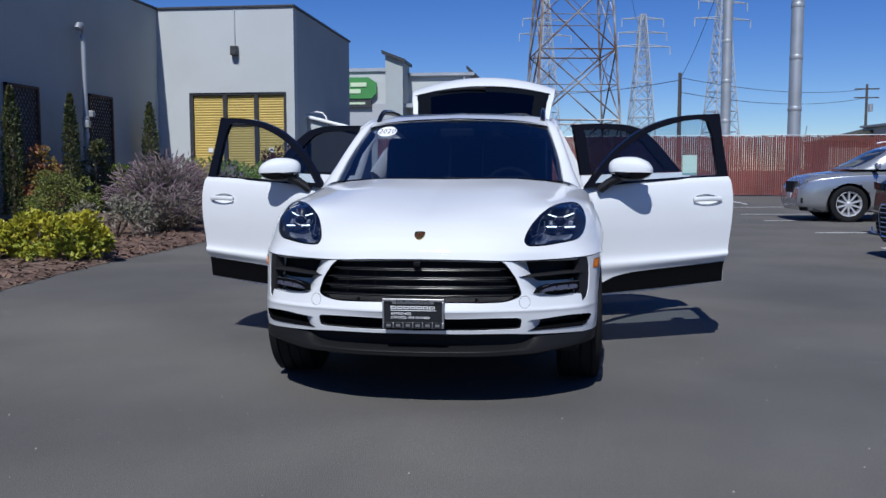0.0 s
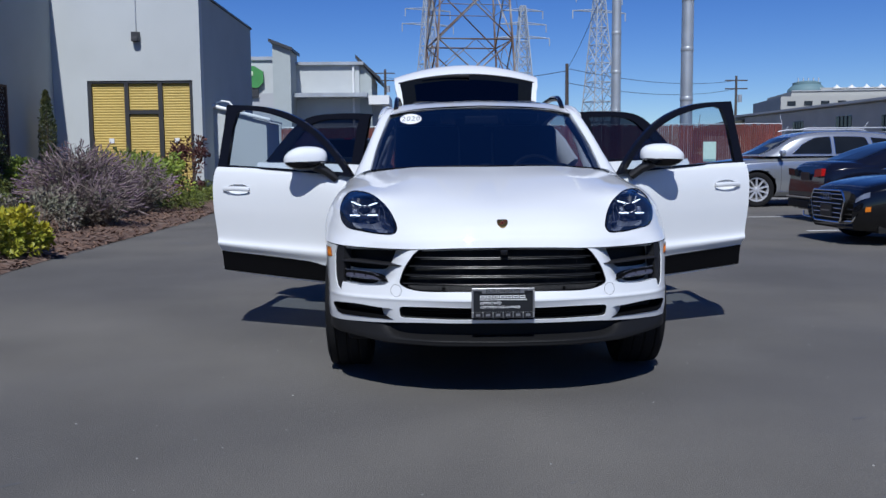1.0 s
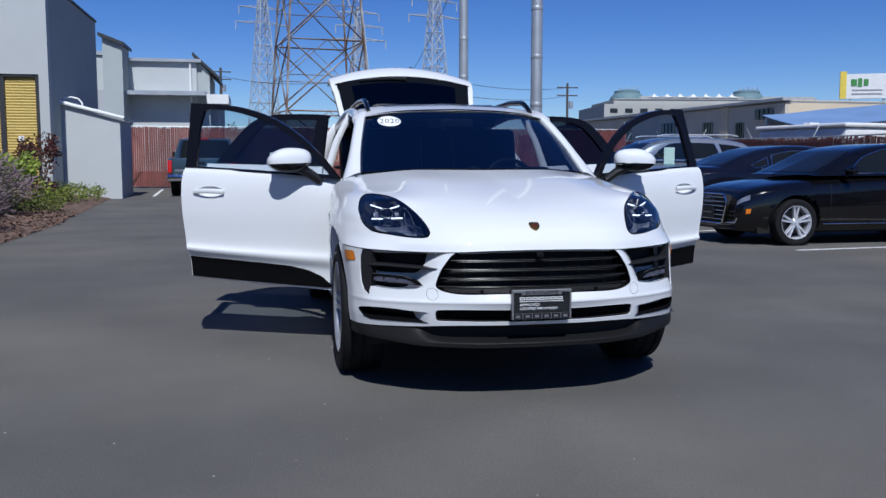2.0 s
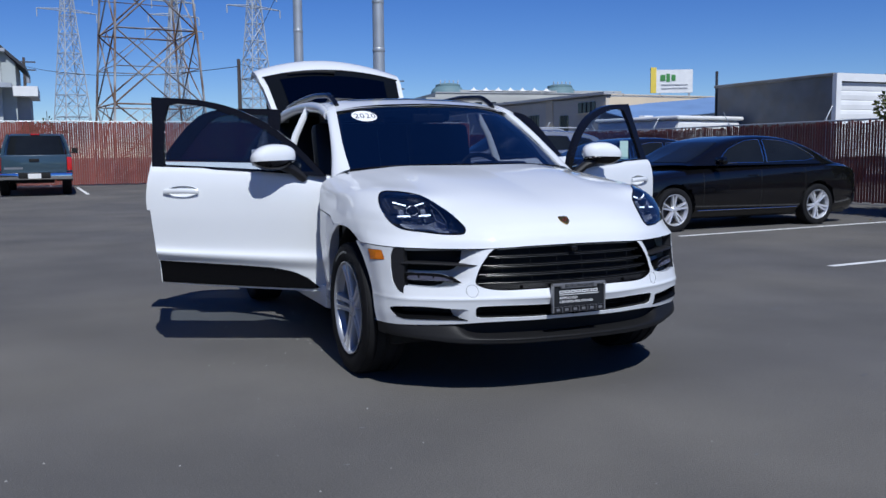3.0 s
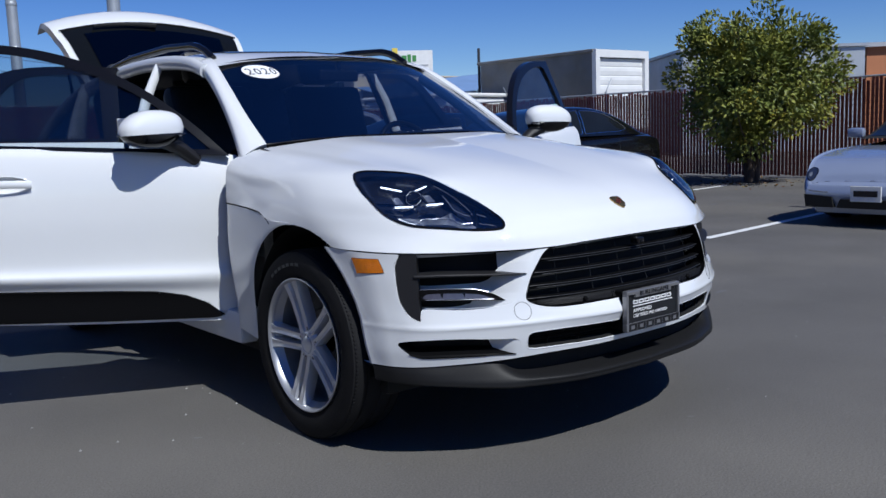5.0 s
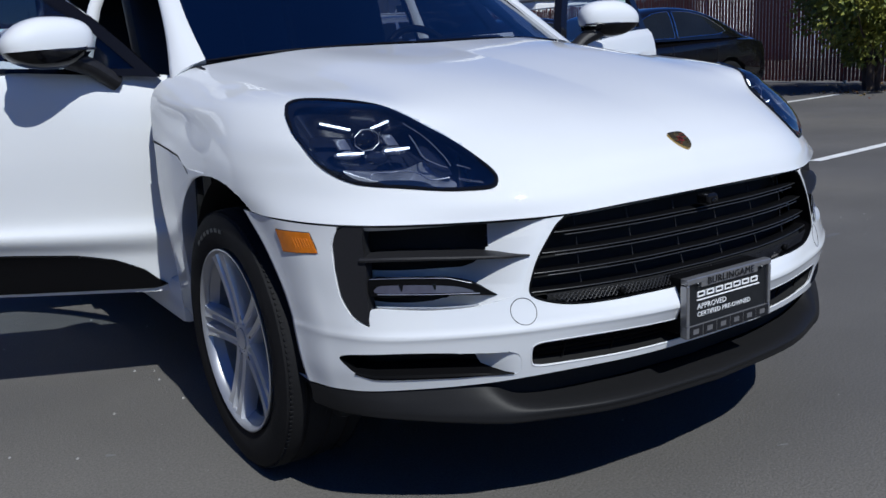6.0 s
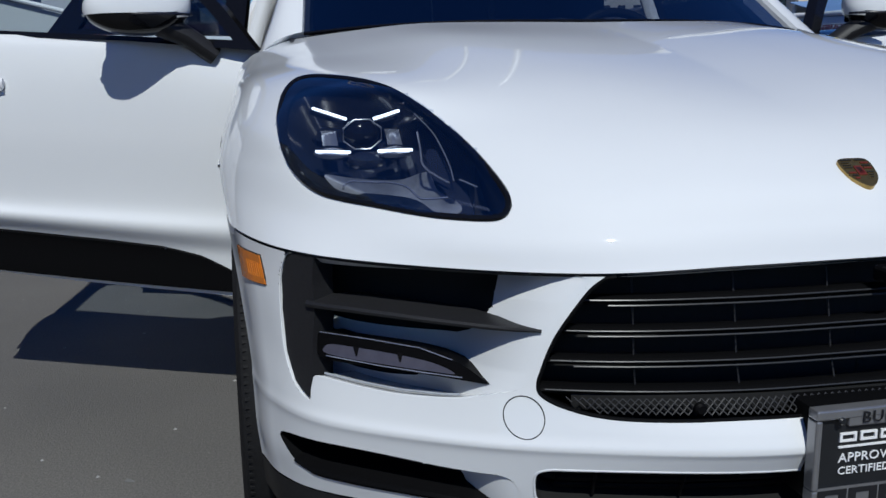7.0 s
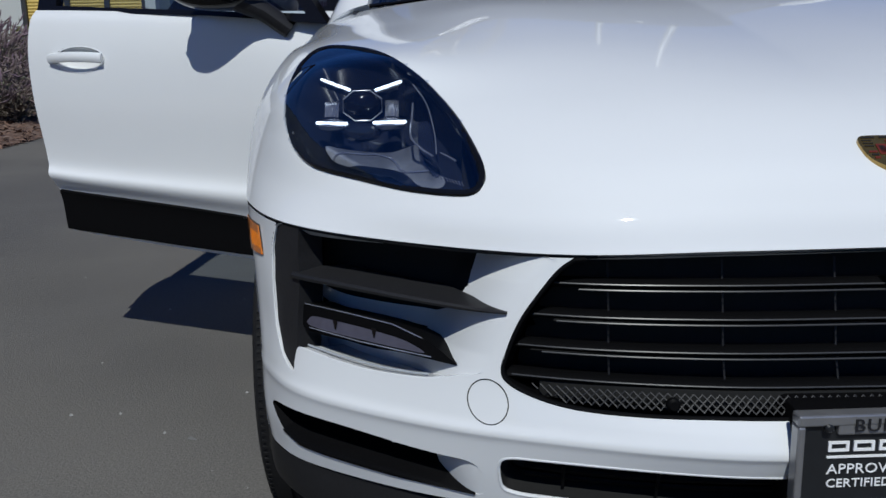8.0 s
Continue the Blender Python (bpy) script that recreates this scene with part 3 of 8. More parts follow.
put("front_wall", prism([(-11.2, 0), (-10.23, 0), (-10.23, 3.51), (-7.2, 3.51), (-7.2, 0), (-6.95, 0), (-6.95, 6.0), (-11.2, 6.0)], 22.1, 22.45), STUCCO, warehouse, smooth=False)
# end and long wall share the front's paint, their shade is in the colour
put("end_wall", box(-7.30, -6.95, 22.45, 29.6, 0, 6.0), STUCCO_DARK, warehouse, "grey stucco end wall with its shade put into the colour", smooth=False)
put("back_wall", box(-25, -7.30, 29.3, 29.6, 0, 6.0), STUCCO, warehouse, smooth=False)
put("long_wall", box(-11.6, -11.2, -14, 22.45, 0, 6.0), STUCCO_DARK, warehouse, "grey stucco long wall with its shade put into the colour", smooth=False)
put("rear_long_wall", box(-25, -24.6, -14, 29.3, 0, 6.0), STUCCO, warehouse, smooth=False)
put("near_wall", box(-24.6, -11.6, -14, -13.6, 0, 6.0), STUCCO, warehouse, smooth=False)
put("roof", join(box(-24.6, -11.6, -13.6, 29.3, 5.6, 5.7), box(-11.6, -7.3, 22.45, 29.3, 5.6, 5.7)), STUCCO_MID, warehouse, smooth=False)
for name, b in (("parapet_cap", (-11.24, -6.90, 22.05, 22.5, 6.0, 6.07)), ("parapet_cap", (-7.35, -6.90, 22.5, 29.65, 6.0, 6.07)), ("parapet_cap", (-11.65, -11.15, -14, 22.05, 6.0, 6.07))):
    put(name, box(*b, 0.01), TRIM_DARK, warehouse, "dark metal parapet cap", smooth=False)
# wall lamp with its conduit
lamp = put("wall_lamp", join(box(-8.86, -8.64, 21.93, 22.1, 4.60, 4.88, 0.02), box(-8.83, -8.67, 21.88, 21.94, 4.60, 4.72, 0.015)), TRIM_DARK, warehouse, "small dark box-shaped wall lamp", smooth=False)
put("conduit", tube([(-8.75, 22.08, 4.88), (-8.75, 22.08, 6.0)], 0.014, 8), GALV, warehouse)
# shutter: dark frames, and ribbed yellow curtains in three bays
shutter = thing("roller_shutter", "yellow ribbed roller shutter in a dark steel frame, closed", "shutter")
for x0, x1 in ((-10.23, -10.13), (-9.19, -9.07), (-8.22, -8.09), (-7.30, -7.20)):
    put("post", box(x0, x1, 22.14, 22.30, 0.06, 3.44), TRIM_DARK, shutter, smooth=False)
put("head", box(-10.23, -7.20, 22.13, 22.31, 3.44, 3.51), TRIM_DARK, shutter, smooth=False)
put("transom", box(-9.07, -8.22, 22.14, 22.30, 2.56, 2.67), TRIM_DARK, shutter, smooth=False)


def ribbed(x0, x1, z0, z1, y, pitch=0.075):
    n = int((z1 - z0) / pitch)
    v, f = [], []
    prof = []
    for i in range(n):
        z = z0 + i * (z1 - z0) / n
        for a, d in ((0.0, 0.012), (0.12, 0.0), (0.55, -0.010), (0.88, 0.0)):
            prof.append((z + a * (z1 - z0) / n, y + d))
    for z, yy in prof:
        v += [(x0, yy, z), (x1, yy, z)]
    for i in range(len(prof) - 1):
        f.append((2 * i, 2 * i + 1, 2 * i + 3, 2 * i + 2))
    return v, f


for x0, x1, z0, z1 in ((-10.13, -9.19, .08, 3.44), (-9.07, -8.22, .08, 2.56), (-9.07, -8.22, 2.67, 3.44), (-8.09, -7.30, .08, 3.44)):
    put("curtain", ribbed(x0, x1, z0, z1, 22.22), YELLOW, shutter, smooth=False)
for x in (-9.62, -7.72):
    put("notice", box(x - .07, x + .07, 22.185, 22.20, 1.72, 1.86), BOX_WHITE, shutter, "small white notice", smooth=False)
    put("lock_plate", box(x + .02, x + .13, 22.18, 22.20, 1.55, 1.62), TRIM_DARK, shutter, smooth=False)

# lattice panels on the long wall
for y0, y1, z1 in ((14.2, 15.5, 3.10), (17.8, 19.05, 3.15)):
    lattice = thing("trellis", "brown wooden lattice trellis panel fixed to a wall", "trellis", group="wall trellises")
    for a, b, c, d in ((y0, y0 + .06, .4, z1), (y1 - .06, y1, .4, z1), (y0, y1, z1 - .06, z1), (y0, y1, .4, .46)):
        put("rail", box(-11.18, -11.12, a, b, c, d), LATTICE, lattice, smooth=False)
    n = int((y1 - y0) / 0.13)
    for sgn in (1, -1):
        for i in range(-22, n + 22):
            ya = y0 + i * 0.13
            p, q = (ya, 0.4), (ya + sgn * (z1 - 0.4) * 0.75, z1)
            ts = []
            for lim in (y0 + .03, y1 - .03):
                ts.append((lim - p[0]) / (q[0] - p[0]))
            t0, t1 = max(0, min(ts)), min(1, max(ts))
            if t1 - t0 > 0.03:
                a = (-11.15 + sgn * .006, p[0] + (q[0] - p[0]) * t0, p[1] + (q[1] - p[1]) * t0)
                b = (-11.15 + sgn * .006, p[0] + (q[0] - p[0]) * t1, p[1] + (q[1] - p[1]) * t1)
                put("lath", tube([a, b], 0.016, 4), LATTICE, lattice, smooth=False)
# vent pipe with fittings
pipe = thing("vent_pipe", "galvanised vent pipe with hooded cap and valve fittings on a wall", "pipe")
put("riser", tube([(-10.95, 17.25, 0.1), (-10.95, 17.25, 4.55)], 0.06, 12), GALV, pipe)
put("hood", tube([(-10.95, 17.25, 4.55), (-10.95, 17.25, 4.70), (-10.95, 17.18, 4.78), (-10.95, 17.06, 4.76), (-10.95, 17.00, 4.66)], [.05, .06, .07, .075, .08], 12), GALV, pipe)
for z, r in ((2.45, .085), (2.05, .075), (1.7, .08), (1.2, .09)):
    put("fitting", moved(turned([(r * .7, -.09), (r, -.07), (r, .07), (r * .7, .09)], 14), pose(-10.95, 17.25, z)), GALV, pipe)
put("valve_box", box(-10.97, -10.78, 17.28, 17.42, 2.52, 2.68, .02), GALV, pipe, smooth=False)
put("meter", box(-10.97, -10.76, 17.34, 17.52, 1.35, 1.58, .03), GALV, pipe, smooth=False)
put("valve_box", box(-10.97, -10.80, 17.10, 17.22, 2.25, 2.42, .015), GALV, pipe, smooth=False)
put("branch", tube([(-10.95, 17.25, 1.5), (-10.85, 17.45, 1.5), (-10.85, 17.45, 0.2)], .035, 10), GALV, pipe)

# low annex with a lean-to roof, and a light arm on the end wall
annex = thing("annex", "low grey block annex with a sloping white roof edge", "building")
put("front_wall", prism([(-6.95, .05), (-5.35, .05), (-5.35, 2.36), (-6.95, 2.78)], 23.5, 23.75), STUCCO, annex, smooth=False)
put("side_wall", box(-5.60, -5.35, 23.75, 25.8, .05, 2.36), STUCCO_MID, annex, smooth=False)
put("back_wall", box(-6.95, -5.60, 25.55, 25.8, .05, 2.36), STUCCO_MID, annex, smooth=False)
put("roof_edge", tube([(-6.98, 23.42, 2.86), (-5.22, 23.42, 2.41)], 0.06, 10), BOX_WHITE, annex, "white rounded roof edge")
put("roof", shell([(-6.95, 23.5, 2.80), (-6.95, 25.85, 2.80), (-5.25, 23.5, 2.38), (-5.25, 25.85, 2.38)], 1, 1, (0, 0, .04)), GALV, annex, smooth=False)
arm = put("swan_neck_lamp", tube([(-6.95, 23.9, 2.98), (-6.75, 23.9, 3.03), (-6.55, 23.9, 2.99), (-6.45, 23.9, 2.88), (-6.43, 23.9, 2.78)], .028, 8), BOX_WHITE, None)
tagged(arm, "white swan-neck lamp arm on a grey wall", "lamp")

# ---- storage building behind the fence ----
storage = thing("storage_building", "two-storey grey storage building with parapet piers and canopies", "building")
put("wing_wall", box(-22, -10.2, 55.6, 66, 0, 7.75), STUCCO, storage, smooth=False)
put("wing_cap", box(-22.1, -10.1, 55.45, 66.1, 7.75, 7.98), GALV, storage, smooth=False)
put("wing_band", box(-22, -10.2, 55.52, 55.6, 3.6, 5.6), STUCCO_MID, storage, smooth=False)
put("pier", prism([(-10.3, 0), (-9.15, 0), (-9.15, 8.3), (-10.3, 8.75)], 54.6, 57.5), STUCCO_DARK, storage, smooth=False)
put("pier_cap", prism([(-10.5, 8.80), (-9.0, 8.22), (-9.0, 8.42), (-10.5, 9.0)], 54.3, 57.8), TRIM_DARK, storage, smooth=False)
put("middle_wall", box(-9.15, -4.9, 57.0, 66, 0, 7.55), STUCCO, storage, smooth=False)
put("middle_cap", box(-9.15, -4.6, 56.7, 66.1, 7.55, 7.75), GALV, storage, smooth=False)
put("canopy", box(-9.15, -4.3, 55.6, 57.0, 5.35, 5.62), GALV, storage, smooth=False)
put("end_pier", prism([(-5.0, 0), (-4.1, 0), (-4.1, 6.9), (-5.0, 7.9)], 57.2, 64), STUCCO_DARK, storage, smooth=False)
put("end_pier_cap", prism([(-5.15, 8.0), (-3.5, 6.5), (-3.5, 6.72), (-5.15, 8.25)], 56.9, 64.3), TRIM_DARK, storage, smooth=False)
put("end_canopy", box(-4.3, -2.9, 56.6, 62, 4.9, 5.5), BOX_WHITE, storage, smooth=False)
put("end_wall", box(-4.1, -3.4, 58, 63, 0, 4.9), STUCCO_MID, storage, smooth=False)
put("downpipe", tube([(-5.3, 56.9, 0), (-5.3, 56.9, 7.5)], .08, 8), BOX_WHITE, storage)
far_off = Matrix.Translation((.12, -4.26, 1.17)) @ Matrix.Scale(1.5, 4) @ Matrix.Translation((-.12, 4.26, -1.17))
storage.matrix_basis = far_off
sign = thing("storage_sign", "green eight-sided sign with unreadable pale lettering above a dark strip", "sign")
oct_ = [(-13.9, 5.95), (-11.4, 5.95), (-11.05, 6.3), (-11.05, 7.0), (-11.6, 7.35), (-13.9, 7.35), (-14.4, 7.0), (-14.4, 6.3)]
sign.matrix_basis = far_off
put("face", prism(oct_, 55.25, 55.45), SIGN_GREEN, sign, smooth=False)
for x0, x1, z0, z1 in ((-13.8, -13.0, 6.72, 7.0), (-12.8, -11.7, 6.72, 7.0), (-13.4, -12.1, 6.28, 6.56)):
    put("lettering_bar", box(x0, x1, 55.20, 55.25, z0, z1, .03), SIGN_PALE, sign, smooth=False)
put("strip", box(-14.0, -11.4, 55.28, 55.45, 5.35, 5.85), TRIM_DARK, sign, smooth=False)
put("strip_bar", box(-13.6, -11.8, 55.24, 55.28, 5.56, 5.70), SIGN_PALE, sign, smooth=False)
house = thing("far_house", "low far house with a dark olive gabled roof", "building")
put("wall", box(29, 42, 92, 100, 0, 4.0), FAR_WALL, house, smooth=False)
put("gable_roof", prism([(28.4, 4.0), (42.6, 4.0), (37.5, 6.2)], 91.5, 100.5), ROOF_FELT, house, smooth=False)


# ---- fences ----
def slatted_fence(label, x0, y0, x1, y1, height, half=.031):
    """Chain-link fence filled with upright slats, posts and top rail. It faces both ways."""
    f = thing("slatted_fence", label, "fence")
    length = math.hypot(x1 - x0, y1 - y0)
    dx, dy = (x1 - x0) / length, (y1 - y0) / length
    r = random.Random(int(length * 10))
    n = int(length / 0.0765)
    slats = []
    for i in range(n):
        d = (i + .5) * length / n
        x, y = x0 + dx * d, y0 + dy * d
        g = rise(y)
        w, lean = half, r.uniform(-.006, .006)
        lo, hi = g + r.uniform(.03, .06), g + height - .06 + r.uniform(-.035, .045)
        a, b = (x - dx * w, y - dy * w), (x + dx * w, y + dy * w)
        th = 0.006
        nx, ny = -dy * th, dx * th
        v = []
        for z, sh in ((lo, 0), (hi, lean)):
            v += [(a[0] + nx + dx * sh, a[1] + ny + dy * sh, z), (b[0] + nx + dx * sh, b[1] + ny + dy * sh, z), (b[0] - nx + dx * sh, b[1] - ny + dy * sh, z), (a[0] - nx + dx * sh, a[1] - ny + dy * sh, z)]
        slats.append((v, [(0, 1, 5, 4), (1, 2, 6, 5), (2, 3, 7, 6), (3, 0, 4, 7), (4, 5, 6, 7)]))
    tagged(put("slats", join(*slats), SLAT, f, smooth=False), kind="stuff")
    m = int(length / 3.05)
    for i in range(m + 1):
        d = i * length / m
        x, y = x0 + dx * d, y0 + dy * d
        g = rise(y)
        post = put("post", tube([(x - dy * .04, y + dx * .04, g), (x - dy * .04, y + dx * .04, g + height + .04)], .03, 8), GALV, f)
        side = 1 if (i % 2) else -1
        arm_ = put("barb_arm", tube([(x - dy * .04, y + dx * .04, g + height + .02), (x - dy * .04 + dx * .0 - dy * .18 * -side, y + dx * .04 + dx * .18 * -side, g + height + .33)], .013, 6), GALV, post)
    steps = max(2, m * 2)
    for z in (height - .02, 0.08, height * 0.5):
        pts = [(x0 + dx * length * k / steps - dy * .016, y0 + dy * length * k / steps + dx * .016, rise(y0 + dy * length * k / steps) + z) for k in range(steps + 1)]
        put("rail", tube(pts, .021 if z > 1 else .006, 8), GALV, f)
    wires = []
    for k in range(int(length / 0.085)):
        for sg in (1, -1):
            ends = []
            for q in (0, 1):
                d = min(max(k * 0.085 + sg * (q - .5) * height * .8, 0), length)
                ends.append((x0 + dx * d + dy * .011, y0 + dy * d - dx * .011, rise(y0 + dy * d) + .05 + (height - .1) * q))
            wires.append(tube(ends, .0028, 3, caps=False))
    tagged(put("chain_link", join(*wires), LINK, f, smooth=False), kind="stuff")
    return f


slatted_fence("tall red-brown slatted chain-link fence along the back of the lot", -6.1, 30.8, 13.4, 30.8, 2.30)
slatted_fence("red-brown slatted chain-link fence with barbed-wire arms beside parked cars", 13.4, 30.75, 13.4, -14, 1.83, .0275)

# ---- poles, towers and cables ----
for x, y, h, r0, r1 in ((10.6, 34.2, 26, .275, .20), (10.6, 48.8, 28, .30, .22)):
    mast = thing("steel_mast", "tall tapering grey steel mast behind the fence", "mast", group="steel masts")
    put("shaft", tube([(x, y, 0), (x, y, h * .33), (x, y, h * .66), (x, y, h)], [r0, r0 - (r0 - r1) * .33, r0 - (r0 - r1) * .66, r1], 12), GALV, mast)
    for z in (h * .14, h * .22, h * .30, h * .42):
        rr = r0 - (r0 - r1) * z / h
        put("collar", moved(turned([(rr, -.1), (rr + .012, -.08), (rr + .012, .08), (rr, .1)], 14), pose(x, y, z)), GALV, mast)
    put("footing", moved(turned([(0, .5), (r0 + .15, .5), (r0 + .22, .42), (r0 + .22, 0)], 16), pose(x, y, 0)), CONCRETE, mast)


def tower(label, x, y, height, base, top, steps, mat, thick, turn=0.0, arms=0):
    """A four-legged lattice tower."""
    t = thing("lattice_tower", label, "pylon", pose(x, y, 0, 0, 0, turn), group="lattice towers")
    def corner(k, z):
        w = (base + (top - base) * z / height) / 2
        return np.array(((-w, -w), (w, -w), (w, w), (-w, w))[k % 4] + (z,))
    for k in range(4):
        put("leg", tube([corner(k, 0), corner(k, height)], thick * 1.5, 5), mat, t)
    zs = [height * (1 - (1 - i / steps) ** 1.25) for i in range(steps + 1)]
    for k in range(4):
        braces = []
        for i in range(steps):
            a, b, c, d = corner(k, zs[i]), corner(k + 1, zs[i]), corner(k, zs[i + 1]), corner(k + 1, zs[i + 1])
            braces += [tube([a, d], thick, 4), tube([b, c], thick, 4), tube([c, d], thick, 4)]
            e, g2 = (a + c) / 2, (b + d) / 2
            mid = (a + d + b + c) / 4
            braces += [tube([e, mid], thick * .55, 4), tube([g2, mid], thick * .55, 4), tube([e, (c + d) / 2], thick * .5, 4), tube([g2, (c + d) / 2], thick * .5, 4)]
        put("bracing", join(*braces), mat, t, smooth=False)
    for i in range(arms):
        z = height * (0.80 + 0.085 * i)
        w = base * (0.95 - 0.12 * i)
        put("cross_arm", join(tube([(-w, 0, z), (0, 0, z + .6), (w, 0, z)], thick * 1.2, 4), tube([(-w, 0, z), (w, 0, z)], thick * 1.2, 4)), mat, t)
        for s in (-1, 1):
            put("insulator", tube([(s * w, 0, z), (s * w, 0, z - 1.8)], thick * 1.4, 5), mat, t)
    return t


tower("tall rusty steel lattice tower rising behind the back fence", 1.75, 44.3, 30, 4.75, 1.2, 10, TOWER, .040, 9)
tower("far pale lattice pylon with cross arms", 22.8, 220, 38.5, 7.2, 1.2, 10, FAR_STEEL, .10, 10, 3)
tower("far pale lattice pylon with cross arms", 39.6, 209, 44, 7.4, 1.2, 11, FAR_STEEL, .10, 20, 3)
tower("far pale lattice pylon with cross arms", -0.5, 217, 42, 7.2, 1.2, 10, FAR_STEEL, .085, 25, 2)
for x, y, h, r in ((11.4, 73, 9.2, .17), (40.9, 117, 12.0, .19), (-7.1, 135, 15.0, .22)):
    up = thing("utility_pole", "weathered wooden utility pole with crossarms", "utility pole", group="utility poles")
    put("shaft", tube([(x, y, 0), (x, y, h)], [r * 1.2, r * .8], 8), WOOD_POLE, up)
    if y > 100:
        for z in (h - .6, h - 1.7):
            put("crossarm", box(x - 1.5, x + 1.5, y - .08, y + .08, z - .08, z + .08), WOOD_POLE, up, smooth=False)
        put("transformer", moved(turned([(0, -.5), (.28, -.5), (.28, .45), (.2, .5), (0, .5)], 12), pose(x + .45, y - .2, h - 3.0)), GALV, up)


def cable(a, b, sag, r=.02):
    a, b = np.array(a, float), np.array(b, float)
    s = np.linspace(0, 1, 15)[:, None]
    p = a + (b - a) * s
    p[:, 2] -= (4 * sag * s * (1 - s))[:, 0]
    ob = put("overhead_cable", tube(p, r, 4), WIRE, None)
    return tagged(ob, "thin dark overhead power cable", "cable", "overhead cables")


cable((11.4, 73, 8.6), (-7.1, 135, 13.8), 1.0, .03)
cable((11.4, 73, 8.8), (40.9, 117, 11.4), .8, .025)
cable((11.4, 73, 7.6), (40.9, 117, 10.3), .9, .025)
cable((10.6, 48.8, 13.0), (11.4, 73, 8.7), .5, .02)
cable((10.6, 34.2, 17.5), (10.6, 48.8, 18.5), .5, .02)
cable((10.6, 48.8, 17.0), (-14, 52, 21), .8, .02)
cable((10.6, 34.2, 20.5), (60, 30, 24), 1.2, .02)
cable((1.0, 44, 25), (-0.5, 217, 38), 6, .03)
cable((2.4, 44, 27), (22.8, 220, 36), 6, .03)

# ---- beyond the right-hand fence ----
beige = thing("beige_building", "long low beige building with barred dark windows and flat roof", "building")
ux, uy = 33.3 - 35.3, 90.0 - 54.2
bm_ = pose(35.3, 54.2, 0, 0, 0, math.degrees(math.atan2(uy, ux)))
put("long_wall", moved(box(0, 40, -.3, 0, 0, 5.45), bm_), BEIGE, beige, smooth=False)
put("eave", moved(box(-.2, 40, -.4, .35, 5.45, 5.65), bm_), STUCCO_MID, beige, smooth=False)
put("end_wall", moved(box(0, .3, -12, -.3, 0, 5.5), bm_), CREAM, beige, "sunlit cream end wall", smooth=False)
put("roof", moved(box(0, 40, -12, 0, 5.3, 5.44), bm_), STUCCO_MID, beige, smooth=False)
put("pier", moved(box(7.2, 8.2, 0, .12, 0, 5.4), bm_), CREAM, beige, smooth=False)
for u0, u1, z0, z1 in ((1.3, 3.6, 4.2, 5.0), (5.0, 6.2, 2.6, 4.1), (9.4, 11.0, 2.6, 4.3), (15.5, 18, 2.7, 4.5), (24, 26, 2.7, 4.4)):
    w = put("window", moved(box(u0, u1, 0, .05, z0, z1), bm_), WINDOW_DARK, beige, smooth=False)
    for k in range(1, 4):
        put("bar", moved(box(u0 + (u1 - u0) * k / 4 - .03, u0 + (u1 - u0) * k / 4 + .03, .06, .10, z0, z1), bm_), TRIM_DARK, w, smooth=False)
    put("sill", moved(box(u0 - .1, u1 + .1, 0, .15, z0 - .12, z0), bm_), CREAM, w, smooth=False)
billboard = thing("rooftop_sign", "white and yellow rooftop signboard with unreadable lettering", "sign")
sm = pose(52.9, 72.2, 0, 0, 0, -28)
put("panel", moved(box(0, 3.6, 0, .3, 7.0, 9.3), sm), BOX_WHITE, billboard, smooth=False)
put("yellow_edge", moved(box(-.55, 0, -.05, .35, 7.0, 9.55), sm), SIGN_YELLOW, billboard, smooth=False)
for x0, x1, z0, z1 in ((.4, .9, 8.2, 8.8), (1.0, 1.35, 8.1, 8.9), (1.5, 1.9, 8.2, 8.8)):
    put("lettering_bar", moved(box(x0, x1, -.05, 0, z0, z1), sm), SIGN_GREEN, billboard, smooth=False)
for z in (7.4, 7.75):
    put("lettering_bar", moved(box(.5, 3.1, -.05, 0, z, z + .12), sm), STUCCO_MID, billboard, smooth=False)
for x in (.3, 3.2):
    put("stand", moved(box(x, x + .15, .05, .25, 0, 7.0), sm), GALV, billboard, smooth=False)
hall = thing("domed_hall", "far pale building with green shallow domes and white tent peaks", "building")
hm = pose(113, 286, 0, 0, 0, -7.6)
put("body", moved(box(0, 76, 0, 40, 0, 20.4), hm), FAR_WALL, hall, smooth=False)
put("upper_storey", moved(box(4, 76, 3, 36, 20.4, 22.2), hm), FAR_WALL, hall, smooth=False)
put("attic", moved(box(12, 76, 5, 34, 22.2, 23.4), hm), FAR_WALL, hall, smooth=False)
for u, r in ((10.5, 6.0), (53.5, 6.2)):
    put("dome", moved(turned([(r, 21.5), (r, 22.8), (r * .97, 23.3), (r * .84, 24.2), (r * .74, 24.7), (r * .74, 25.4), (r * .5, 25.9), (0, 26.1)], 20), hm @ pose(u, 10, 0)), PATINA, hall)
    for k in range(5):
        put("finial", moved(box(-.15, .15, -.15, .15, 25.6, 26.9), hm @ pose(u - 3.2 + 1.6 * k, 8, 0)), FAR_STEEL, hall, smooth=False)
for k in range(7):
    put("tent_peak", moved(turned([(2.5, 23.0), (1.3, 23.4), (.5, 23.9), (0, 24.5)], 8), hm @ pose(19 + k * 4.6, 6, 0)), BOX_WHITE, hall)
for k in range(24):
    put("roof_fin", moved(box(14 + 2.55 * k, 14.5 + 2.55 * k, 4.6, 5.0, 21.0, 23.2), hm), STUCCO_MID, hall, smooth=False)
put("roof_rail", moved(box(4, 76, 2.6, 2.9, 22.2, 22.5), hm), STUCCO_MID, hall, smooth=False)
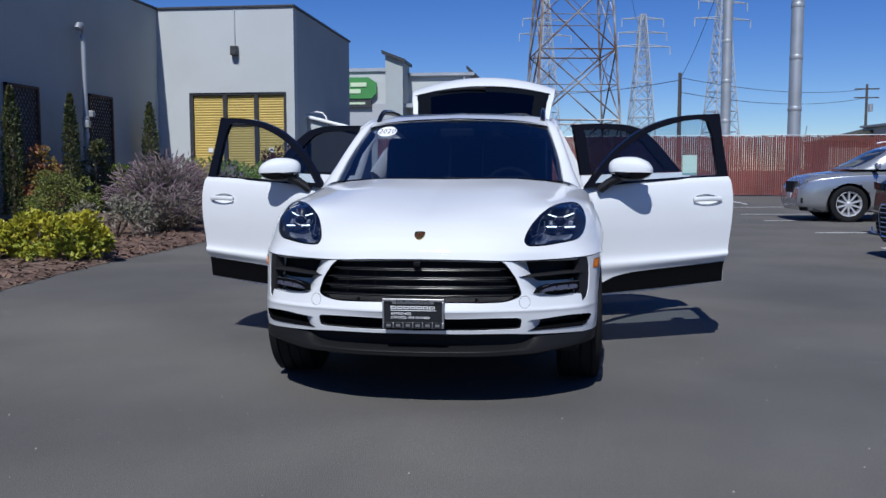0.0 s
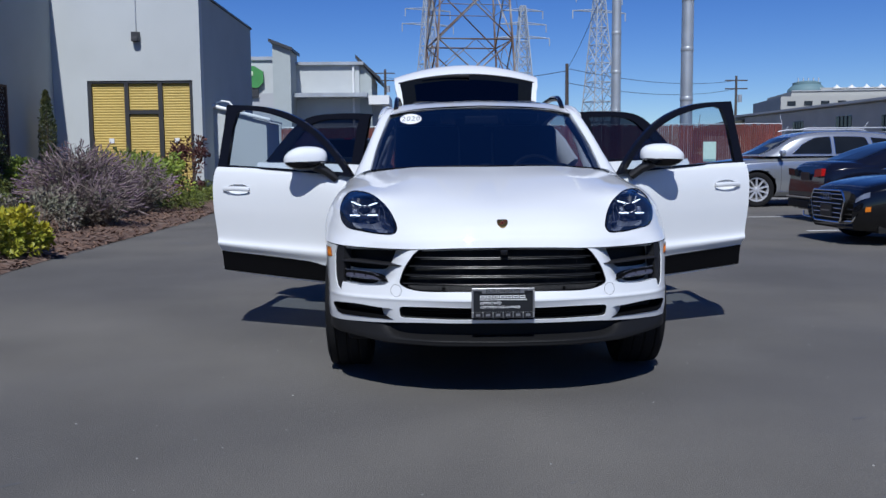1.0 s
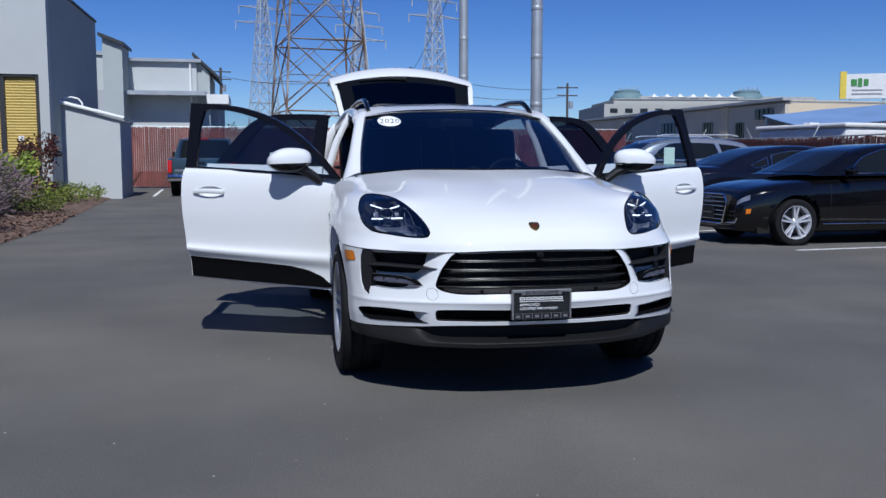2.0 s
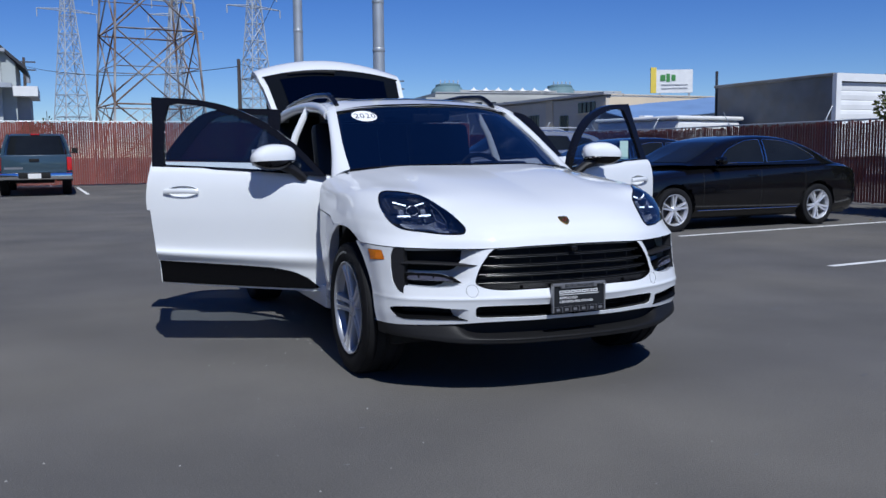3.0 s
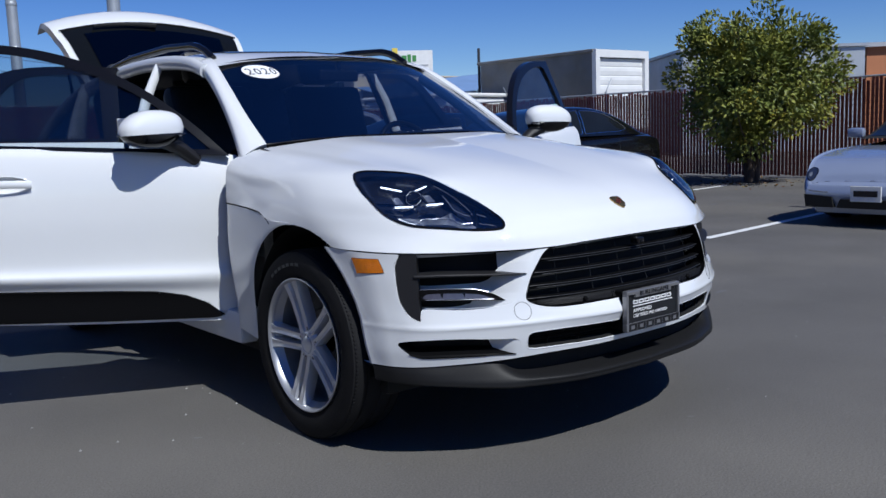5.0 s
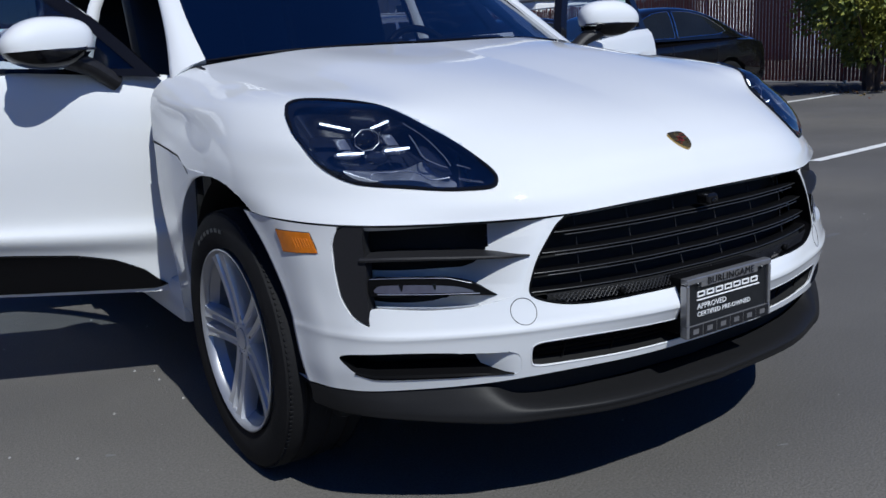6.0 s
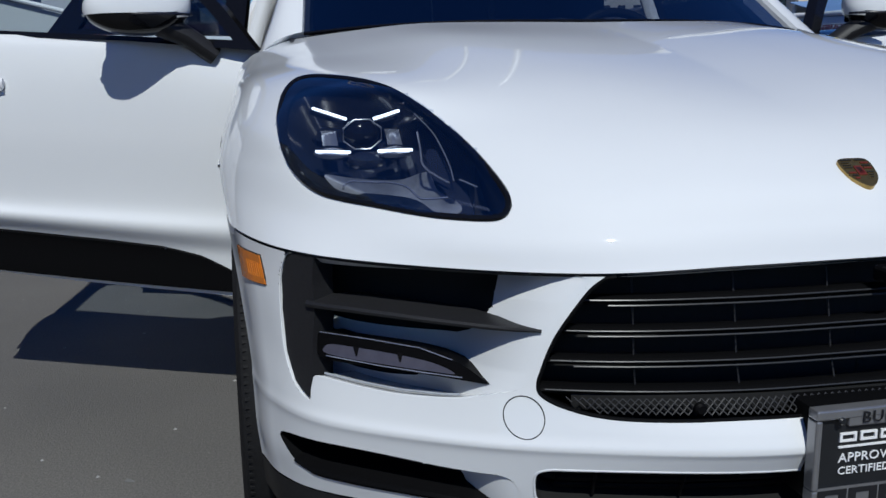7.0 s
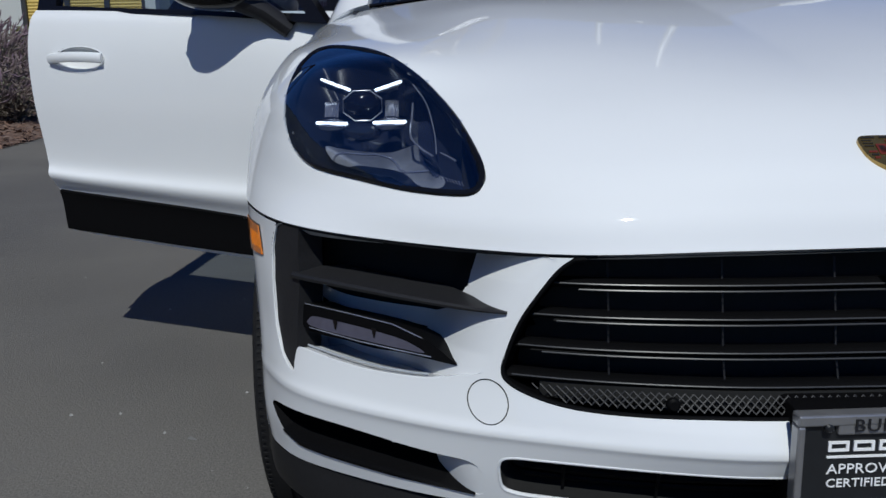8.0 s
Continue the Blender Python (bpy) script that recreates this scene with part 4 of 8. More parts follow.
for k in range(14):
    put("window", moved(box(2 + 5.2 * k, 4.6 + 5.2 * k, -.1, 0, 17.4, 18.9), hm), WINDOW_DARK, hall, smooth=False)
# box trailer
trailer = thing("box_trailer", "grey box trailer with a white roll-up rear door", "trailer")
put("side_panel", box(19.55, 22.05, 17.25, 22.6, .95, 3.42), BOX_GREY, trailer, smooth=False)
put("roof_edge", box(19.45, 22.15, 17.2, 22.7, 3.42, 3.52, .02), BOX_GREY, trailer, smooth=False)
put("rear_frame", join(box(19.48, 19.68, 17.08, 17.25, .9, 3.5), box(21.93, 22.13, 17.08, 17.25, .9, 3.5), box(19.68, 21.93, 17.08, 17.25, 3.26, 3.5)), BOX_WHITE, trailer, smooth=False)
put("roll_up_door", ribbed(19.68, 21.93, .95, 3.26, 17.2, .26), BOX_WHITE, trailer, smooth=False)
put("chassis", box(19.8, 21.8, 17.3, 22.4, .6, .95), TRIM_DARK, trailer, smooth=False)
for y in (18.6, 19.7, 21.7):
    for x in (19.75, 21.85):
        put("tyre", moved(turned([(.2, -.12), (.46, -.12), (.5, -.08), (.5, .08), (.46, .12), (.2, .12)], 20, "x", True), pose(x, y, .5)), RUBBER, trailer)
put("roof_vent", box(20.6, 20.9, 19.9, 20.3, 3.52, 3.62, .02), TRIM_DARK, trailer, smooth=False)
flagpole = put("stub_pole", tube([(19.7, 22.85, 0), (19.7, 22.85, 4.05)], .05, 8), TRIM_DARK, None)
tagged(flagpole, "short dark pole beside a trailer", "pole")
rv = thing("camper_van", "white camper roof with vents showing over the fence", "vehicle", pose(17.0, 21.6, 0, 0, 0, 12))
put("body", box(-1.2, 2.0, -1.1, 2.6, .5, 2.20, .12), BOX_WHITE, rv, smooth=False)
put("roof", box(-1.28, 2.08, -1.18, 2.68, 2.20, 2.33, .05), BOX_WHITE, rv, smooth=False)
for k in range(3):
    put("roof_vent", box(-.9 + k * .95, -.5 + k * .95, .6, .9, 2.33, 2.40, .02), BOX_WHITE, rv, smooth=False)
put("side_window", box(-1.22, -1.19, -.6, 1.8, 1.25, 1.75), WINDOW_DARK, rv, smooth=False)
for x in (-1.05, 1.85):
    for y in (-.3, 1.9):
        put("tyre", moved(turned([(.2, -.1), (.33, -.1), (.35, -.07), (.35, .07), (.33, .1), (.2, .1)], 18, "x", True), pose(x, y, .35)), RUBBER, rv)
shed = thing("tarp_shed", "open shed with a sagging blue tarpaulin roof", "shed")
v = []
for i in range(9):
    for j in range(5):
        v.append((18.7 + i * .86, 26.2 + j * .8, 2.42 + .15 * j + .078 * i + .04 * noise.noise((i * .7, j * .9, 2)) - .05 * math.sin(math.pi * j / 4)))
put("tarpaulin", shell(v, 8, 4, (0, 0, -.03)), BLUE_ROOF, shed)
for x, y, h in ((18.9, 26.3, 2.42), (25.4, 26.3, 3.02), (18.9, 29.3, 3.0), (25.4, 29.3, 3.6)):
    put("post", tube([(x, y, 0), (x, y, h)], .06, 8), GALV, shed)
put("back_wall", box(18.9, 25.4, 29.42, 29.52, 0, 2.9), GALV, shed, smooth=False)
grey_shed = thing("metal_building", "grey corrugated metal building with a small dark window", "building")
gm = pose(23.2, 16.5, 0, 0, 0, -38)
put("front_wall", moved(box(0, 6.2, 0, .2, 0, 3.45), gm), GALV, grey_shed, smooth=False)
put("side_wall", moved(box(0, .2, .2, 8, 0, 3.45), gm), GALV, grey_shed, smooth=False)
put("window", moved(box(.5, 1.0, -.04, 0, 2.0, 2.9), gm), WINDOW_DARK, grey_shed, smooth=False)
put("roof", moved(box(-.1, 6.3, -.1, 8, 3.45, 3.55), gm), GALV, grey_shed, smooth=False)
brick_block = thing("orange_building", "rust-orange flat-roofed building behind a fence", "building")
put("wall", moved(box(0, 6, 0, 5, 0, 3.5), pose(29.5, 13.3, 0, 0, 0, -42)), ORANGE, brick_block, smooth=False)
put("roof", moved(box(-.2, 6.2, -.2, 5.2, 3.5, 3.65), pose(29.5, 13.3, 0, 0, 0, -42)), STUCCO_MID, brick_block, smooth=False)
# ---- the white car ----
car = thing("white_suv", "white sport utility car with all doors and the tailgate open", "car")


def weld(geo, eps=1e-4):
    """Join points that lie on one another."""
    seen, index, verts = {}, [], []
    for v in geo[0]:
        k = tuple(round(c / eps) for c in v)
        if k not in seen:
            seen[k] = len(verts)
            verts.append(v)
        index.append(seen[k])
    faces = []
    for f in geo[1]:
        g = []
        for i in f:
            j = index[i]
            if not g or g[-1] != j:
                g.append(j)
        if len(g) > 1 and g[0] == g[-1]:
            g.pop()
        if len(set(g)) > 2 and len(set(g)) == len(g):
            faces.append(tuple(g))
    return verts, faces


def step(a, b, x):
    t = np.clip((x - a) / (b - a), 0, 1)
    return t * t * (3 - 2 * t)


def on(xz, side):
    """Front-view points for one side of the car."""
    return np.asarray(xz, float) * (1 if side < 0 else -1, 1)


bonnet_skin = {s: Skin(BONNET, s) for s in (-1, 1)}
bumper_skin = {s: Skin(BUMPER, s) for s in (-1, 1)}
HEADLAMP = [(-.823, .904), (-.821, .939), (-.809, .968), (-.788, .989), (-.757, .997), (-.715, .995), (-.678, .989), (-.646, .978), (-.620, .962), (-.594, .942), (-.570, .918), (-.549, .893), (-.534, .869), (-.522, .845), (-.517, .827), (-.520, .814), (-.530, .804), (-.552, .800), (-.613, .801), (-.652, .805), (-.697, .811), (-.740, .816), (-.769, .822), (-.792, .835), (-.809, .855), (-.818, .878)]
lamp_loop = {s: closed_curve(bonnet_skin[s].find(on(HEADLAMP, s)), 120) for s in (-1, 1)}


def settle(sk, u, v, y_, z_):
    """From a first guess, where on a skin, in u and v, the point (y, z) of a side view lies."""
    for _ in range(4):
        e = 1e-3
        q = sk.at(u, v)
        qu, qv = (sk.at(min(u + e, 1), v) - q) / e, (sk.at(u, min(v + e, 1)) - q) / e
        m = np.array([[qu[1], qv[1]], [qu[2], qv[2]]])
        if abs(np.linalg.det(m)) < 1e-5:
            break
        d = np.clip(np.linalg.solve(m, np.array([y_ - q[1], z_ - q[2]])), -.006, .006)
        u, v = float(np.clip(u + d[0], 0, 1)), float(np.clip(v + d[1], 0, 1))
    return u, v


def side_loop(sk, cy, cz, r, min_x, n=56):
    """A circle seen from the side, found on a car's skin; it runs past the sheet's lower edge."""
    tab, out = sk.table, []
    for a in np.linspace(0, 2 * math.pi, n, endpoint=False):
        y_, z_ = cy + r * math.cos(a), cz + r * math.sin(a)
        j = ((tab[:, 1] - y_) ** 2 + (tab[:, 2] - z_) ** 2 + np.where(np.abs(tab[:, 0]) < min_x, 1, 0)).argmin()
        if sk.gv[j] < .004:
            out.append((sk.gu[j], -.10))
        else:
            out.append(settle(sk, sk.gu[j], sk.gv[j], y_, z_))
    return np.array(out)


def plate_on(sk, loop, lift, rings=False, hollow=0.0):
    """One face inside a loop on a skin, dished where it is hollow."""
    loop = np.asarray(loop)
    if not rings:
        p = sk.at(loop[:, 0], loop[:, 1]) + sk.normal(loop[:, 0], loop[:, 1]) * lift
        return list(map(tuple, p)), [tuple(range(len(p)))]
    n, v, f = len(loop), [], []
    for k in (1.0, .8, .55, .3, .05):
        q = ring(loop, k)
        v += list(map(tuple, sk.at(q[:, 0], q[:, 1]) + sk.normal(q[:, 0], q[:, 1]) * (lift - hollow * (1 - k * k))))
    for j in range(4):
        f += [(j * n + i, j * n + (i + 1) % n, (j + 1) * n + (i + 1) % n, (j + 1) * n + i) for i in range(n)]
    return v, f + [tuple(range(4 * n, 5 * n))]


def ring(loop, k):
    c = loop.mean(0)
    return c + (loop - c) * k


put("bonnet", weld(join(*[panel(bonnet_skin[s], 170, 96, cuts=[lamp_loop[s], side_loop(bonnet_skin[s], .857, .376, .437, .80, 90)]) for s in (-1, 1)])), WHITE, car, "white clamshell bonnet", angle=60)
for s in (-1, 1):
    sk = bonnet_skin[s]
    for u0_, u1_ in ((0, .64), (.88, 1)):
        edge = np.stack([np.linspace(u0_, u1_, 80), np.zeros(80)], 1)
        v, f = flange(sk, edge, .030)
        put("bonnet_edge", (v, f[:-1]), WHITE, car)

# headlamps
for s in (-1, 1):
    sk, lp = bonnet_skin[s], lamp_loop[s]
    head = put("headlamp", join(flange(sk, lp, .085, .10), panel(sk, 90, 60, keep=ring(lp, .90), lift=-.085)), LAMP_DARK, car, "dark teardrop headlamp with four lit strips")
    mid_ = sk.at(*lp.mean(0))
    put("lens", panel(sk, 150, 96, keep=lp, lift=.002, depth=lambda p: .020 * np.clip(1 - ((p[:, 0] - mid_[0]) / .17) ** 2 - ((p[:, 2] - mid_[2]) / .10) ** 2, 0, 1)), LENS, head, "clear tinted lens", angle=60).visible_shadow = False
    put("seal", bead(sk, ring(lp, .994), .0050, .0006, 8), GLOSS_BLACK, head)
    n_ = len(lp)
    rim_in = ring(lp, .945)
    band = [tuple(q) for q in sk.at(*lp.T) + sk.normal(*lp.T) * -.002] + [tuple(q) for q in sk.at(*rim_in.T) + sk.normal(*rim_in.T) * -.012]
    put("inner_bezel", (band, [(k, (k + 1) % n_, (k + 1) % n_ + n_, k + n_) for k in range(n_)]), GLOSS_BLACK, head, "black lamp border")

    def spot(x, z, deep):
        u, v = sk.find(on([(x, z)], s))[0]
        deep *= float(np.interp(abs(x), [.68, .79], [1.0, .45]))
        return sk.at(u, v) + np.array((0, deep, 0))

    def line(points, deep, r, n=18):
        return tube([spot(x, z, deep) for x, z in spline(points, np.linspace(0, 1, n))], r, 6)

    for a, b, up in (((-.766, .945), (-.715, .9285), 1), ((-.672, .9285), (-.626, .943), 1), ((-.769, .8785), (-.717, .879), 0), ((-.674, .881), (-.623, .884), 0)):
        pts = [spot(a[0] + (b[0] - a[0]) * t, a[1] + (b[1] - a[1]) * t, .045) for t in np.linspace(0, 1, 6)]
        put("light_strip", tube(pts, .0026, 8), LED, head, "lit white strip")
        # a block behind the upper strips, a silvered half bowl under the lower ones
        if up:
            put("strip_holder", tube([q + np.array((0, .012, -.006)) for q in pts], .007, 8), LAMP_DARK, head)
        else:
            put("strip_holder", tube([q + np.array((0, .014, -.005)) for q in pts], [.006, .012, .015, .015, .012, .006], 10, squash=(1.0, .75)), REFLECTOR, head, "silvered half bowl")
    c = spot(-.693, .905, .072)
    put("projector", moved(turned([(.031, 0), (.031, .014), (.027, .022), (.016, .028), (0, .030)], 24), Matrix.Translation(c) @ pose(0, 0, 0, 90, 0, 0) @ Matrix.Diagonal((1, .82, 1, 1))), GLOSS_BLACK, head, "dark projector lens")
    corner = [(.034 * math.cos(math.pi * (k + .5) / 4), -.022, .026 * math.sin(math.pi * (k + .5) / 4)) for k in range(10)]
    put("projector_rim", moved(tube(corner, .0013, 6, caps=False), Matrix.Translation(c)), BOWL, head, "thin eight-sided rim")
    put("projector_base", moved(turned([(.026, 0), (.028, .010), (.020, .018), (0, .020)], 20), Matrix.Translation(spot(-.693, .866, .07)) @ pose(0, 0, 0, 90, 0, 0) @ Matrix.Diagonal((1.1, .55, 1, 1))), LAMP_DARK, head)
    for x0, x1, z0, z1 in ((-.757, -.733, .8865, .9085), (-.656, -.634, .889, .9115)):
        rows_ = [spot(x, z, .060 + .016 * (1 - ((x - (x0 + x1) / 2) / ((x1 - x0) / 2)) ** 2)) for x in np.linspace(x0, x1, 7) for z in np.linspace(z0, z1, 4)]
        put("reflector", shell(rows_, 6, 3, (0, .012, 0)), REFLECTOR, head, "curved bright reflector", angle=60)
    bowl = [(-.785, .866), (-.770, .848), (-.740, .843), (-.720, .848), (-.666, .848), (-.640, .842), (-.622, .828), (-.592, .828), (-.584, .842), (-.610, .860), (-.616, .886), (-.660, .873), (-.70, .870), (-.745, .869)]
    put("lower_bowl", plate_on(sk, closed_curve(sk.find(on(bowl, s)), 60), -.046, True, .030), BOWL, head, "dull silver lower bowl", angle=70)
    put("lower_blade", line([(-.736, .827), (-.733, .834), (-.720, .839), (-.690, .8385), (-.666, .839), (-.644, .834), (-.630, .820), (-.616, .819), (-.590, .822)], .030, .0018, 30), REFLECTOR, head)
    put("side_module", join(line([(-.611, .910), (-.6135, .885), (-.615, .864), (-.600, .850), (-.584, .841)], .030, .0018), line([(-.610, .938), (-.590, .910), (-.580, .870), (-.579, .845)], .020, .0012)), REFLECTOR, head)
    put("side_box", plate_on(sk, closed_curve(sk.find(on([(-.609, .905), (-.613, .868), (-.588, .846), (-.583, .866), (-.592, .905)], s)), 40), -.030, True), LAMP_DARK, head)
    pits = [tube([spot(-.584 + .0042 * k, .8215 - .0009 * k, .010), spot(-.5815 + .0042 * k, .8165 - .0009 * k, .010)], .0007, 4) for k in range(10)]
    put("bezel_ribs", join(*pits), REFLECTOR, head)
    put("maker_mark", line([(-.573, .848), (-.562, .8435), (-.552, .839)], .008, .0016, 6), REFLECTOR, head)

# bumper with its openings
GRILLE = [(-.409, .727), (-.428, .712), (-.452, .681), (-.481, .634), (-.496, .594), (-.501, .574), (-.495, .561), (-.472, .549), (-.434, .539), (-.39, .5345), (-.32, .534), (-.24, .536), (-.17, .5365), (-.02, .537)]
# blade side, lower edge up to the tip where the recess runs out, then the soft inner side
INTAKE = [(-.832, .727), (-.841, .690), (-.843, .640), (-.840, .575), (-.828, .532), (-.808, .513), (-.804, .528), (-.801, .541), (-.797, .5505), (-.782, .552), (-.738, .548), (-.681, .545), (-.608, .549), (-.568, .558), (-.523, .570), (-.505, .592), (-.487, .640), (-.457, .692), (-.428, .722)]
INTAKE_TIP = 14
LOWER = [(-.853, .436), (-.840, .446), (-.79, .452), (-.737, .453), (-.680, .450), (-.636, .446), (-.590, .443), (-.548, .440), (-.530, .425), (-.526, .405), (-.534, .385), (-.608, .388), (-.686, .389), (-.741, .388), (-.800, .388), (-.829, .400), (-.846, .420)]
SLOT = [(-.02, .459), (-.17, .459), (-.33, .460), (-.45, .458), (-.490, .456), (-.506, .447), (-.507, .425), (-.502, .404), (-.488, .397), (-.45, .395), (-.30, .394), (-.17, .394), (-.02, .394)]
BLADE = [(-.820, .733), (-.832, .727), (-.841, .690), (-.842, .640), (-.839, .576), (-.828, .534), (-.808, .515), (-.804, .535), (-.800, .600), (-.796, .690), (-.793, .732)]
FOG = [(-.797, .614), (-.760, .615), (-.724, .615), (-.690, .614), (-.656, .611), (-.625, .604), (-.597, .592), (-.575, .577), (-.566, .570), (-.585, .571), (-.61, .573), (-.645, .575), (-.705, .577), (-.797, .579)]
FOG_STRIP = [(-.787, .596), (-.772, .602), (-.704, .601), (-.641, .594), (-.610, .581), (-.642, .581), (-.705, .583), (-.785, .586)]


UPPER_DARK = [(-.545, .745), (-.568, .676), (-.588, .650), (-.602, .638), (-.625, .630), (-.70, .628), (-.87, .628), (-.87, .745)]
FOG_DARK = [(-.87, .606), (-.64, .604), (-.648, .576), (-.663, .566), (-.69, .560), (-.73, .558), (-.80, .560), (-.87, .563)]
LOWER_DARK = [(-.88, .47), (-.634, .47), (-.618, .420), (-.592, .375), (-.88, .375)]


def wide_find(sk, pts):
    """Like find, but lets points lie past the sheet's top edge."""
    uv = sk.find(pts)
    uv[np.asarray(pts)[:, 1] > .737, 1] = 1.06
    return uv


def dense(points, n):
    """The corners kept, the edges divided."""
    p = np.asarray(points, float)
    out = []
    for a, b in zip(p, np.roll(p, -1, axis=0)):
        out += [a + (b - a) * k / n for k in range(n)]
    return np.array(out)


def put_pieces(name, geo, mat, parent):
    """Link every connected piece of a geometry as a part of its own."""
    welded = weld(geo)
    root = list(range(len(welded[0])))

    def top(i):
        while root[i] != i:
            root[i] = root[root[i]]
            i = root[i]
        return i

    for f in welded[1]:
        for q in f[1:]:
            root[top(q)] = top(f[0])
    groups = {}
    for f in welded[1]:
        groups.setdefault(top(f[0]), []).append(f)
    for faces in groups.values():
        ids = sorted({q for f in faces for q in f})
        back = {q: k for k, q in enumerate(ids)}
        put(name, ([welded[0][q] for q in ids], [tuple(back[q] for q in f) for f in faces]), mat, parent)


bumper_loops = {}
for s in (-1, 1):
    sk = bumper_skin[s]
    g = sk.find(on(GRILLE, s))
    i = sk.find(on(INTAKE, s))
    sl = sk.find(on(SLOT, s))
    grille = np.vstack([[(-.06, 1.04), (g[0, 0] * .93, 1.04), (g[0, 0] * .965, .998)], spline(g, np.linspace(0, 1, 70)), [(-.06, g[-1, 1])]])
    intake = np.vstack([[(i[-1, 0] * 1.03, 1.04), (i[0, 0] * .985, 1.04)], spline(i, np.linspace(0, 1, 90))])
    slot = np.vstack([[(-.06, sl[0, 1])], spline(sl, np.linspace(0, 1, 60)), [(-.06, sl[-1, 1])]])
    low = closed_curve(sk.find(on(LOWER, s)), 80)
    bumper_loops[s] = grille, intake, slot, low


def intake_depth(p):
    inner = np.interp(p[:, 2], [.545, .57, .592, .64, .692, .725], [.535, .523, .507, .488, .458, .430])
    return -.085 * step(0, .165, np.abs(p[:, 0]) - inner)


def lower_depth(p):
    return -.060 * step(.530, .655, np.abs(p[:, 0]))


bumper = put("front_bumper", weld(join(*[panel(bumper_skin[s], 240, 170, cuts=list(bumper_loops[s])) for s in (-1, 1)])), WHITE, car, "white front bumper with black intakes", angle=45)
for s in (-1, 1):
    sk = bumper_skin[s]
    grille, intake, slot, low = bumper_loops[s]
    for lp, deep, mat in ((grille, .05, SATIN_BLACK), (slot, .006, WHITE), (slot, .05, MATT_BLACK)):
        lv, lf = flange(sk, np.clip(lp, 0, 1), deep)
        lf = [q for q in lf if max(abs(lv[k][0]) for k in q) > .004]
        put_pieces("opening_edge", (lv, lf), mat, bumper)
    for lp, mat, r_ in ((grille[2:-1], SATIN_BLACK, .0030), (slot[1:-1], WHITE, .0024), (intake[2:2 + 90 * INTAKE_TIP // (len(INTAKE) - 1) - 6], WHITE, .0013)):
        put("rolled_edge", bead(sk, np.clip(lp, 0, 1), r_, -.0012, 8, True), mat, bumper)
    put_pieces("opening_edge", flange(sk, np.clip(intake, 0, 1), lambda p: -intake_depth(p) + .001), WHITE, bumper)
    lv, lf = flange(sk, np.clip(low, 0, 1), lambda p: -lower_depth(p) + .001)
    far = [abs(lv[q[0]][0]) > .655 for q in lf]
    put_pieces("opening_edge", (lv, [q for q, b in zip(lf, far) if not b]), WHITE, bumper)
    put_pieces("opening_edge", (lv, [q for q, b in zip(lf, far) if b]), SATIN_BLACK, bumper)
    # floors of the recesses: painted near the middle, black mesh outside
    for lp, fn, darks, nm in ((intake, intake_depth, (UPPER_DARK, FOG_DARK), "intake_floor"), (low, lower_depth, (LOWER_DARK,), "lower_intake_floor")):
        dark_loops = [dense(wide_find(sk, on(d, s)), 6) for d in darks]
        put(nm, panel(sk, 260, 210, cuts=dark_loops, keep=[ring(lp, 1.03)], depth=lambda p: fn(p) - .0005), WHITE, bumper, angle=60)
        for d in dark_loops:
            put("intake_mesh", panel(sk, 260, 210, keep=[lp, ring(d, 1.02)], depth=lambda p: fn(p) - .006), MATT_BLACK, bumper, angle=60)
    for nm, pts, lift, deep, mat, lab in (("intake_blade", BLADE, -.004, .05, PLASTIC, "black upright intake blade"), ("fog_lamp", FOG, -.014, .06, SATIN_BLACK, "slim dark fog lamp")):
        lp = closed_curve(sk.find(on(pts, s)), 90) if nm == "fog_lamp" else dense(sk.find(on(pts, s)), 8)
        ob = put(nm, join(plate_on(sk, lp, lift, nm == "fog_lamp"), flange(sk, lp, deep, .0, lift)), mat, bumper, lab, angle=40)
        if nm == "fog_lamp":
            put("fog_strip", plate_on(sk, closed_curve(sk.find(on(FOG_STRIP, s)), 60), -.0115, True), FOG_LED, ob, "milky lamp strip")
            # silver bead that stands in for the highlight on the lamp's top edge
            put("lamp_edge", bead(sk, sk.find(on([(-.795, .616), (-.724, .617), (-.656, .613), (-.613, .600)], s)), .0010, -.013, 6, True), REFLECTOR, ob)
            put("lower_edge", bead(sk, sk.find(on([(-.785, .583), (-.705, .5805), (-.645, .5785), (-.600, .577)], s)), .0010, -.010, 6, True), REFLECTOR, ob)
            for x in (-.742, -.682):
                put("notch", plate_on(sk, sk.find(on([(x - .004, .603), (x + .004, .603), (x + .001, .590), (x - .001, .590)], s)), -.010), GLOSS_BLACK, ob)
    # pointed fin: a thin front edge and a top that runs back into the recess
    fin_x = np.linspace(-.803, -.494, 26)
    fin_z = np.interp(fin_x, [-.80, -.744, -.682, -.606, -.527, -.494], [.659, .660, .6585, .6555, .6525, .6520])
    fin_uv = sk.find(on(np.stack([fin_x, fin_z], 1), s))
    fin_p, fin_n = sk.at(fin_uv[:, 0], fin_uv[:, 1]), sk.normal(fin_uv[:, 0], fin_uv[:, 1])
    thin = np.interp(fin_x, [-.80, -.56, -.494], [.0045, .0035, .0015])
    back_ = np.interp(fin_x, [-.80, -.77, -.60, -.55, -.494], [.040, .075, .070, .040, .004])
    v = []
    for q, nn, th, bk in zip(fin_p, fin_n, thin, back_):
        v += [tuple(q + nn * .003 + (0, 0, -th)), tuple(q + nn * .004), tuple(q + nn * .001 + (0, 0, th)), tuple(q - nn * bk + (0, 0, th + .16 * bk)), tuple(q - nn * bk + (0, 0, -th))]
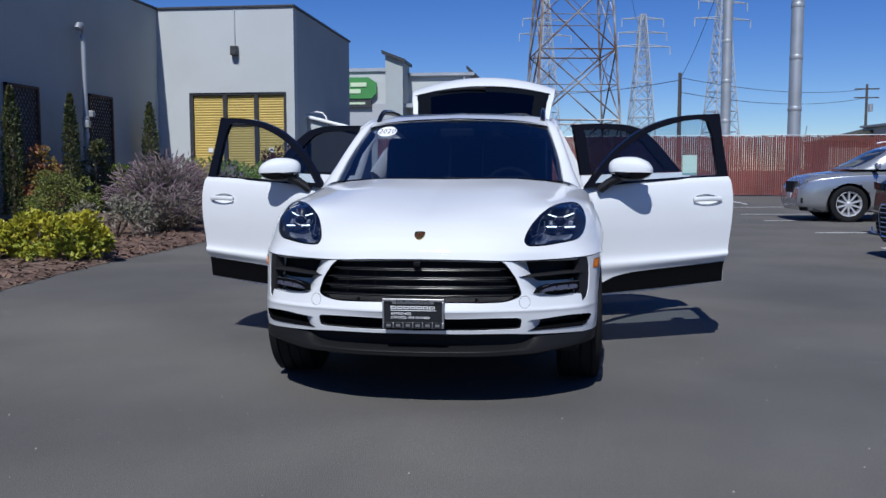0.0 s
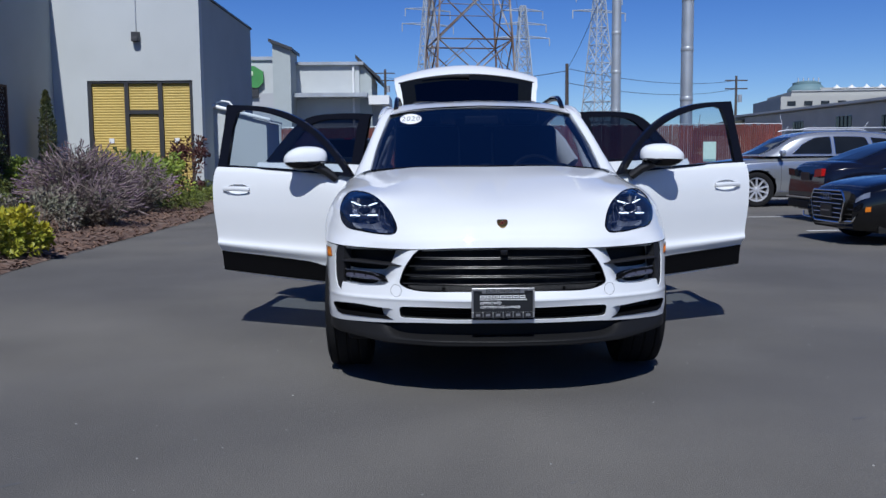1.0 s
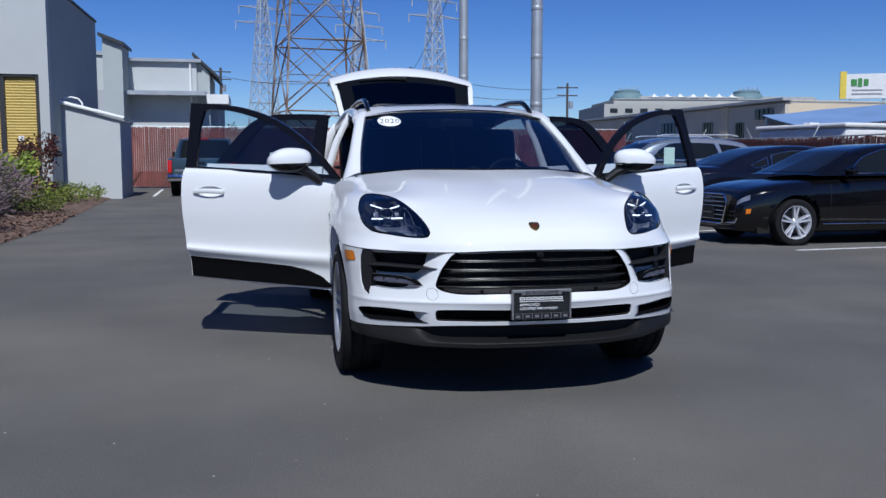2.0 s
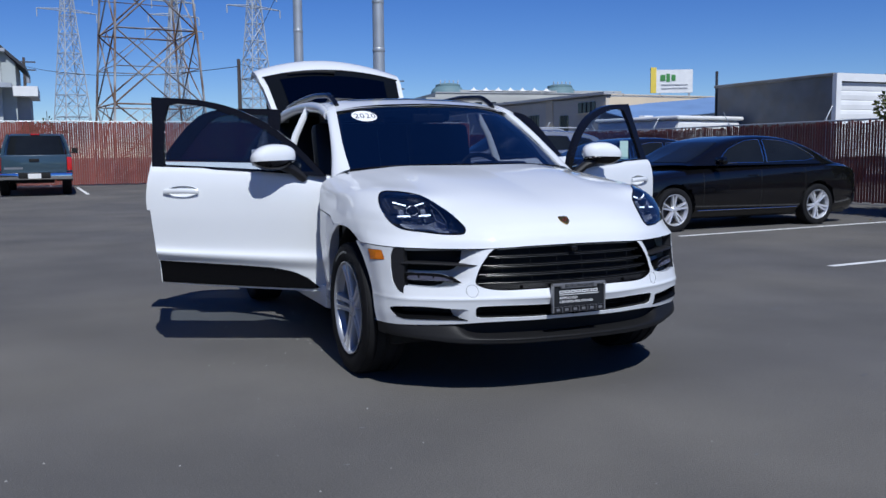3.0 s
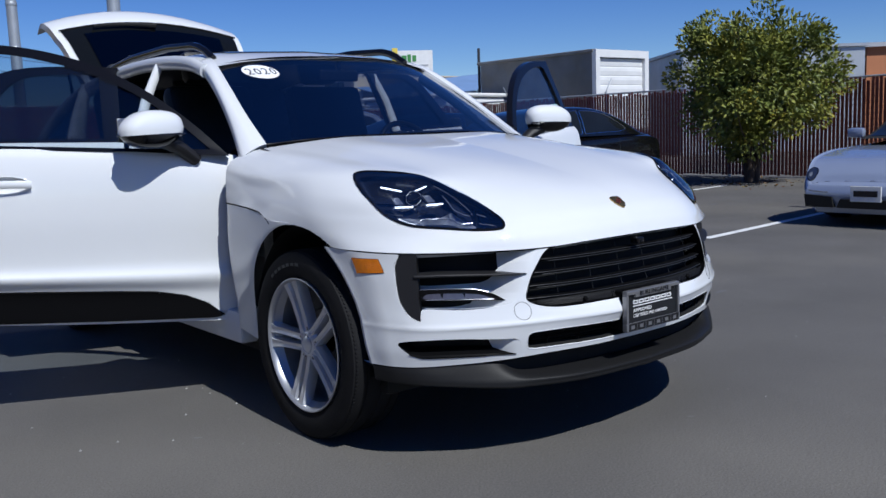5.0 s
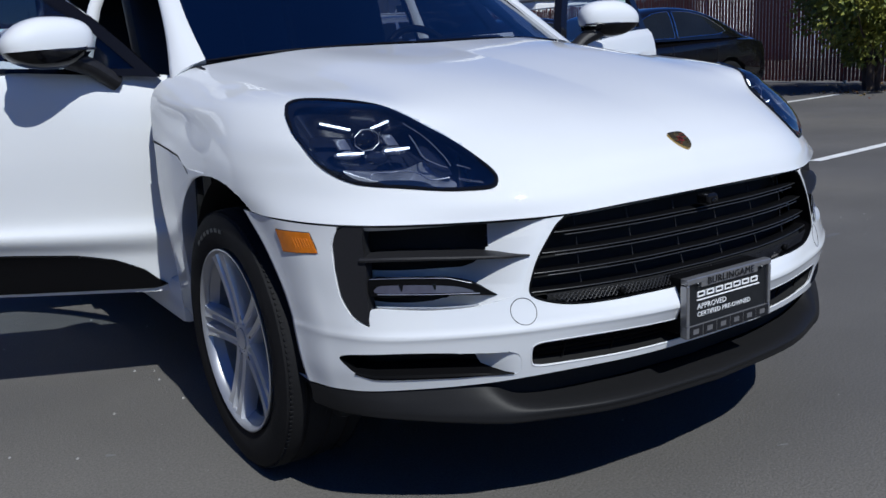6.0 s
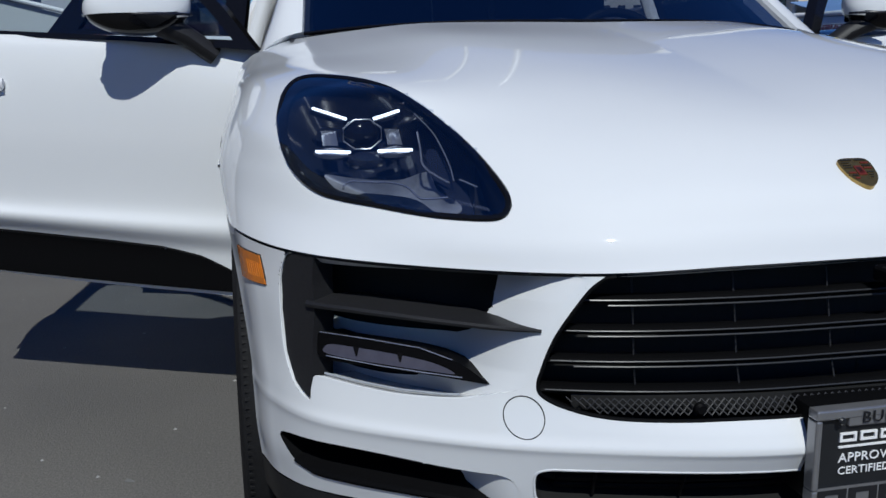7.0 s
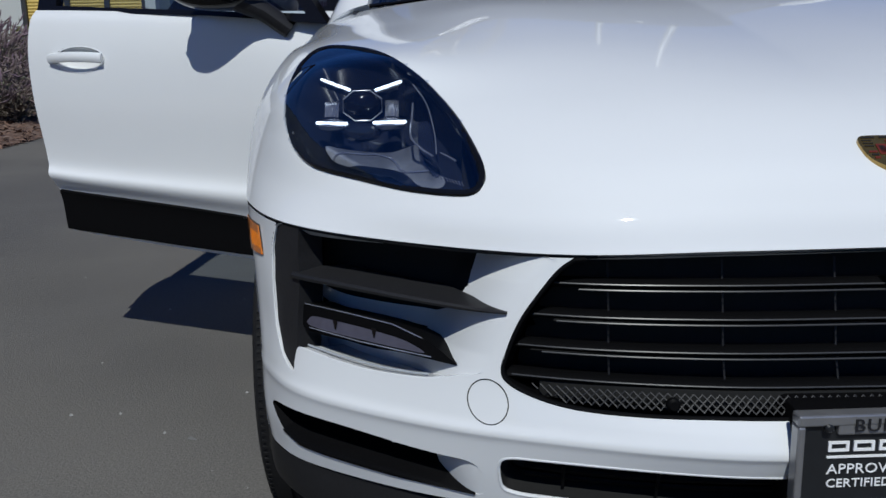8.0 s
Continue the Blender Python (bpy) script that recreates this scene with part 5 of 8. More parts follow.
    f = [(i * 5 + k, i * 5 + (k + 1) % 5, (i + 1) * 5 + (k + 1) % 5, (i + 1) * 5 + k) for i in range(25) for k in range(5)] + [(0, 1, 2, 3, 4), (129, 128, 127, 126, 125)]
    put("intake_fin", (v, f), PLASTIC, bumper, "black pointed intake fin", angle=30)
    # clear guide under the fog lamp
    put("lower_guide", bead(sk, sk.find(on([(-.790, .556), (-.738, .553), (-.681, .550), (-.625, .551), (-.605, .553)], s)), .0018, -.012, 6, True), GUIDE, bumper, "clear plastic guide strip")
    # thin black blade along the foot of the lower intake
    low_x = np.linspace(-.832, -.538, 22)
    low_z = np.interp(low_x, [-.832, -.804, -.686, -.608, -.538], [.402, .3935, .3925, .3905, .3855])
    low_uv = sk.find(on(np.stack([low_x, low_z], 1), s))
    low_p, low_n = sk.at(low_uv[:, 0], low_uv[:, 1]), sk.normal(low_uv[:, 0], low_uv[:, 1])
    th_ = np.interp(low_x, [-.832, -.80, -.65, -.538], [.003, .0055, .005, .001])
    v = []
    for q, nn, th in zip(low_p, low_n, th_):
        v += [tuple(q + nn * .001 + (0, 0, -th)), tuple(q + nn * .003), tuple(q + nn * .0 + (0, 0, th)), tuple(q - nn * .05 + (0, 0, th + .003)), tuple(q - nn * .05 + (0, 0, -th))]
    f = [(i * 5 + k, i * 5 + (k + 1) % 5, (i + 1) * 5 + (k + 1) % 5, (i + 1) * 5 + k) for i in range(21) for k in range(5)] + [(0, 1, 2, 3, 4), (109, 108, 107, 106, 105)]
    put("splitter", (v, f), SATIN_BLACK, bumper, "thin black blade", angle=30)
    # side marker lamp
    mk = dense(sk.find(on([(-.9035, .716), (-.868, .716), (-.861, .672), (-.8975, .666)], s)), 5)
    put("side_marker", join(panel(sk, 260, 200, keep=mk, lift=.003), flange(sk, mk, .004, 0, .003)), AMBER, bumper, "amber side marker lamp")
    for mx in np.linspace(-.888, -.868, 7):
        rib_uv = sk.find(on([(mx, .703 + (mx + .88) * .04), (mx + .003, .680 + (mx + .88) * .12)], s))
        put("lens_rib", bead(sk, rib_uv, .0008, .0030, 6, True), AMBER, bumper)
    put("lamp_seat", bead(sk, mk, .0018, .0002, 6), GAP, bumper)
    # towing-eye cover and parking sensors
    ang = np.linspace(0, 2 * math.pi, 40, endpoint=False)
    put("tow_cover_seam", bead(sk, sk.find(on([(-.521 + .0265 * math.cos(a), .531 + .029 * math.sin(a)) for a in ang], s)), .0009, .0, 5), GAP, bumper)
    # shut line between bonnet and bumper
    shut = np.stack([np.linspace(.30, 1, 60), np.ones(60)], 1)
    p = sk.at(shut[:, 0], shut[:, 1]) + sk.normal(shut[:, 0], shut[:, 1]) * -.006 + np.array((0, 0, .0025))
    put("shut_line", tube(p, .0035, 6), GAP, bumper)

# grille: cavity, louvres, ribs, honeycomb
sk0, sk1 = bumper_skin[-1], bumper_skin[1]
grille = put("radiator_grille", weld(join(*[panel(bumper_skin[s], 60, 60, keep=np.clip(bumper_loops[s][0], -.01, 1.03), lift=-.075) for s in (-1, 1)])), MATT_BLACK, car, "black front grille with four louvres")


def grille_edge(z):
    zs = [q[1] for q in GRILLE[:6]]
    return float(np.interp(z, zs[::-1], [-q[0] for q in GRILLE[:6]][::-1]))


def across(z, xe, deep, n=41):
    xs_ = np.linspace(-xe, 0, n // 2 + 1)
    uv = sk0.find([(x, z) for x in xs_])
    half = sk0.at(uv[:, 0], uv[:, 1]) + np.array((0, deep, 0))
    return np.vstack([half, (half[:-1] * (-1, 1, 1))[::-1]])


for z in (.690, .647, .604, .5625):
    xe = grille_edge(z) - .004
    put("louvre", tube(across(z, xe, .038), .018, 10, squash=(1.0, .34)), SATIN_BLACK, grille, "satin black louvre")
    # thin lighter tubes draw the highlight along each louvre's front edge
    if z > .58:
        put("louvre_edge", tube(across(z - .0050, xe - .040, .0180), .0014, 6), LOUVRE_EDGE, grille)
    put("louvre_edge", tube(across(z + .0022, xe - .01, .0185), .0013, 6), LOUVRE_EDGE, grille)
for x in (-.36, -.215, -.07, .07, .215, .36):
    pts = [across(z, abs(x) + 1e-4, .040, 3)[0 if x < 0 else -1] for z in (.722, .66, .60, .548)]
    put("rib", tube(pts, .0015, 6), PLASTIC, grille)
cells = []
for k in range(-46, 47):
    for sg in (-1, 1):
        pts = []
        for t in np.linspace(0, 1, 4):
            z = .5375 + .021 * t
            x = k * .0105 + sg * (t - .5) * .022
            if abs(x) < min(.478, .43 + (z - .540) * 2.4):
                uv = sk0.find([(-abs(x), z)])[0]
                p = sk0.at(*uv) * (1 if x < 0 else -1, 1, 1) + np.array((0, .010, 0))
                pts.append(p)
        if len(pts) > 1:
            cells.append(tube(pts, .0011, 4, caps=False))
tagged(put("honeycomb", join(*cells), PLASTIC, grille), kind="stuff")
put("honeycomb_back", tube(across(.547, .45, .030), .014, 6, squash=(.2, 1)), MATT_BLACK, grille)
for x in (-.29, .29):
    c = across(.548, abs(x), .006, 3)[0 if x < 0 else -1]
    put("parking_sensor", moved(turned([(.009, 0), (.009, .006), (.006, .009), (0, .009)], 14), Matrix.Translation(c) @ pose(0, 0, 0, 90, 0, 0)), SATIN_BLACK, grille)
put("front_camera", join(box(-.018, .018, .022, .06, .706, .730, .006), moved(turned([(.007, 0), (.007, .004), (.004, .006), (0, .006)], 12), Matrix.Translation((0, .024, .714)) @ pose(0, 0, 0, 90, 0, 0))), GLOSS_BLACK, grille, "small front camera pod", smooth=False)
# centre slot behind the number plate
slot_part = put("lower_grille", weld(join(*[panel(bumper_skin[s], 40, 40, keep=np.clip(bumper_loops[s][2], -.01, 1.03), lift=-.055) for s in (-1, 1)])), MATT_BLACK, car)
for z in (.418, .431, .444):
    put("louvre", tube(across(z, .47, .032), .004, 6), SATIN_BLACK, slot_part)
for x in (-.42, -.30, .30, .42):
    pts = [across(z, abs(x), .022, 3)[0 if x < 0 else -1] for z in (.455, .43, .406)]
    put("rib", tube(pts, .0025, 6), SATIN_BLACK, slot_part)

# lip spoiler under the bumper, with the dark gap above it
LIP = [
    [(0, .110, .266), (-.30, .134, .266), (-.49, .186, .268), (-.60, .232, .272), (-.765, .340, .290), (-.835, .42, .297), (-.866, .50, .300)],
    [(0, .004, .268), (-.30, .030, .268), (-.49, .090, .270), (-.60, .142, .274), (-.772, .270, .292), (-.846, .362, .299), (-.877, .458, .302)],
    [(0, -.010, .283), (-.30, .016, .283), (-.49, .078, .285), (-.60, .132, .290), (-.776, .264, .304), (-.850, .357, .310), (-.881, .457, .313)],
    [(0, -.003, .299), (-.30, .023, .299), (-.49, .087, .302), (-.60, .145, .318), (-.778, .273, .330), (-.852, .363, .336), (-.882, .460, .339)],
    [(0, .080, .311), (-.30, .104, .311), (-.49, .146, .318), (-.60, .170, .358), (-.778, .286, .354), (-.852, .372, .353), (-.884, .467, .353)],
]
lip_skin = {s: Skin(LIP, s) for s in (-1, 1)}
put("lip_spoiler", weld(join(*[panel(lip_skin[s], 70, 26) for s in (-1, 1)])), LIP_GREY, car, "dark grey plastic lip spoiler", angle=60)
gap_rows = [[tuple(np.array(q) + (0, .012, -.004)) for q in LIP[4]], [tuple(np.array(q) + (0, .06, .004)) for q in BUMPER[0]]]
put("dark_gap", weld(join(*[panel(Skin(gap_rows, s), 50, 4) for s in (-1, 1)])), MATT_BLACK, car)
put("white_strip_underside", weld(join(*[panel(Skin([[tuple(np.array(q) + (0, .062, .003)) for q in BUMPER[0]], BUMPER[0]], s), 50, 3) for s in (-1, 1)])), WHITE, car)

# number plate and its holder
plate = thing("dealer_plate", "black dealer plate in a steel frame on the front bumper", "number plate", pose(-.010, -.009, .487) @ Matrix.Diagonal((.955, 1, .87, 1)))
put("holder", box(-.150, .150, -.012, .06, -.078, .080, .008), SATIN_BLACK, plate)
put("plate", box(-.148, .148, -.024, -.012, -.077, .077, .004), PLATE_BLACK, plate, smooth=False)
put("plate_frame", join(box(-.1565, .1565, -.032, -.010, .066, .0825, .003), box(-.1565, .1565, -.032, -.010, -.0825, -.050, .003), box(-.1565, -.1465, -.032, -.010, -.050, .066, .003), box(.1465, .1565, -.032, -.010, -.050, .066, .003), box(-.105, .105, -.031, -.012, .052, .070, .003)), STEEL, plate, "brushed steel plate frame", smooth=False)
put("top_lettering", moved(text_mesh("BURLINGAME", .0265, .0006, 1.1), pose(0, -.0335, .0665)), INK_BLACK, plate, smooth=False)
for x in (-.118, .118):
    put("screw", moved(turned([(.006, 0), (.006, .003), (.004, .005), (0, .005)], 12), Matrix.Translation((x, -.031, .064)) @ pose(0, 0, 0, 90, 0, 0)), PLATE_BLACK, plate)
for k in range(7):
    x0 = -.114 + .0328 * k
    put("maker_bar", join(box(x0, x0 + .027, -.0265, -.024, .037, .0405), box(x0, x0 + .027, -.0265, -.024, .0255, .029), box(x0, x0 + .004, -.0265, -.024, .029, .037), box(x0 + .023, x0 + .027, -.0265, -.024, .029, .037)), INK_WHITE, plate, smooth=False)
put("rule", box(-.115, .118, -.0262, -.024, .0155, .0185), INK_WHITE, plate, smooth=False)
put("lettering", moved(text_mesh("APPROVED", .0215, .0006, 1.0, 0, "LEFT"), pose(-.114, -.0255, -.002)), INK_WHITE, plate, smooth=False)
put("lettering", moved(text_mesh("CERTIFIED PRE-OWNED", .0185, .0006, 1.0, 0, "LEFT"), pose(-.114, -.0255, -.0235)), INK_WHITE, plate, smooth=False)
for k in range(6):
    x0 = -.148 + .0497 * k
    put("dealer_bar", join(box(x0, x0 + .046, -.0335, -.032, -.0575, -.0495), box(x0, x0 + .046, -.0335, -.032, -.0805, -.0725), box(x0, x0 + .012, -.0335, -.032, -.0725, -.0575), box(x0 + .034, x0 + .046, -.0335, -.032, -.0725, -.0575)), INK_BLACK, plate, smooth=False)

# crest on the bonnet
SHIELD = [(-.024, .026), (0, .030), (.024, .026), (.0255, .0), (.018, -.020), (0, -.034), (-.018, -.020), (-.0255, .0)]
bs = bonnet_skin[-1]
u0, v0 = bs.find([(0, .851)])[0]
c0, n0 = bs.at(0.0, v0), bs.normal(np.array(0.0), np.array(v0))
n0 = Vector((0, n0[1], n0[2])).normalized()
crest_m = Matrix.Translation(Vector(c0)) @ Matrix.Rotation(-math.acos(max(-1, min(1, -n0.y))), 4, "X")
crest = put("crest_badge", moved(prism([tuple(q) for q in closed_curve(SHIELD, 40)], -.004, .006), crest_m), GOLD, car, "small gold crest badge")
FIELDS = [(-.021, -.003, .0235, .0262, INK_BLACK), (.003, .021, .0235, .0262, INK_BLACK), (-.0065, .0065, -.009, .011, BADGE_RED), (-.004, .004, -.006, .008, INK_BLACK)]
for k in range(3):
    FIELDS += [(.009, .022, .005 + .0058 * k, .0078 + .0058 * k, (BADGE_RED, INK_BLACK, BADGE_RED)[k]), (-.020 + .002 * k, -.009, -.005 - .0058 * k, -.0022 - .0058 * k, (BADGE_RED, INK_BLACK, BADGE_RED)[k]),
               (-.022, -.009, .007 + .0055 * k, .0085 + .0055 * k, INK_BLACK), (.009, .020 - .003 * k, -.004 - .0055 * k, -.0025 - .0055 * k, INK_BLACK)]
for x0, x1, z0, z1, mt in FIELDS:
    put("enamel_field", moved(prism([(x0, z0), (x1, z0), (x1, z1), (x0, z1)], -.0052, -.003), crest_m), mt, crest, smooth=False)

# side panels round the front wheel arch, ruled from the arch's edge to the neighbouring panels
ARCH_Y, ARCH_Z, ARCH_R = .857, .376, .437


def side_x(y, z):
    """Half width of the front wings at a place."""
    fore = np.interp(z, [.347, .405, .47, .513, .58, .668, .747, .82], [.884, .890, .892, .893, .900, .912, .925, .944])
    top = np.interp(y, [.80, .93, 1.2, 1.45], [.938, .945, .936, .911])
    low = np.interp(y, [.80, .93, 1.2, 1.45], [.912, .912, .898, .878])
    aft = low + (top - low) * step(.33, .74, z)
    return fore + (aft - fore) * step(.76, .90, y)


def ruled(inner, outer, s, n=10, inset=0.0):
    rows_ = []
    for k in range(n + 1):
        t = k / n
        q = np.asarray(inner) * (1 - t) + np.asarray(outer) * t
        bulge = 0.0
        rows_.append([(s * (side_x(y, z) + bulge - .004 * (t == 0) - inset * (t == 1)), y, z) for y, z in q])
    return [p for r_ in rows_ for p in r_], grid_faces(n, len(inner) - 1)


def even(points, n):
    p = np.asarray(points, float)
    d = np.concatenate([[0], np.cumsum(np.linalg.norm(np.diff(p, axis=0), axis=1))])
    s_ = np.linspace(0, d[-1], n)
    return np.stack([np.interp(s_, d, p[:, 0]), np.interp(s_, d, p[:, 1])], 1)


def arch_run(a0, a1, n):
    a = np.radians(np.linspace(a0, a1, n))
    return np.stack([ARCH_Y + np.where(np.cos(a) > 0, .94, 1.0) * ARCH_R * np.cos(a), ARCH_Z + ARCH_R * np.sin(a)], 1)


rear_in = arch_run(-8, 86, 44)
rear_out = even([(1.462, .33), (1.460, .50), (1.456, .62), (1.448, .75), (1.432, .862), (1.32, .860), (1.20, .854), (1.09, .838), (1.00, .8175), (.885, .8145)], 44)
for s in (-1, 1):
    put("front_wing_side", ruled(rear_in, rear_out + (0, .004), s, 10, .004), WHITE, car, angle=60)
    turn_v = np.linspace(0, 1, 40)
    roll = bumper_skin[s].at(np.ones(40), turn_v)
    roll = [tuple(q + np.array((-s * dx, dy, 0))) for dx, dy in ((0, 0), (.0004, .010), (.003, .017), (.010, .021), (.022, .022)) for q in roll]
    put("arch_return", (roll, grid_faces(4, 39)), WHITE, bumper, angle=70)
    shut = np.array([(1.432, .866), (1.32, .864), (1.20, .858), (1.11, .848), (1.06, .830), (1.025, .806)])
    put("wing_shut_line", tube([(s * (side_x(y, z) - .0015), y, z) for y, z in shut], .0032, 6), GAP, car)


def arch(cy, cz, r, x, s, a0=-10, a1=190, fore=1.0):
    """A wheel-arch liner with a rolled edge; its front half can be drawn in."""
    an = np.radians(np.linspace(a0, a1, 40))
    v, f = [], []
    for xx, rr in ((s * x, r), (s * (x - .02), r - .004), (s * .56, r - .01), (s * .56, r * .2)):
        v += [(xx, cy - rr * math.cos(a) * (fore if math.cos(a) > 0 else 1), cz + rr * math.sin(a)) for a in an]
    n = len(an)
    for j in range(3):
        f += [(j * n + i, j * n + i + 1, (j + 1) * n + i + 1, (j + 1) * n + i) for i in range(n - 1)]
    return v, f


WHEELS = ((.857, .376), (3.664, .372))
for s in (-1, 1):
    for cy, cz in WHEELS:
        put("arch_liner", arch(cy, cz, .434, .872, s, 0, 190, .885) if cy < 2 else arch(cy, cz, .430, .895, s), MATT_BLACK, car)
# ---- wheels ----
def wheel_parts(parent_name, radius, width, rim_r, spokes, mats, spoke_pair=.16, label="five twin-spoke silver alloy wheel", vee=True):
    """A wheel at the origin, its outer face towards -x. Returns its root part."""
    tyre_m, rim_m = mats
    w = width / 2
    rim = put(parent_name, turned([(rim_r * .93, w * .8), (rim_r * .90, w * .2), (rim_r * .90, -w * .55), (rim_r * .985, -w * .80), (rim_r * 1.005, -w * .93), (rim_r * 1.01, -w * .965), (rim_r * .995, -w * .975), (rim_r * .972, -w * .93), (rim_r * .955, -w * .78)], 48, "x"), rim_m if vee else BARREL_SHADED, None, label)
    side = [(rim_r * 1.0, w * .85), (rim_r * 1.10, w * .97), (radius * .90, w * 1.0), (radius * .965, w * .93)]
    prof = side + [(radius * .995, w * .78), (radius, w * .55), (radius * .985, w * .52), (radius * .985, w * .48), (radius, w * .45), (radius, w * .10), (radius * .985, w * .07), (radius * .985, -w * .03), (radius, -w * .06), (radius, -w * .45), (radius * .985, -w * .48), (radius * .985, -w * .52), (radius, -w * .55), (radius * .995, -w * .78)] + [(r_, -h) for r_, h in reversed(side)]
    put("tyre", turned(prof, 64, "x"), tyre_m, rim, "black road tyre")
    blocks = []
    for k in range(150):
        a = 2 * math.pi * k / 150
        for sg in (-1, 1):
            b = box(sg * w * .835 - .006, sg * w * .835 + .006, -.0030, .0030, radius * .970, radius * .9885)
            blocks.append(moved(b, Matrix.Rotation(a, 4, "X")))
    tagged(put("tread", join(*blocks), tyre_m, rim, smooth=False), kind="stuff")
    if not vee:
        ring_ = [moved(box(-w - .0005, -w + .004, -.012, .012, radius * .835, radius * .865), Matrix.Rotation(math.radians(54 + 6.2 * k), 4, "X")) for k in range(7)]
        put("sidewall_lettering", join(*ring_), LOUVRE_EDGE, rim, smooth=False)
    put("brake_disc", turned([(.05, w * .2), (rim_r * .72, w * .2), (rim_r * .72, w * .05), (.05, w * .05)], 32, "x"), DULL_METAL, rim)
    put("caliper", moved(box(-w * .05, w * .45, -.05, .05, rim_r * .48, rim_r * .82, .015), Matrix.Rotation(radians(70), 4, "X")), DULL_METAL, rim)
    for k in range(spokes):
        for sg in ((-1, 1) if spoke_pair else (0,)):
            a = 2 * math.pi * k / spokes
            v, f = [], []
            steps = 9
            for i in range(steps + 1):
                t = i / steps
                r_ = rim_r * (.13 + .83 * t)
                c = sg * (spoke_pair * .42 + spoke_pair * .62 * t) * rim_r * (.6 + .4 * t)
                half = rim_r * (.080 - .014 * t if spoke_pair else .085)
                if not vee:
                    # near-parallel pair that closes at hub and rim
                    c = sg * (.082 + .030 * t + .035 * max(0, t - .8)) * rim_r
                    half = rim_r * (.058 + .010 * t + .10 * max(0, .16 - t) + .22 * max(0, t - .86))
                x = -w * (.74 + .16 * t * t)
                ca, sa = math.cos(a), math.sin(a)
                for q, dx in ((-half, .018), (-half * .72, 0), (0, .0045), (half * .72, 0), (half, .018), (half * .8, .045), (-half * .8, .045)):
                    yy, zz = c + q, r_
                    v.append((x + dx, yy * ca - zz * sa, yy * sa + zz * ca))
            m_ = 7
            for i in range(steps):
                for j in range(m_):
                    f.append((i * m_ + j, i * m_ + (j + 1) % m_, (i + 1) * m_ + (j + 1) % m_, (i + 1) * m_ + j))
            put("spoke", (v, f), rim_m, rim)
    put("hub", turned([(rim_r * .26, -w * .40), (rim_r * .25, -w * .62), (rim_r * .21, -w * .71), (rim_r * .15, -w * .75), (rim_r * .14, -w * .72), (0, -w * .71)], 28, "x"), rim_m, rim)
    put("hub_cap", turned([(rim_r * .12, -w * .69), (rim_r * .12, -w * .76), (rim_r * .10, -w * .79), (0, -w * .80)], 24, "x"), rim_m, rim)
    for k in range(5):
        a = 2 * math.pi * (k + .5) / 5
        put("wheel_bolt", moved(turned([(.0085, 0), (.0085, -.012), (.006, -.014), (0, -.014)], 8, "x"), Matrix.Translation((-w * .60, rim_r * .235 * math.cos(a), rim_r * .215 * math.sin(a)))), DULL_METAL, rim)
    return rim


def wheel_copies(root, parent, places):
    """Hang a wheel and its copies under a car; places: pose of each."""
    first = True
    for m in places:
        ob = root if first else copy_thing(root, m)
        ob.parent, ob.matrix_basis = parent, m
        first = False


root = wheel_parts("wheel", .358, .235, .251, 5, (RUBBER, ALLOY), vee=False)
wheel_copies(root, car, [Matrix.Translation((-.805, .878, .358)) @ pose(0, 0, 0, -90, 0, 0), Matrix.Translation((.805, .878, .358)) @ pose(0, 0, 0, 0, 0, 180),
                         Matrix.Translation((-.82, 3.664, .358)) @ pose(0, 0, 0, 30, 0, 0), Matrix.Translation((.82, 3.664, .358)) @ pose(0, 0, 0, 15, 0, 180)])

# ---- cabin: windscreen, roof, pillars ----
SCREEN = [
    [(0, 1.285, 1.122), (-.28, 1.305, 1.122), (-.53, 1.355, 1.114), (-.728, 1.425, 1.098)],
    [(0, 1.51, 1.268), (-.28, 1.53, 1.265), (-.51, 1.575, 1.253), (-.70, 1.635, 1.230)],
    [(0, 1.74, 1.408), (-.28, 1.755, 1.402), (-.48, 1.79, 1.388), (-.662, 1.85, 1.362)],
    [(0, 1.96, 1.525), (-.28, 1.972, 1.517), (-.46, 2.0, 1.503), (-.622, 2.06, 1.478)],
]
screen_skin = {s: Skin(SCREEN, s) for s in (-1, 1)}
screen = put("windscreen", weld(join(*[panel(screen_skin[s], 24, 24) for s in (-1, 1)])), GLASS, car, "dark tinted windscreen", angle=80)
for s in (-1, 1):
    k = np.linspace(0, 1, 20)
    put("screen_seal", bead(screen_skin[s], np.vstack([np.stack([k, 0 * k], 1), np.stack([0 * k + 1, k], 1)[1:], np.stack([1 - k, 0 * k + 1], 1)[1:]]), .0055, .0, 6, True), GLOSS_BLACK, screen)
oval = [(-.476 + .073 * math.cos(a), 1.437 + .036 * math.sin(a)) for a in np.linspace(0, 2 * math.pi, 40, endpoint=False)]
put("year_sticker", panel(screen_skin[-1], 300, 300, keep=screen_skin[-1].find(oval), lift=.0025), STICKER, screen, "white oval year sticker")
sv, sf = text_mesh("2020", .058, .0, 1.12, .12)
ss = screen_skin[-1]
suv = ss.find([(x * 1.0 - .476, z * .80 + 1.4355) for x, y, z in sv])
put("year_lettering", (list(map(tuple, ss.at(suv[:, 0], suv[:, 1]) + ss.normal(suv[:, 0], suv[:, 1]) * .004)), sf), material("blue_black_print", (.01, .014, .03), .5, fine=.05), screen, "dark year lettering", smooth=False)

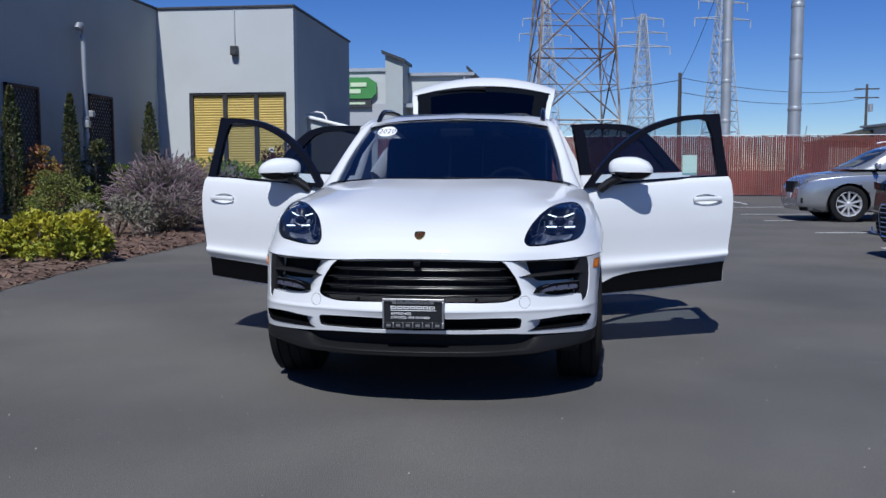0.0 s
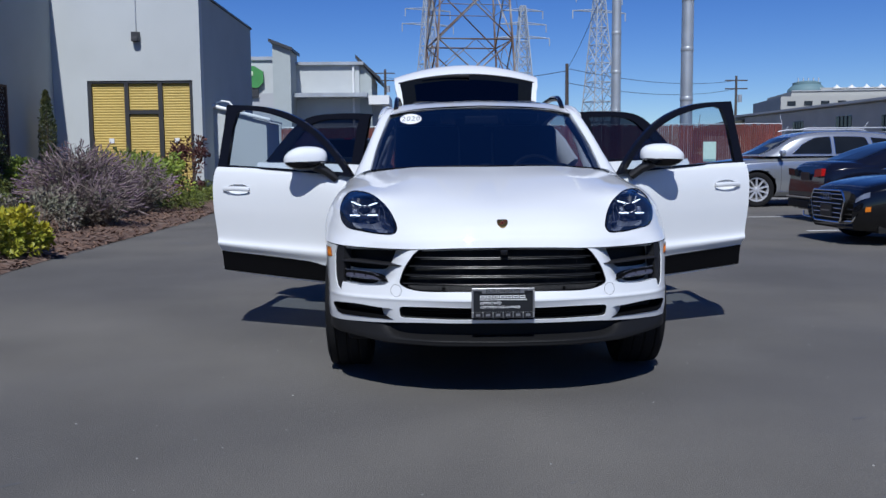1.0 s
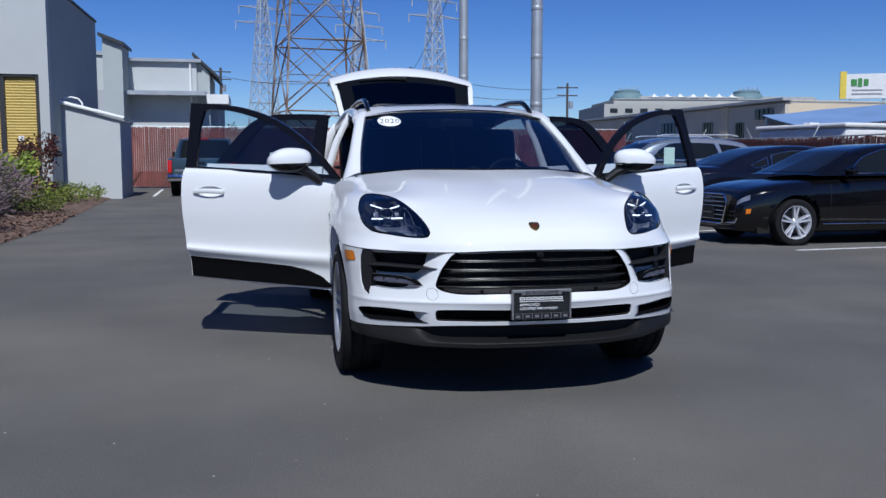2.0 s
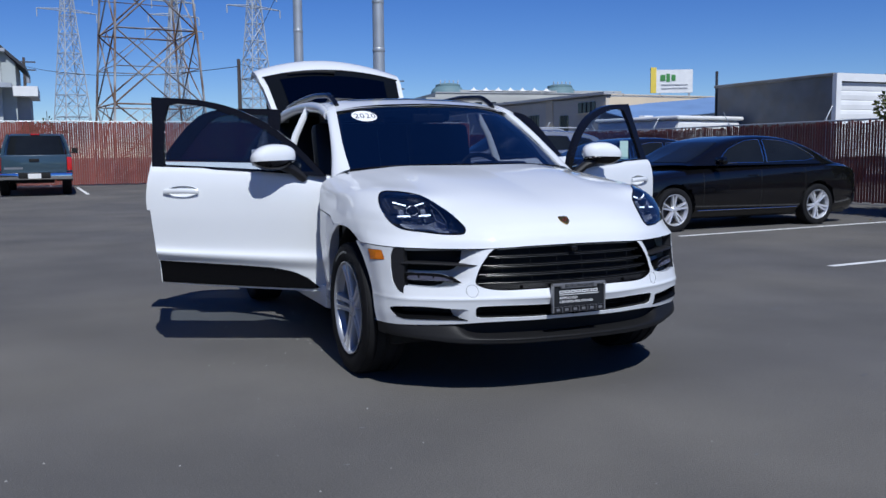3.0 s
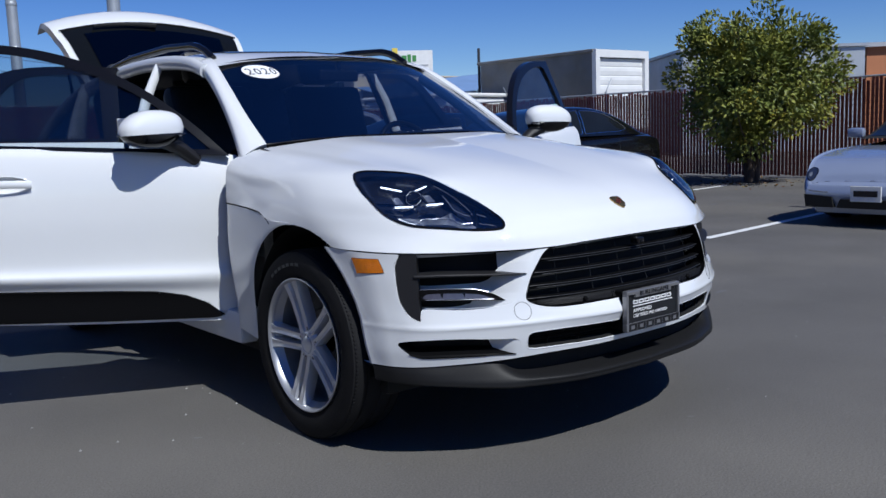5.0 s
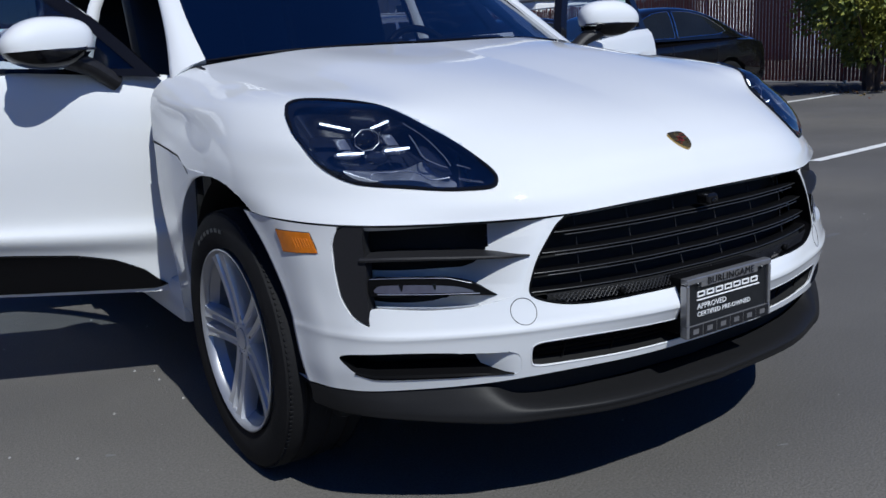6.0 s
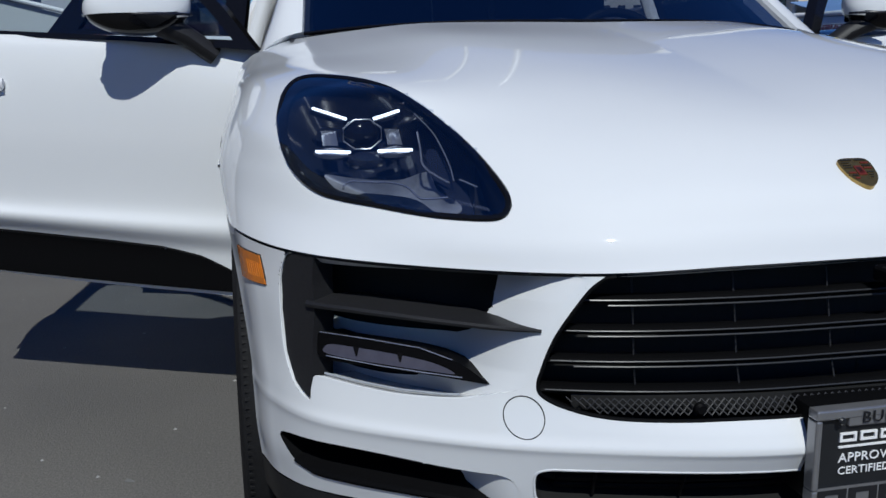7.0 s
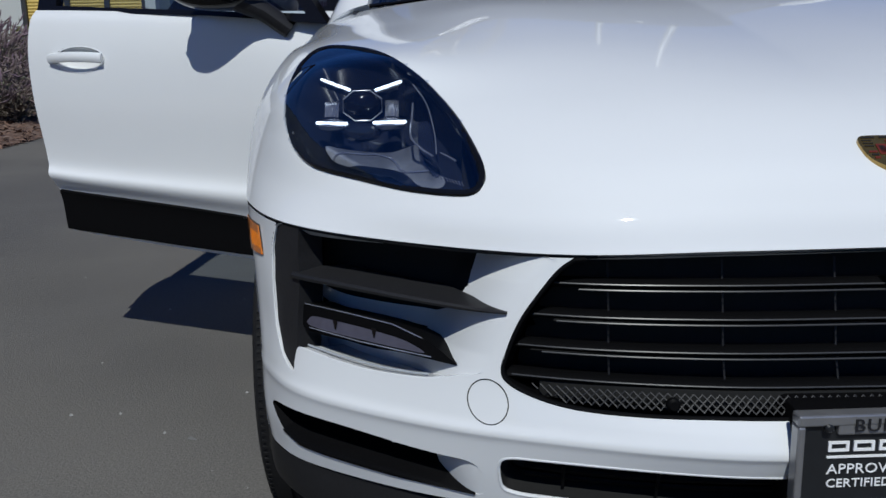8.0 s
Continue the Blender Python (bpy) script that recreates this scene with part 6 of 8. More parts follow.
ROOF = [
    [(-.690, 2.02, 1.452), (-.668, 2.30, 1.512), (-.655, 2.70, 1.535), (-.652, 3.20, 1.525), (-.655, 3.70, 1.475), (-.66, 4.02, 1.43)],
    [(-.60, 2.012, 1.478), (-.585, 2.30, 1.545), (-.575, 2.70, 1.565), (-.572, 3.20, 1.553), (-.57, 3.70, 1.508), (-.56, 4.06, 1.465)],
    [(-.40, 1.962, 1.502), (-.40, 2.30, 1.566), (-.40, 2.70, 1.586), (-.40, 3.20, 1.573), (-.40, 3.70, 1.532), (-.40, 4.10, 1.49)],
    [(0, 1.925, 1.517), (0, 2.30, 1.580), (0, 2.70, 1.600), (0, 3.20, 1.588), (0, 3.70, 1.548), (0, 4.14, 1.505)],
]
roof_skin = {s: Skin(ROOF, s) for s in (-1, 1)}
put("roof", weld(join(*[panel(roof_skin[s], 60, 30) for s in (-1, 1)])), WHITE, car, "white roof", angle=70)
put("roof_lining", weld(join(*[panel(roof_skin[s], 30, 12, lift=-.03) for s in (-1, 1)])), CABIN, car)
put("sunroof", weld(join(*[panel(roof_skin[s], 40, 24, u=(.17, .62), v=(.60, 1.0), lift=.004) for s in (-1, 1)])), GLOSS_BLACK, car, "dark glass sunroof panel", angle=70)
for s in (-1, 1):
    y = np.linspace(2.15, 3.80, 24)
    zz = np.interp(y, [2.0, 2.3, 2.7, 3.2, 3.7, 4.0], [1.49, 1.545, 1.566, 1.555, 1.510, 1.475])
    lift = .052 * np.minimum(1, np.minimum((y - 2.15) / .22, (3.80 - y) / .22)) ** .6
    put("roof_rail", tube(np.stack([0 * y + s * .585, y, zz + lift], 1), .017, 10, squash=(1.0, 1.2)), GLOSS_BLACK, car, "black roof rail")
    # windscreen pillar and side frame
    k = np.linspace(0, 1, 40)
    side = spline([(-.680, 2.05, 1.452), (-.668, 2.25, 1.500), (-.658, 2.60, 1.530), (-.655, 3.0, 1.532), (-.655, 3.4, 1.508), (-.662, 3.75, 1.462), (-.680, 4.05, 1.395), (-.725, 4.30, 1.27), (-.775, 4.48, 1.12)], k)
    put("side_frame", tube(side * (-s, 1, 1), np.interp(k, [0, .1, .35, 1], [.034, .036, .036, .055]), 12, squash=(.75, 1.0)), WHITE, car, "white roof frame")
    k = np.linspace(0, 1, 22)
    door_edge_ = spline([(-.835, 1.425, 1.040), (-.780, 1.60, 1.175), (-.733, 1.80, 1.318), (-.694, 2.00, 1.435), (-.678, 2.14, 1.482)], k)
    glass_edge_ = spline([(-.722, 1.410, 1.100), (-.698, 1.620, 1.230), (-.660, 1.835, 1.362), (-.622, 2.03, 1.474), (-.600, 2.14, 1.520)], k)
    pillar_rows = []
    for a, b in zip(door_edge_, glass_edge_):
        for t in np.linspace(0, 1, 8):
            pillar_rows.append((a + (b - a) * t + np.array((-.55, -.45, .55)) * .022 * math.sin(math.pi * (.12 + .80 * t))) * (-s, 1, 1))
    geo = shell(pillar_rows, 21, 7, np.array((.02 * -s, .045, -.03)))
    put("windscreen_pillar", geo if s > 0 else flipped(geo), WHITE, car, "white windscreen pillar", angle=60)
    inner = spline([(-.775, 1.44, 1.07), (-.735, 1.62, 1.195), (-.695, 1.81, 1.325), (-.650, 2.01, 1.445)], np.linspace(0, 1, 14))
    put("pillar_lining", tube((inner + (.03, .035, -.02)) * (-s, 1, 1), .03, 8), CABIN, car)
    cp = put("centre_pillar", tube(np.array([(-.865, 2.57, .36), (-.875, 2.575, .70), (-.855, 2.58, 1.08)]) * (-s, 1, 1), [.060, .050, .040], 10, squash=(.6, .8)), WHITE, car, "white centre pillar")
    put("upper_pillar", tube(np.array([(-.855, 2.58, 1.06), (-.765, 2.60, 1.33), (-.668, 2.62, 1.52)]) * (-s, 1, 1), [.040, .032, .028], 10, squash=(.6, .8)), WHITE, cp)
    put("rear_pillar", tube(np.array([(-.86, 3.50, 1.10), (-.78, 3.62, 1.28), (-.675, 3.80, 1.45)]) * (-s, 1, 1), [.10, .085, .06], 10, squash=(.5, 1.0)), WHITE, car)
    q = [(-.84, 3.52, 1.12), (-.80, 4.36, 1.13), (-.675, 4.02, 1.40), (-.672, 3.70, 1.45)]
    put("quarter_window", ([(x * -s, y_, z) for x, y_, z in q], [(0, 1, 2, 3)]), DARK_GLASS, car, smooth=False)
    sl_ = box(-.880, -.74, 1.45, 3.28, .255, .40, .025)
    put("sill", sl_ if s < 0 else mirrored(sl_), WHITE, car, "white door sill")
# cowl
put("cowl", weld(join(*[panel(Skin([[tuple(np.array(q) + (0, .002, -.012)) for q in BONNET[6][:6:1]], [(0, 1.30, 1.115), (-.2, 1.31, 1.115), (-.4, 1.335, 1.110), (-.55, 1.37, 1.104), (-.68, 1.415, 1.095), (-.735, 1.44, 1.09)]], s), 20, 3) for s in (-1, 1)])), SATIN_BLACK, car)

# rear quarters and tail
TAIL = [
    [(-.875, 3.30, .34), (-.89, 3.66, .34), (-.89, 4.00, .36), (-.85, 4.34, .36), (-.76, 4.56, .36), (-.48, 4.66, .36), (0, 4.69, .36)],
    [(-.925, 3.32, .60), (-.955, 3.66, .60), (-.955, 4.00, .60), (-.90, 4.36, .60), (-.80, 4.58, .60), (-.50, 4.69, .60), (0, 4.715, .60)],
    [(-.940, 3.36, .90), (-.968, 3.68, .90), (-.962, 4.00, .90), (-.905, 4.36, .90), (-.80, 4.57, .90), (-.50, 4.66, .90), (0, 4.69, .90)],
    [(-.895, 3.46, 1.10), (-.905, 3.70, 1.10), (-.89, 4.00, 1.11), (-.84, 4.32, 1.12), (-.74, 4.48, 1.12), (-.50, 4.56, 1.10), (0, 4.59, 1.10)],
]
for s in (-1, 1):
    tk = Skin(TAIL, s)
    ys_, zs_ = 3.664, .372
    tab = tk.table
    circ = []
    for a in np.linspace(0, 2 * math.pi, 64, endpoint=False):
        y_, z_ = ys_ + .435 * math.cos(a), zs_ + .435 * math.sin(a)
        d = (tab[:, 1] - y_) ** 2 + (tab[:, 2] - z_) ** 2 + np.where(np.abs(tab[:, 0]) < .7, 1, 0)
        j = d.argmin()
        uu, vv = tk.gu[j], tk.gv[j]
        if vv <= 0.001:
            vv = -.08
        if uu <= .001:
            uu = -.03
        circ.append((uu, vv))
    opening = np.array([(.70, .62), (1.05, .62), (1.05, 1.06), (.70, 1.06)])
    put("rear_quarter", panel(tk, 80, 40, cuts=[np.array(circ), opening]), WHITE, car, "white rear wing and bumper", angle=60)
    put("tail_lamp", panel(tk, 60, 40, u=(.60, .74), v=(.60, .78), lift=.006), RED_LAMP, car, "red tail lamp")
# tailgate, raised
PROFILE = [(3.98, 1.500), (4.08, 1.615), (4.19, 1.745), (4.29, 1.860), (4.345, 1.918), (4.43, 1.995), (4.54, 2.055), (4.62, 2.075), (4.66, 2.055)]


def gate_point(sv_, tv):
    y_, z_ = spline(PROFILE, np.array(sv_))
    half = .60 + .085 * math.sin(min(1.0, sv_ * 1.15) * math.pi * .5)
    drop = (.035 + .105 * sv_) * tv * tv
    return (half * tv, y_ - .05 * tv * tv, z_ - drop)


tailgate = put("tailgate", shell([gate_point(a, b) for a in np.linspace(0, 1, 25) for b in np.linspace(-1, 1, 25)], 24, 24, (0, .045, -.030)), WHITE, car, "white raised tailgate", angle=60)
put("tailgate_glass", shell([np.array(gate_point(a, b)) + (0, -.008, .006) for a in np.linspace(.05, .565, 15) for b in np.linspace(-.93, .93, 21)], 14, 20, (0, .004, -.003)), TAIL_GLASS, tailgate, "dark rear window")
put("glass_inner", shell([np.array(gate_point(a, b)) + (0, -.013, .010) for a in np.linspace(.12, .46, 9) for b in np.linspace(-.74, .74, 17)], 8, 16, (0, .003, -.002)), DARK_GLASS, tailgate)
put("rear_wiper", tube([np.array(gate_point(.535 - .02 * t, -.62 + .66 * t)) + (0, -.030, .018) for t in np.linspace(0, 1, 8)], [.010, .010, .010, .011, .012, .014, .016, .018], 8), MATT_BLACK, tailgate)
put("spoiler_seal", tube([np.array(gate_point(.565, b)) + (0, -.010, .008) for b in np.linspace(-.95, .95, 21)], .006, 6), MATT_BLACK, tailgate)
for s in (-1, 1):
    put("gas_strut", tube([(s * .60, 4.22, 1.28), (s * .585, 4.42, 1.72)], .011, 8), SATIN_BLACK, tailgate)


# ---- doors ----
def swing_of(side, closed, opened, deg):
    """The move of an opening door: its front edge goes from closed to opened while it turns by deg; side -1 opens towards -x."""
    return Matrix.Translation((-side * opened[0], opened[1], 0)) @ Matrix.Rotation(radians(-side * deg), 4, "Z") @ Matrix.Translation((side * closed[0], -closed[1], 0))


def build_door(side, rails, swing, outer, inner_glass, glass_mat, handle_at, cladding, arch_cut=None, label=""):
    sk = Skin(rails, side)
    tab = sk.table

    def find_yz(pts):
        out = []
        for y_, z_ in pts:
            j = ((tab[:, 1] - y_) ** 2 + (tab[:, 2] - z_) ** 2).argmin()
            out.append(settle(sk, sk.gu[j], sk.gv[j], y_, z_))
        return np.array(out)

    hy, hz = handle_at
    cup = find_yz([(hy + .098 * math.cos(a), hz + .040 * math.sin(a)) for a in np.linspace(0, 2 * math.pi, 40, endpoint=False)])
    cuts = [cup]
    if arch_cut:
        circ = []
        for a in np.linspace(0, 2 * math.pi, 60, endpoint=False):
            y_, z_ = arch_cut[0] + arch_cut[2] * math.cos(a), arch_cut[1] + arch_cut[2] * math.sin(a)
            uv = find_yz([(y_, z_)])[0]
            if uv[0] > .998:
                uv = np.array((1.06, uv[1]))
            if uv[1] < .002:
                uv = np.array((uv[0], -.06))
            circ.append(uv)
        cuts.append(np.array(circ))
    body = put("door", moved(panel(sk, 130, 110, cuts=cuts), swing), WHITE, car, label, angle=50)
    per = np.vstack([np.stack([np.linspace(0, 1, 20), np.zeros(20)], 1), np.stack([np.ones(20), np.linspace(0, 1, 20)], 1), np.stack([np.linspace(1, 0, 20), np.ones(20)], 1), np.stack([np.zeros(20), np.linspace(1, 0, 20)], 1)])
    if not arch_cut:
        put("door_edge", moved(flange(sk, per, .075), swing), WHITE, body)
        put("door_lining", moved(panel(sk, 20, 20, lift=-.075), swing), CABIN, body, "black door lining")
    else:
        arc = np.array([q for q in circ if 0 <= q[0] <= 1 and 0 <= q[1] <= 1])
        arc = arc[np.argsort(arc[:, 0])]
        u_, v_ = arc[0, 0], arc[-1, 1]
        per2 = np.vstack([np.stack([np.linspace(0, u_, 14), np.zeros(14)], 1), arc, np.stack([np.ones(10), np.linspace(v_, 1, 10)], 1), np.stack([np.linspace(1, 0, 14), np.ones(14)], 1), np.stack([np.zeros(10), np.linspace(1, 0, 10)], 1)])
        put("door_edge", moved(flange(sk, per2, .075), swing), WHITE, body)
        put("door_lining", moved(panel(sk, 20, 20, u=(.08, .92), v=(.55, .96), lift=-.070), swing), CABIN, body, "black door lining")
    # handle in its cup
    c_uv = cup.mean(0)
    cup_p = sk.at(*c_uv)
    put("handle_cup", moved(panel(sk, 150, 150, keep=ring(cup, 1.06), depth=lambda p: -.0006 - .030 * np.clip(1 - ((p[:, 1] - cup_p[1]) / .098) ** 2 - ((p[:, 2] - cup_p[2]) / .040) ** 2, 0, 1) ** .5), swing), WHITE, body, angle=80)
    out_n = sk.normal(*c_uv)
    put("cup_edge", moved(bead(sk, cup, .0022, -.0008, 6), swing), WHITE, body)
    bar = [cup_p + np.array((0, t * .105, .006 - .004 * t * t)) + out_n * (.026 - .016 * t * t) for t in np.linspace(-1, 1, 15)]
    put("door_handle", moved(tube(bar, .0155, 12, squash=(.55, 1.0)), swing), WHITE, body, "white bar handle")
    if cladding is not None:
        cl = find_yz(cladding)
        put("door_cladding", moved(join(panel(sk, 140, 120, keep=dense(cl, 4), lift=.010), flange(sk, dense(cl, 4), .004, 0, .010)), swing), SATIN_BLACK, body, "black lower door cladding", angle=50)

    # window frame and pane
    def lean(y_, z_, off=0.0):
        return np.array((side * (.897 - (z_ - 1.10) * .46 - off), y_, z_))
    n = len(outer)
    rings = []
    for loop_, off in ((outer, 0.0), (inner_glass, -.002), (inner_glass, .030), (outer, .036)):
        rings.append([lean(y_, z_, off) for y_, z_ in loop_])
    v = [tuple(p) for r_ in rings for p in r_]
    f = []
    for j in range(4):
        k_ = (j + 1) % 4
        f += [(j * n + i, j * n + (i + 1) % n, k_ * n + (i + 1) % n, k_ * n + i) for i in range(n)]
    put("window_frame", moved((v, f), swing), GLOSS_BLACK, body, "black window frame", angle=30)
    put("side_window", moved(([tuple(lean(y_, z_, .010)) for y_, z_ in inner_glass], [tuple(range(n))]), swing), glass_mat, body, "tinted side window", smooth=False)
    return body, sk


def window_loops(outer_top, inner_top, outer_end, inner_end, n=12):
    s_ = np.linspace(0, 1, n)
    o = [tuple(q) for q in spline(outer_top, s_)] + outer_end
    i = [tuple(q) for q in spline(inner_top, s_)] + inner_end
    return o, i


FRONT_DOOR = [
    [(-.884, 1.475, .325), (-.886, 1.75, .325), (-.889, 2.1, .325), (-.891, 2.40, .33), (-.891, 2.54, .335)],
    [(-.882, 1.475, .37), (-.888, 1.75, .37), (-.893, 2.1, .37), (-.896, 2.40, .375), (-.896, 2.54, .38)],
    [(-.890, 1.474, .47), (-.894, 1.75, .47), (-.899, 2.1, .475), (-.902, 2.40, .48), (-.902, 2.545, .485)],
    [(-.912, 1.470, .545), (-.925, 1.75, .545), (-.934, 2.1, .55), (-.939, 2.40, .555), (-.940, 2.55, .56)],
    [(-.902, 1.465, .62), (-.909, 1.75, .622), (-.918, 2.1, .625), (-.924, 2.40, .63), (-.926, 2.56, .635)],
    [(-.912, 1.455, .80), (-.920, 1.75, .82), (-.930, 2.1, .83), (-.938, 2.40, .835), (-.940, 2.575, .84)],
    [(-.906, 1.455, .93), (-.917, 1.75, .96), (-.927, 2.1, .975), (-.935, 2.40, .985), (-.938, 2.58, .99)],
    [(-.880, 1.470, 1.02), (-.900, 1.75, 1.05), (-.910, 2.1, 1.07), (-.918, 2.40, 1.085), (-.920, 2.575, 1.09)],
    [(-.862, 1.50, 1.060), (-.880, 1.75, 1.088), (-.888, 2.1, 1.108), (-.893, 2.40, 1.122), (-.894, 2.57, 1.128)],
]
REAR_DOOR = [
    [(-.878, 2.60, .335), (-.880, 2.85, .335), (-.882, 3.10, .34), (-.885, 3.35, .34), (-.885, 3.50, .34)],
    [(-.900, 2.60, .48), (-.905, 2.85, .48), (-.910, 3.10, .49), (-.918, 3.35, .50), (-.920, 3.52, .50)],
    [(-.930, 2.605, .60), (-.935, 2.85, .61), (-.940, 3.10, .62), (-.950, 3.35, .63), (-.953, 3.54, .63)],
    [(-.940, 2.61, .83), (-.944, 2.85, .84), (-.950, 3.10, .85), (-.962, 3.35, .86), (-.966, 3.56, .86)],
    [(-.938, 2.615, .98), (-.940, 2.85, .99), (-.944, 3.10, 1.0), (-.950, 3.35, 1.01), (-.952, 3.55, 1.01)],
    [(-.896, 2.61, 1.13), (-.896, 2.85, 1.138), (-.896, 3.10, 1.145), (-.896, 3.35, 1.15), (-.896, 3.53, 1.155)],
]
f_outer, f_inner = window_loops([(1.50, 1.058), (1.655, 1.212), (1.835, 1.352), (2.05, 1.466), (2.31, 1.538), (2.63, 1.562)], [(1.575, 1.088), (1.705, 1.210), (1.87, 1.332), (2.07, 1.432), (2.30, 1.498), (2.47, 1.519)],
                                [(2.628, 1.545), (2.605, 1.40), (2.575, 1.128), (2.25, 1.108), (1.9, 1.092)], [(2.520, 1.505), (2.530, 1.40), (2.500, 1.140), (2.22, 1.124), (1.93, 1.107)], 20)
r_outer, r_inner = window_loops([(2.625, 1.50), (2.63, 1.525), (2.90, 1.535), (3.10, 1.525), (3.22, 1.485), (3.31, 1.40)], [(2.715, 1.46), (2.72, 1.483), (2.90, 1.492), (3.04, 1.484), (3.13, 1.45), (3.20, 1.38)],
                                [(3.39, 1.29), (3.475, 1.160), (3.1, 1.145), (2.62, 1.132)], [(3.27, 1.28), (3.34, 1.175), (3.08, 1.165), (2.705, 1.152)])
for row in FRONT_DOOR:
    row[0] = (row[0][0] + .004, row[0][1] - .028, row[0][2])
for row, tip, tail_ in zip(FRONT_DOOR, (.020, .0, .0, .0, .0), (.082, .058, .060, .045, .022)):
    row[:] = [(x, y, z + tip + (tail_ - tip) * (y - 1.475) / 1.07) for x, y, z in row]
F_CLAD = [(1.56, .372), (1.63, .425), (1.72, .462), (1.84, .482), (2.0, .488), (2.3, .493), (2.538, .497), (2.530, .366), (2.2, .362), (1.8, .360), (1.6, .360)]
F_CLAD = [(y, z + .058 * (y - 1.475) / 1.07) for y, z in F_CLAD]
front_swing = {-1: swing_of(-1, (-.90, 1.475), (-.812, 1.525), 66), 1: swing_of(1, (-.90, 1.475), (-.835, 1.565), 66.5)}
rear_swing = {s: swing_of(s, (-.90, 2.60), (-.865, 2.65), 68) for s in (-1, 1)}
for s in (-1, 1):
    door, dsk = build_door(s, FRONT_DOOR, front_swing[s], f_outer, f_inner, SIDE_GLASS, (2.375, .972), F_CLAD, label="white open front door with black cladding")
    build_door(s, REAR_DOOR, rear_swing[s], r_outer, r_inner, DARK_GLASS, (3.40, 1.0), None, (3.664, .372, .455), "white open rear door with dark window")
    # mirror on the door
    mc = np.array((s * 1.150, 1.575, 1.178))
    yaw = radians(-14 * s)
    v, f = [], []
    nu_, nv_ = 28, 16
    for i in range(nu_):
        for j in range(nv_ + 1):
            a, b = 2 * math.pi * i / nu_, -math.pi / 2 + math.pi * j / nv_
            ca, sa, cb, sb = math.cos(a), math.sin(a), math.cos(b), math.sin(b)
            e = .78
            x = .140 * math.copysign(abs(ca) ** e, ca) * cb ** .8
            y_ = .075 * math.copysign(abs(sa) ** e, sa) * cb ** .8
            out_ = x * s / .14
            z_ = .078 * math.copysign(abs(sb) ** .85, sb) * (1 - .26 * max(0, out_) ** 2)
            z_ -= .010 * out_ * abs(out_)
            if y_ > .045:
                y_ = .045
            v.append((x * math.cos(yaw) - y_ * math.sin(yaw) + mc[0], x * math.sin(yaw) + y_ * math.cos(yaw) + mc[1], z_ + mc[2]))
    for i in range(nu_):
        for j in range(nv_):
            f.append((i * (nv_ + 1) + j, ((i + 1) % nu_) * (nv_ + 1) + j, ((i + 1) % nu_) * (nv_ + 1) + j + 1, i * (nv_ + 1) + j + 1))
    zc = [np.mean([v[q][2] for q in g]) for g in f]
    yc = [np.mean([v[q][1] for q in g]) for g in f]
    cut = mc[2] - .022
    mirror = put("door_mirror", weld((v, [g for g, z_ in zip(f, zc) if z_ >= cut])), WHITE, door, "white door mirror cap", angle=50)
    low_v = [(p[0] + (mc[0] - p[0]) * .02, p[1] + .002, p[2]) for p in v]
    put("mirror_base", weld((low_v, [g for g, z_ in zip(f, zc) if z_ < cut])), GLOSS_BLACK, mirror, "glossy black lower housing", angle=50)
    seam = [(mc[0] + .139 * math.cos(a), mc[1] + .072 * math.sin(a), cut) for a in np.linspace(math.pi * 1.02, math.pi * 1.98, 20)]
    put("repeater", tube(seam, .0045, 6), LAMP_DARK, mirror)
    foot = np.array((.955 * s, 1.605, 1.045))
    put("mirror_arm", tube([foot, foot + (mc - foot) * .35 + (0, 0, .005), foot + (mc - foot) * .75 + (0, 0, -.01)], [.034, .035, .044], 12, squash=(1.0, .8)), PLASTIC, mirror, "black mirror arm")
    put("mirror_glass", shell([(mc[0] + .118 * a, mc[1] + .0465, mc[2] + .048 * b) for a in np.linspace(-1, 1, 5) for b in np.linspace(-1, 1, 5)], 4, 4, (0, .002, 0)), CHROME, mirror)
card = put("paper_card", moved(box(2.235, 2.345, -.0015, .0015, 1.135, 1.270), front_swing[1] @ Matrix.Translation((.862, 0, 0)) @ Matrix.Rotation(0, 4, "Z") @ Matrix(((0, 1, 0, 0), (1, 0, 0, 0), (0, 0, 1, 0), (0, 0, 0, 1)))), material("pale_green_card", (.45, .62, .56), .6, spread=.05, scale=30), None, "pale green card tucked behind a car window", smooth=False)
tagged(card, category="paper card")

# ---- underside and interior ----
put("undertray", weld(join(*[panel(Skin([LIP[0], [(0, .60, .215), (-.2, .60, .215), (-.36, .60, .215), (-.5, .60, .215), (-.60, .60, .215), (-.66, .60, .22), (-.70, .60, .225)]], s), 30, 4) for s in (-1, 1)])), MATT_BLACK, car)
put("underbody", join(box(-.80, .80, .50, 4.45, .21, .30, .03), box(-.56, .56, .30, 4.45, .30, .62)), MATT_BLACK, car)
put("engine_bay_liner", box(-.54, .54, .30, 1.25, .60, .88), MATT_BLACK, car)
put("cabin_floor", box(-.74, .74, 1.30, 4.40, .62, .66), CABIN, car)
put("bulkhead", box(-.80, .80, 1.26, 1.34, .40, 1.03), CABIN, car)
dash = [(1.33, 1.075), (1.48, 1.095), (1.66, 1.080), (1.74, 1.02), (1.75, .90), (1.70, .70), (1.40, .68)]
put("dashboard", weld(join(*[([(x, y_, z_) for x in np.linspace(-.76, .76, 16) for y_, z_ in dash], grid_faces(15, 6))])), CABIN, car, "black dashboard", angle=50)
put("instrument_cowl", box(.20, .54, 1.50, 1.70, 1.07, 1.135, .03), CABIN, car)
put("dash_clock", moved(turned([(.05, 0), (.05, .03), (.04, .045), (0, .05)], 16), pose(0, 1.45, 1.09)), CABIN, car)
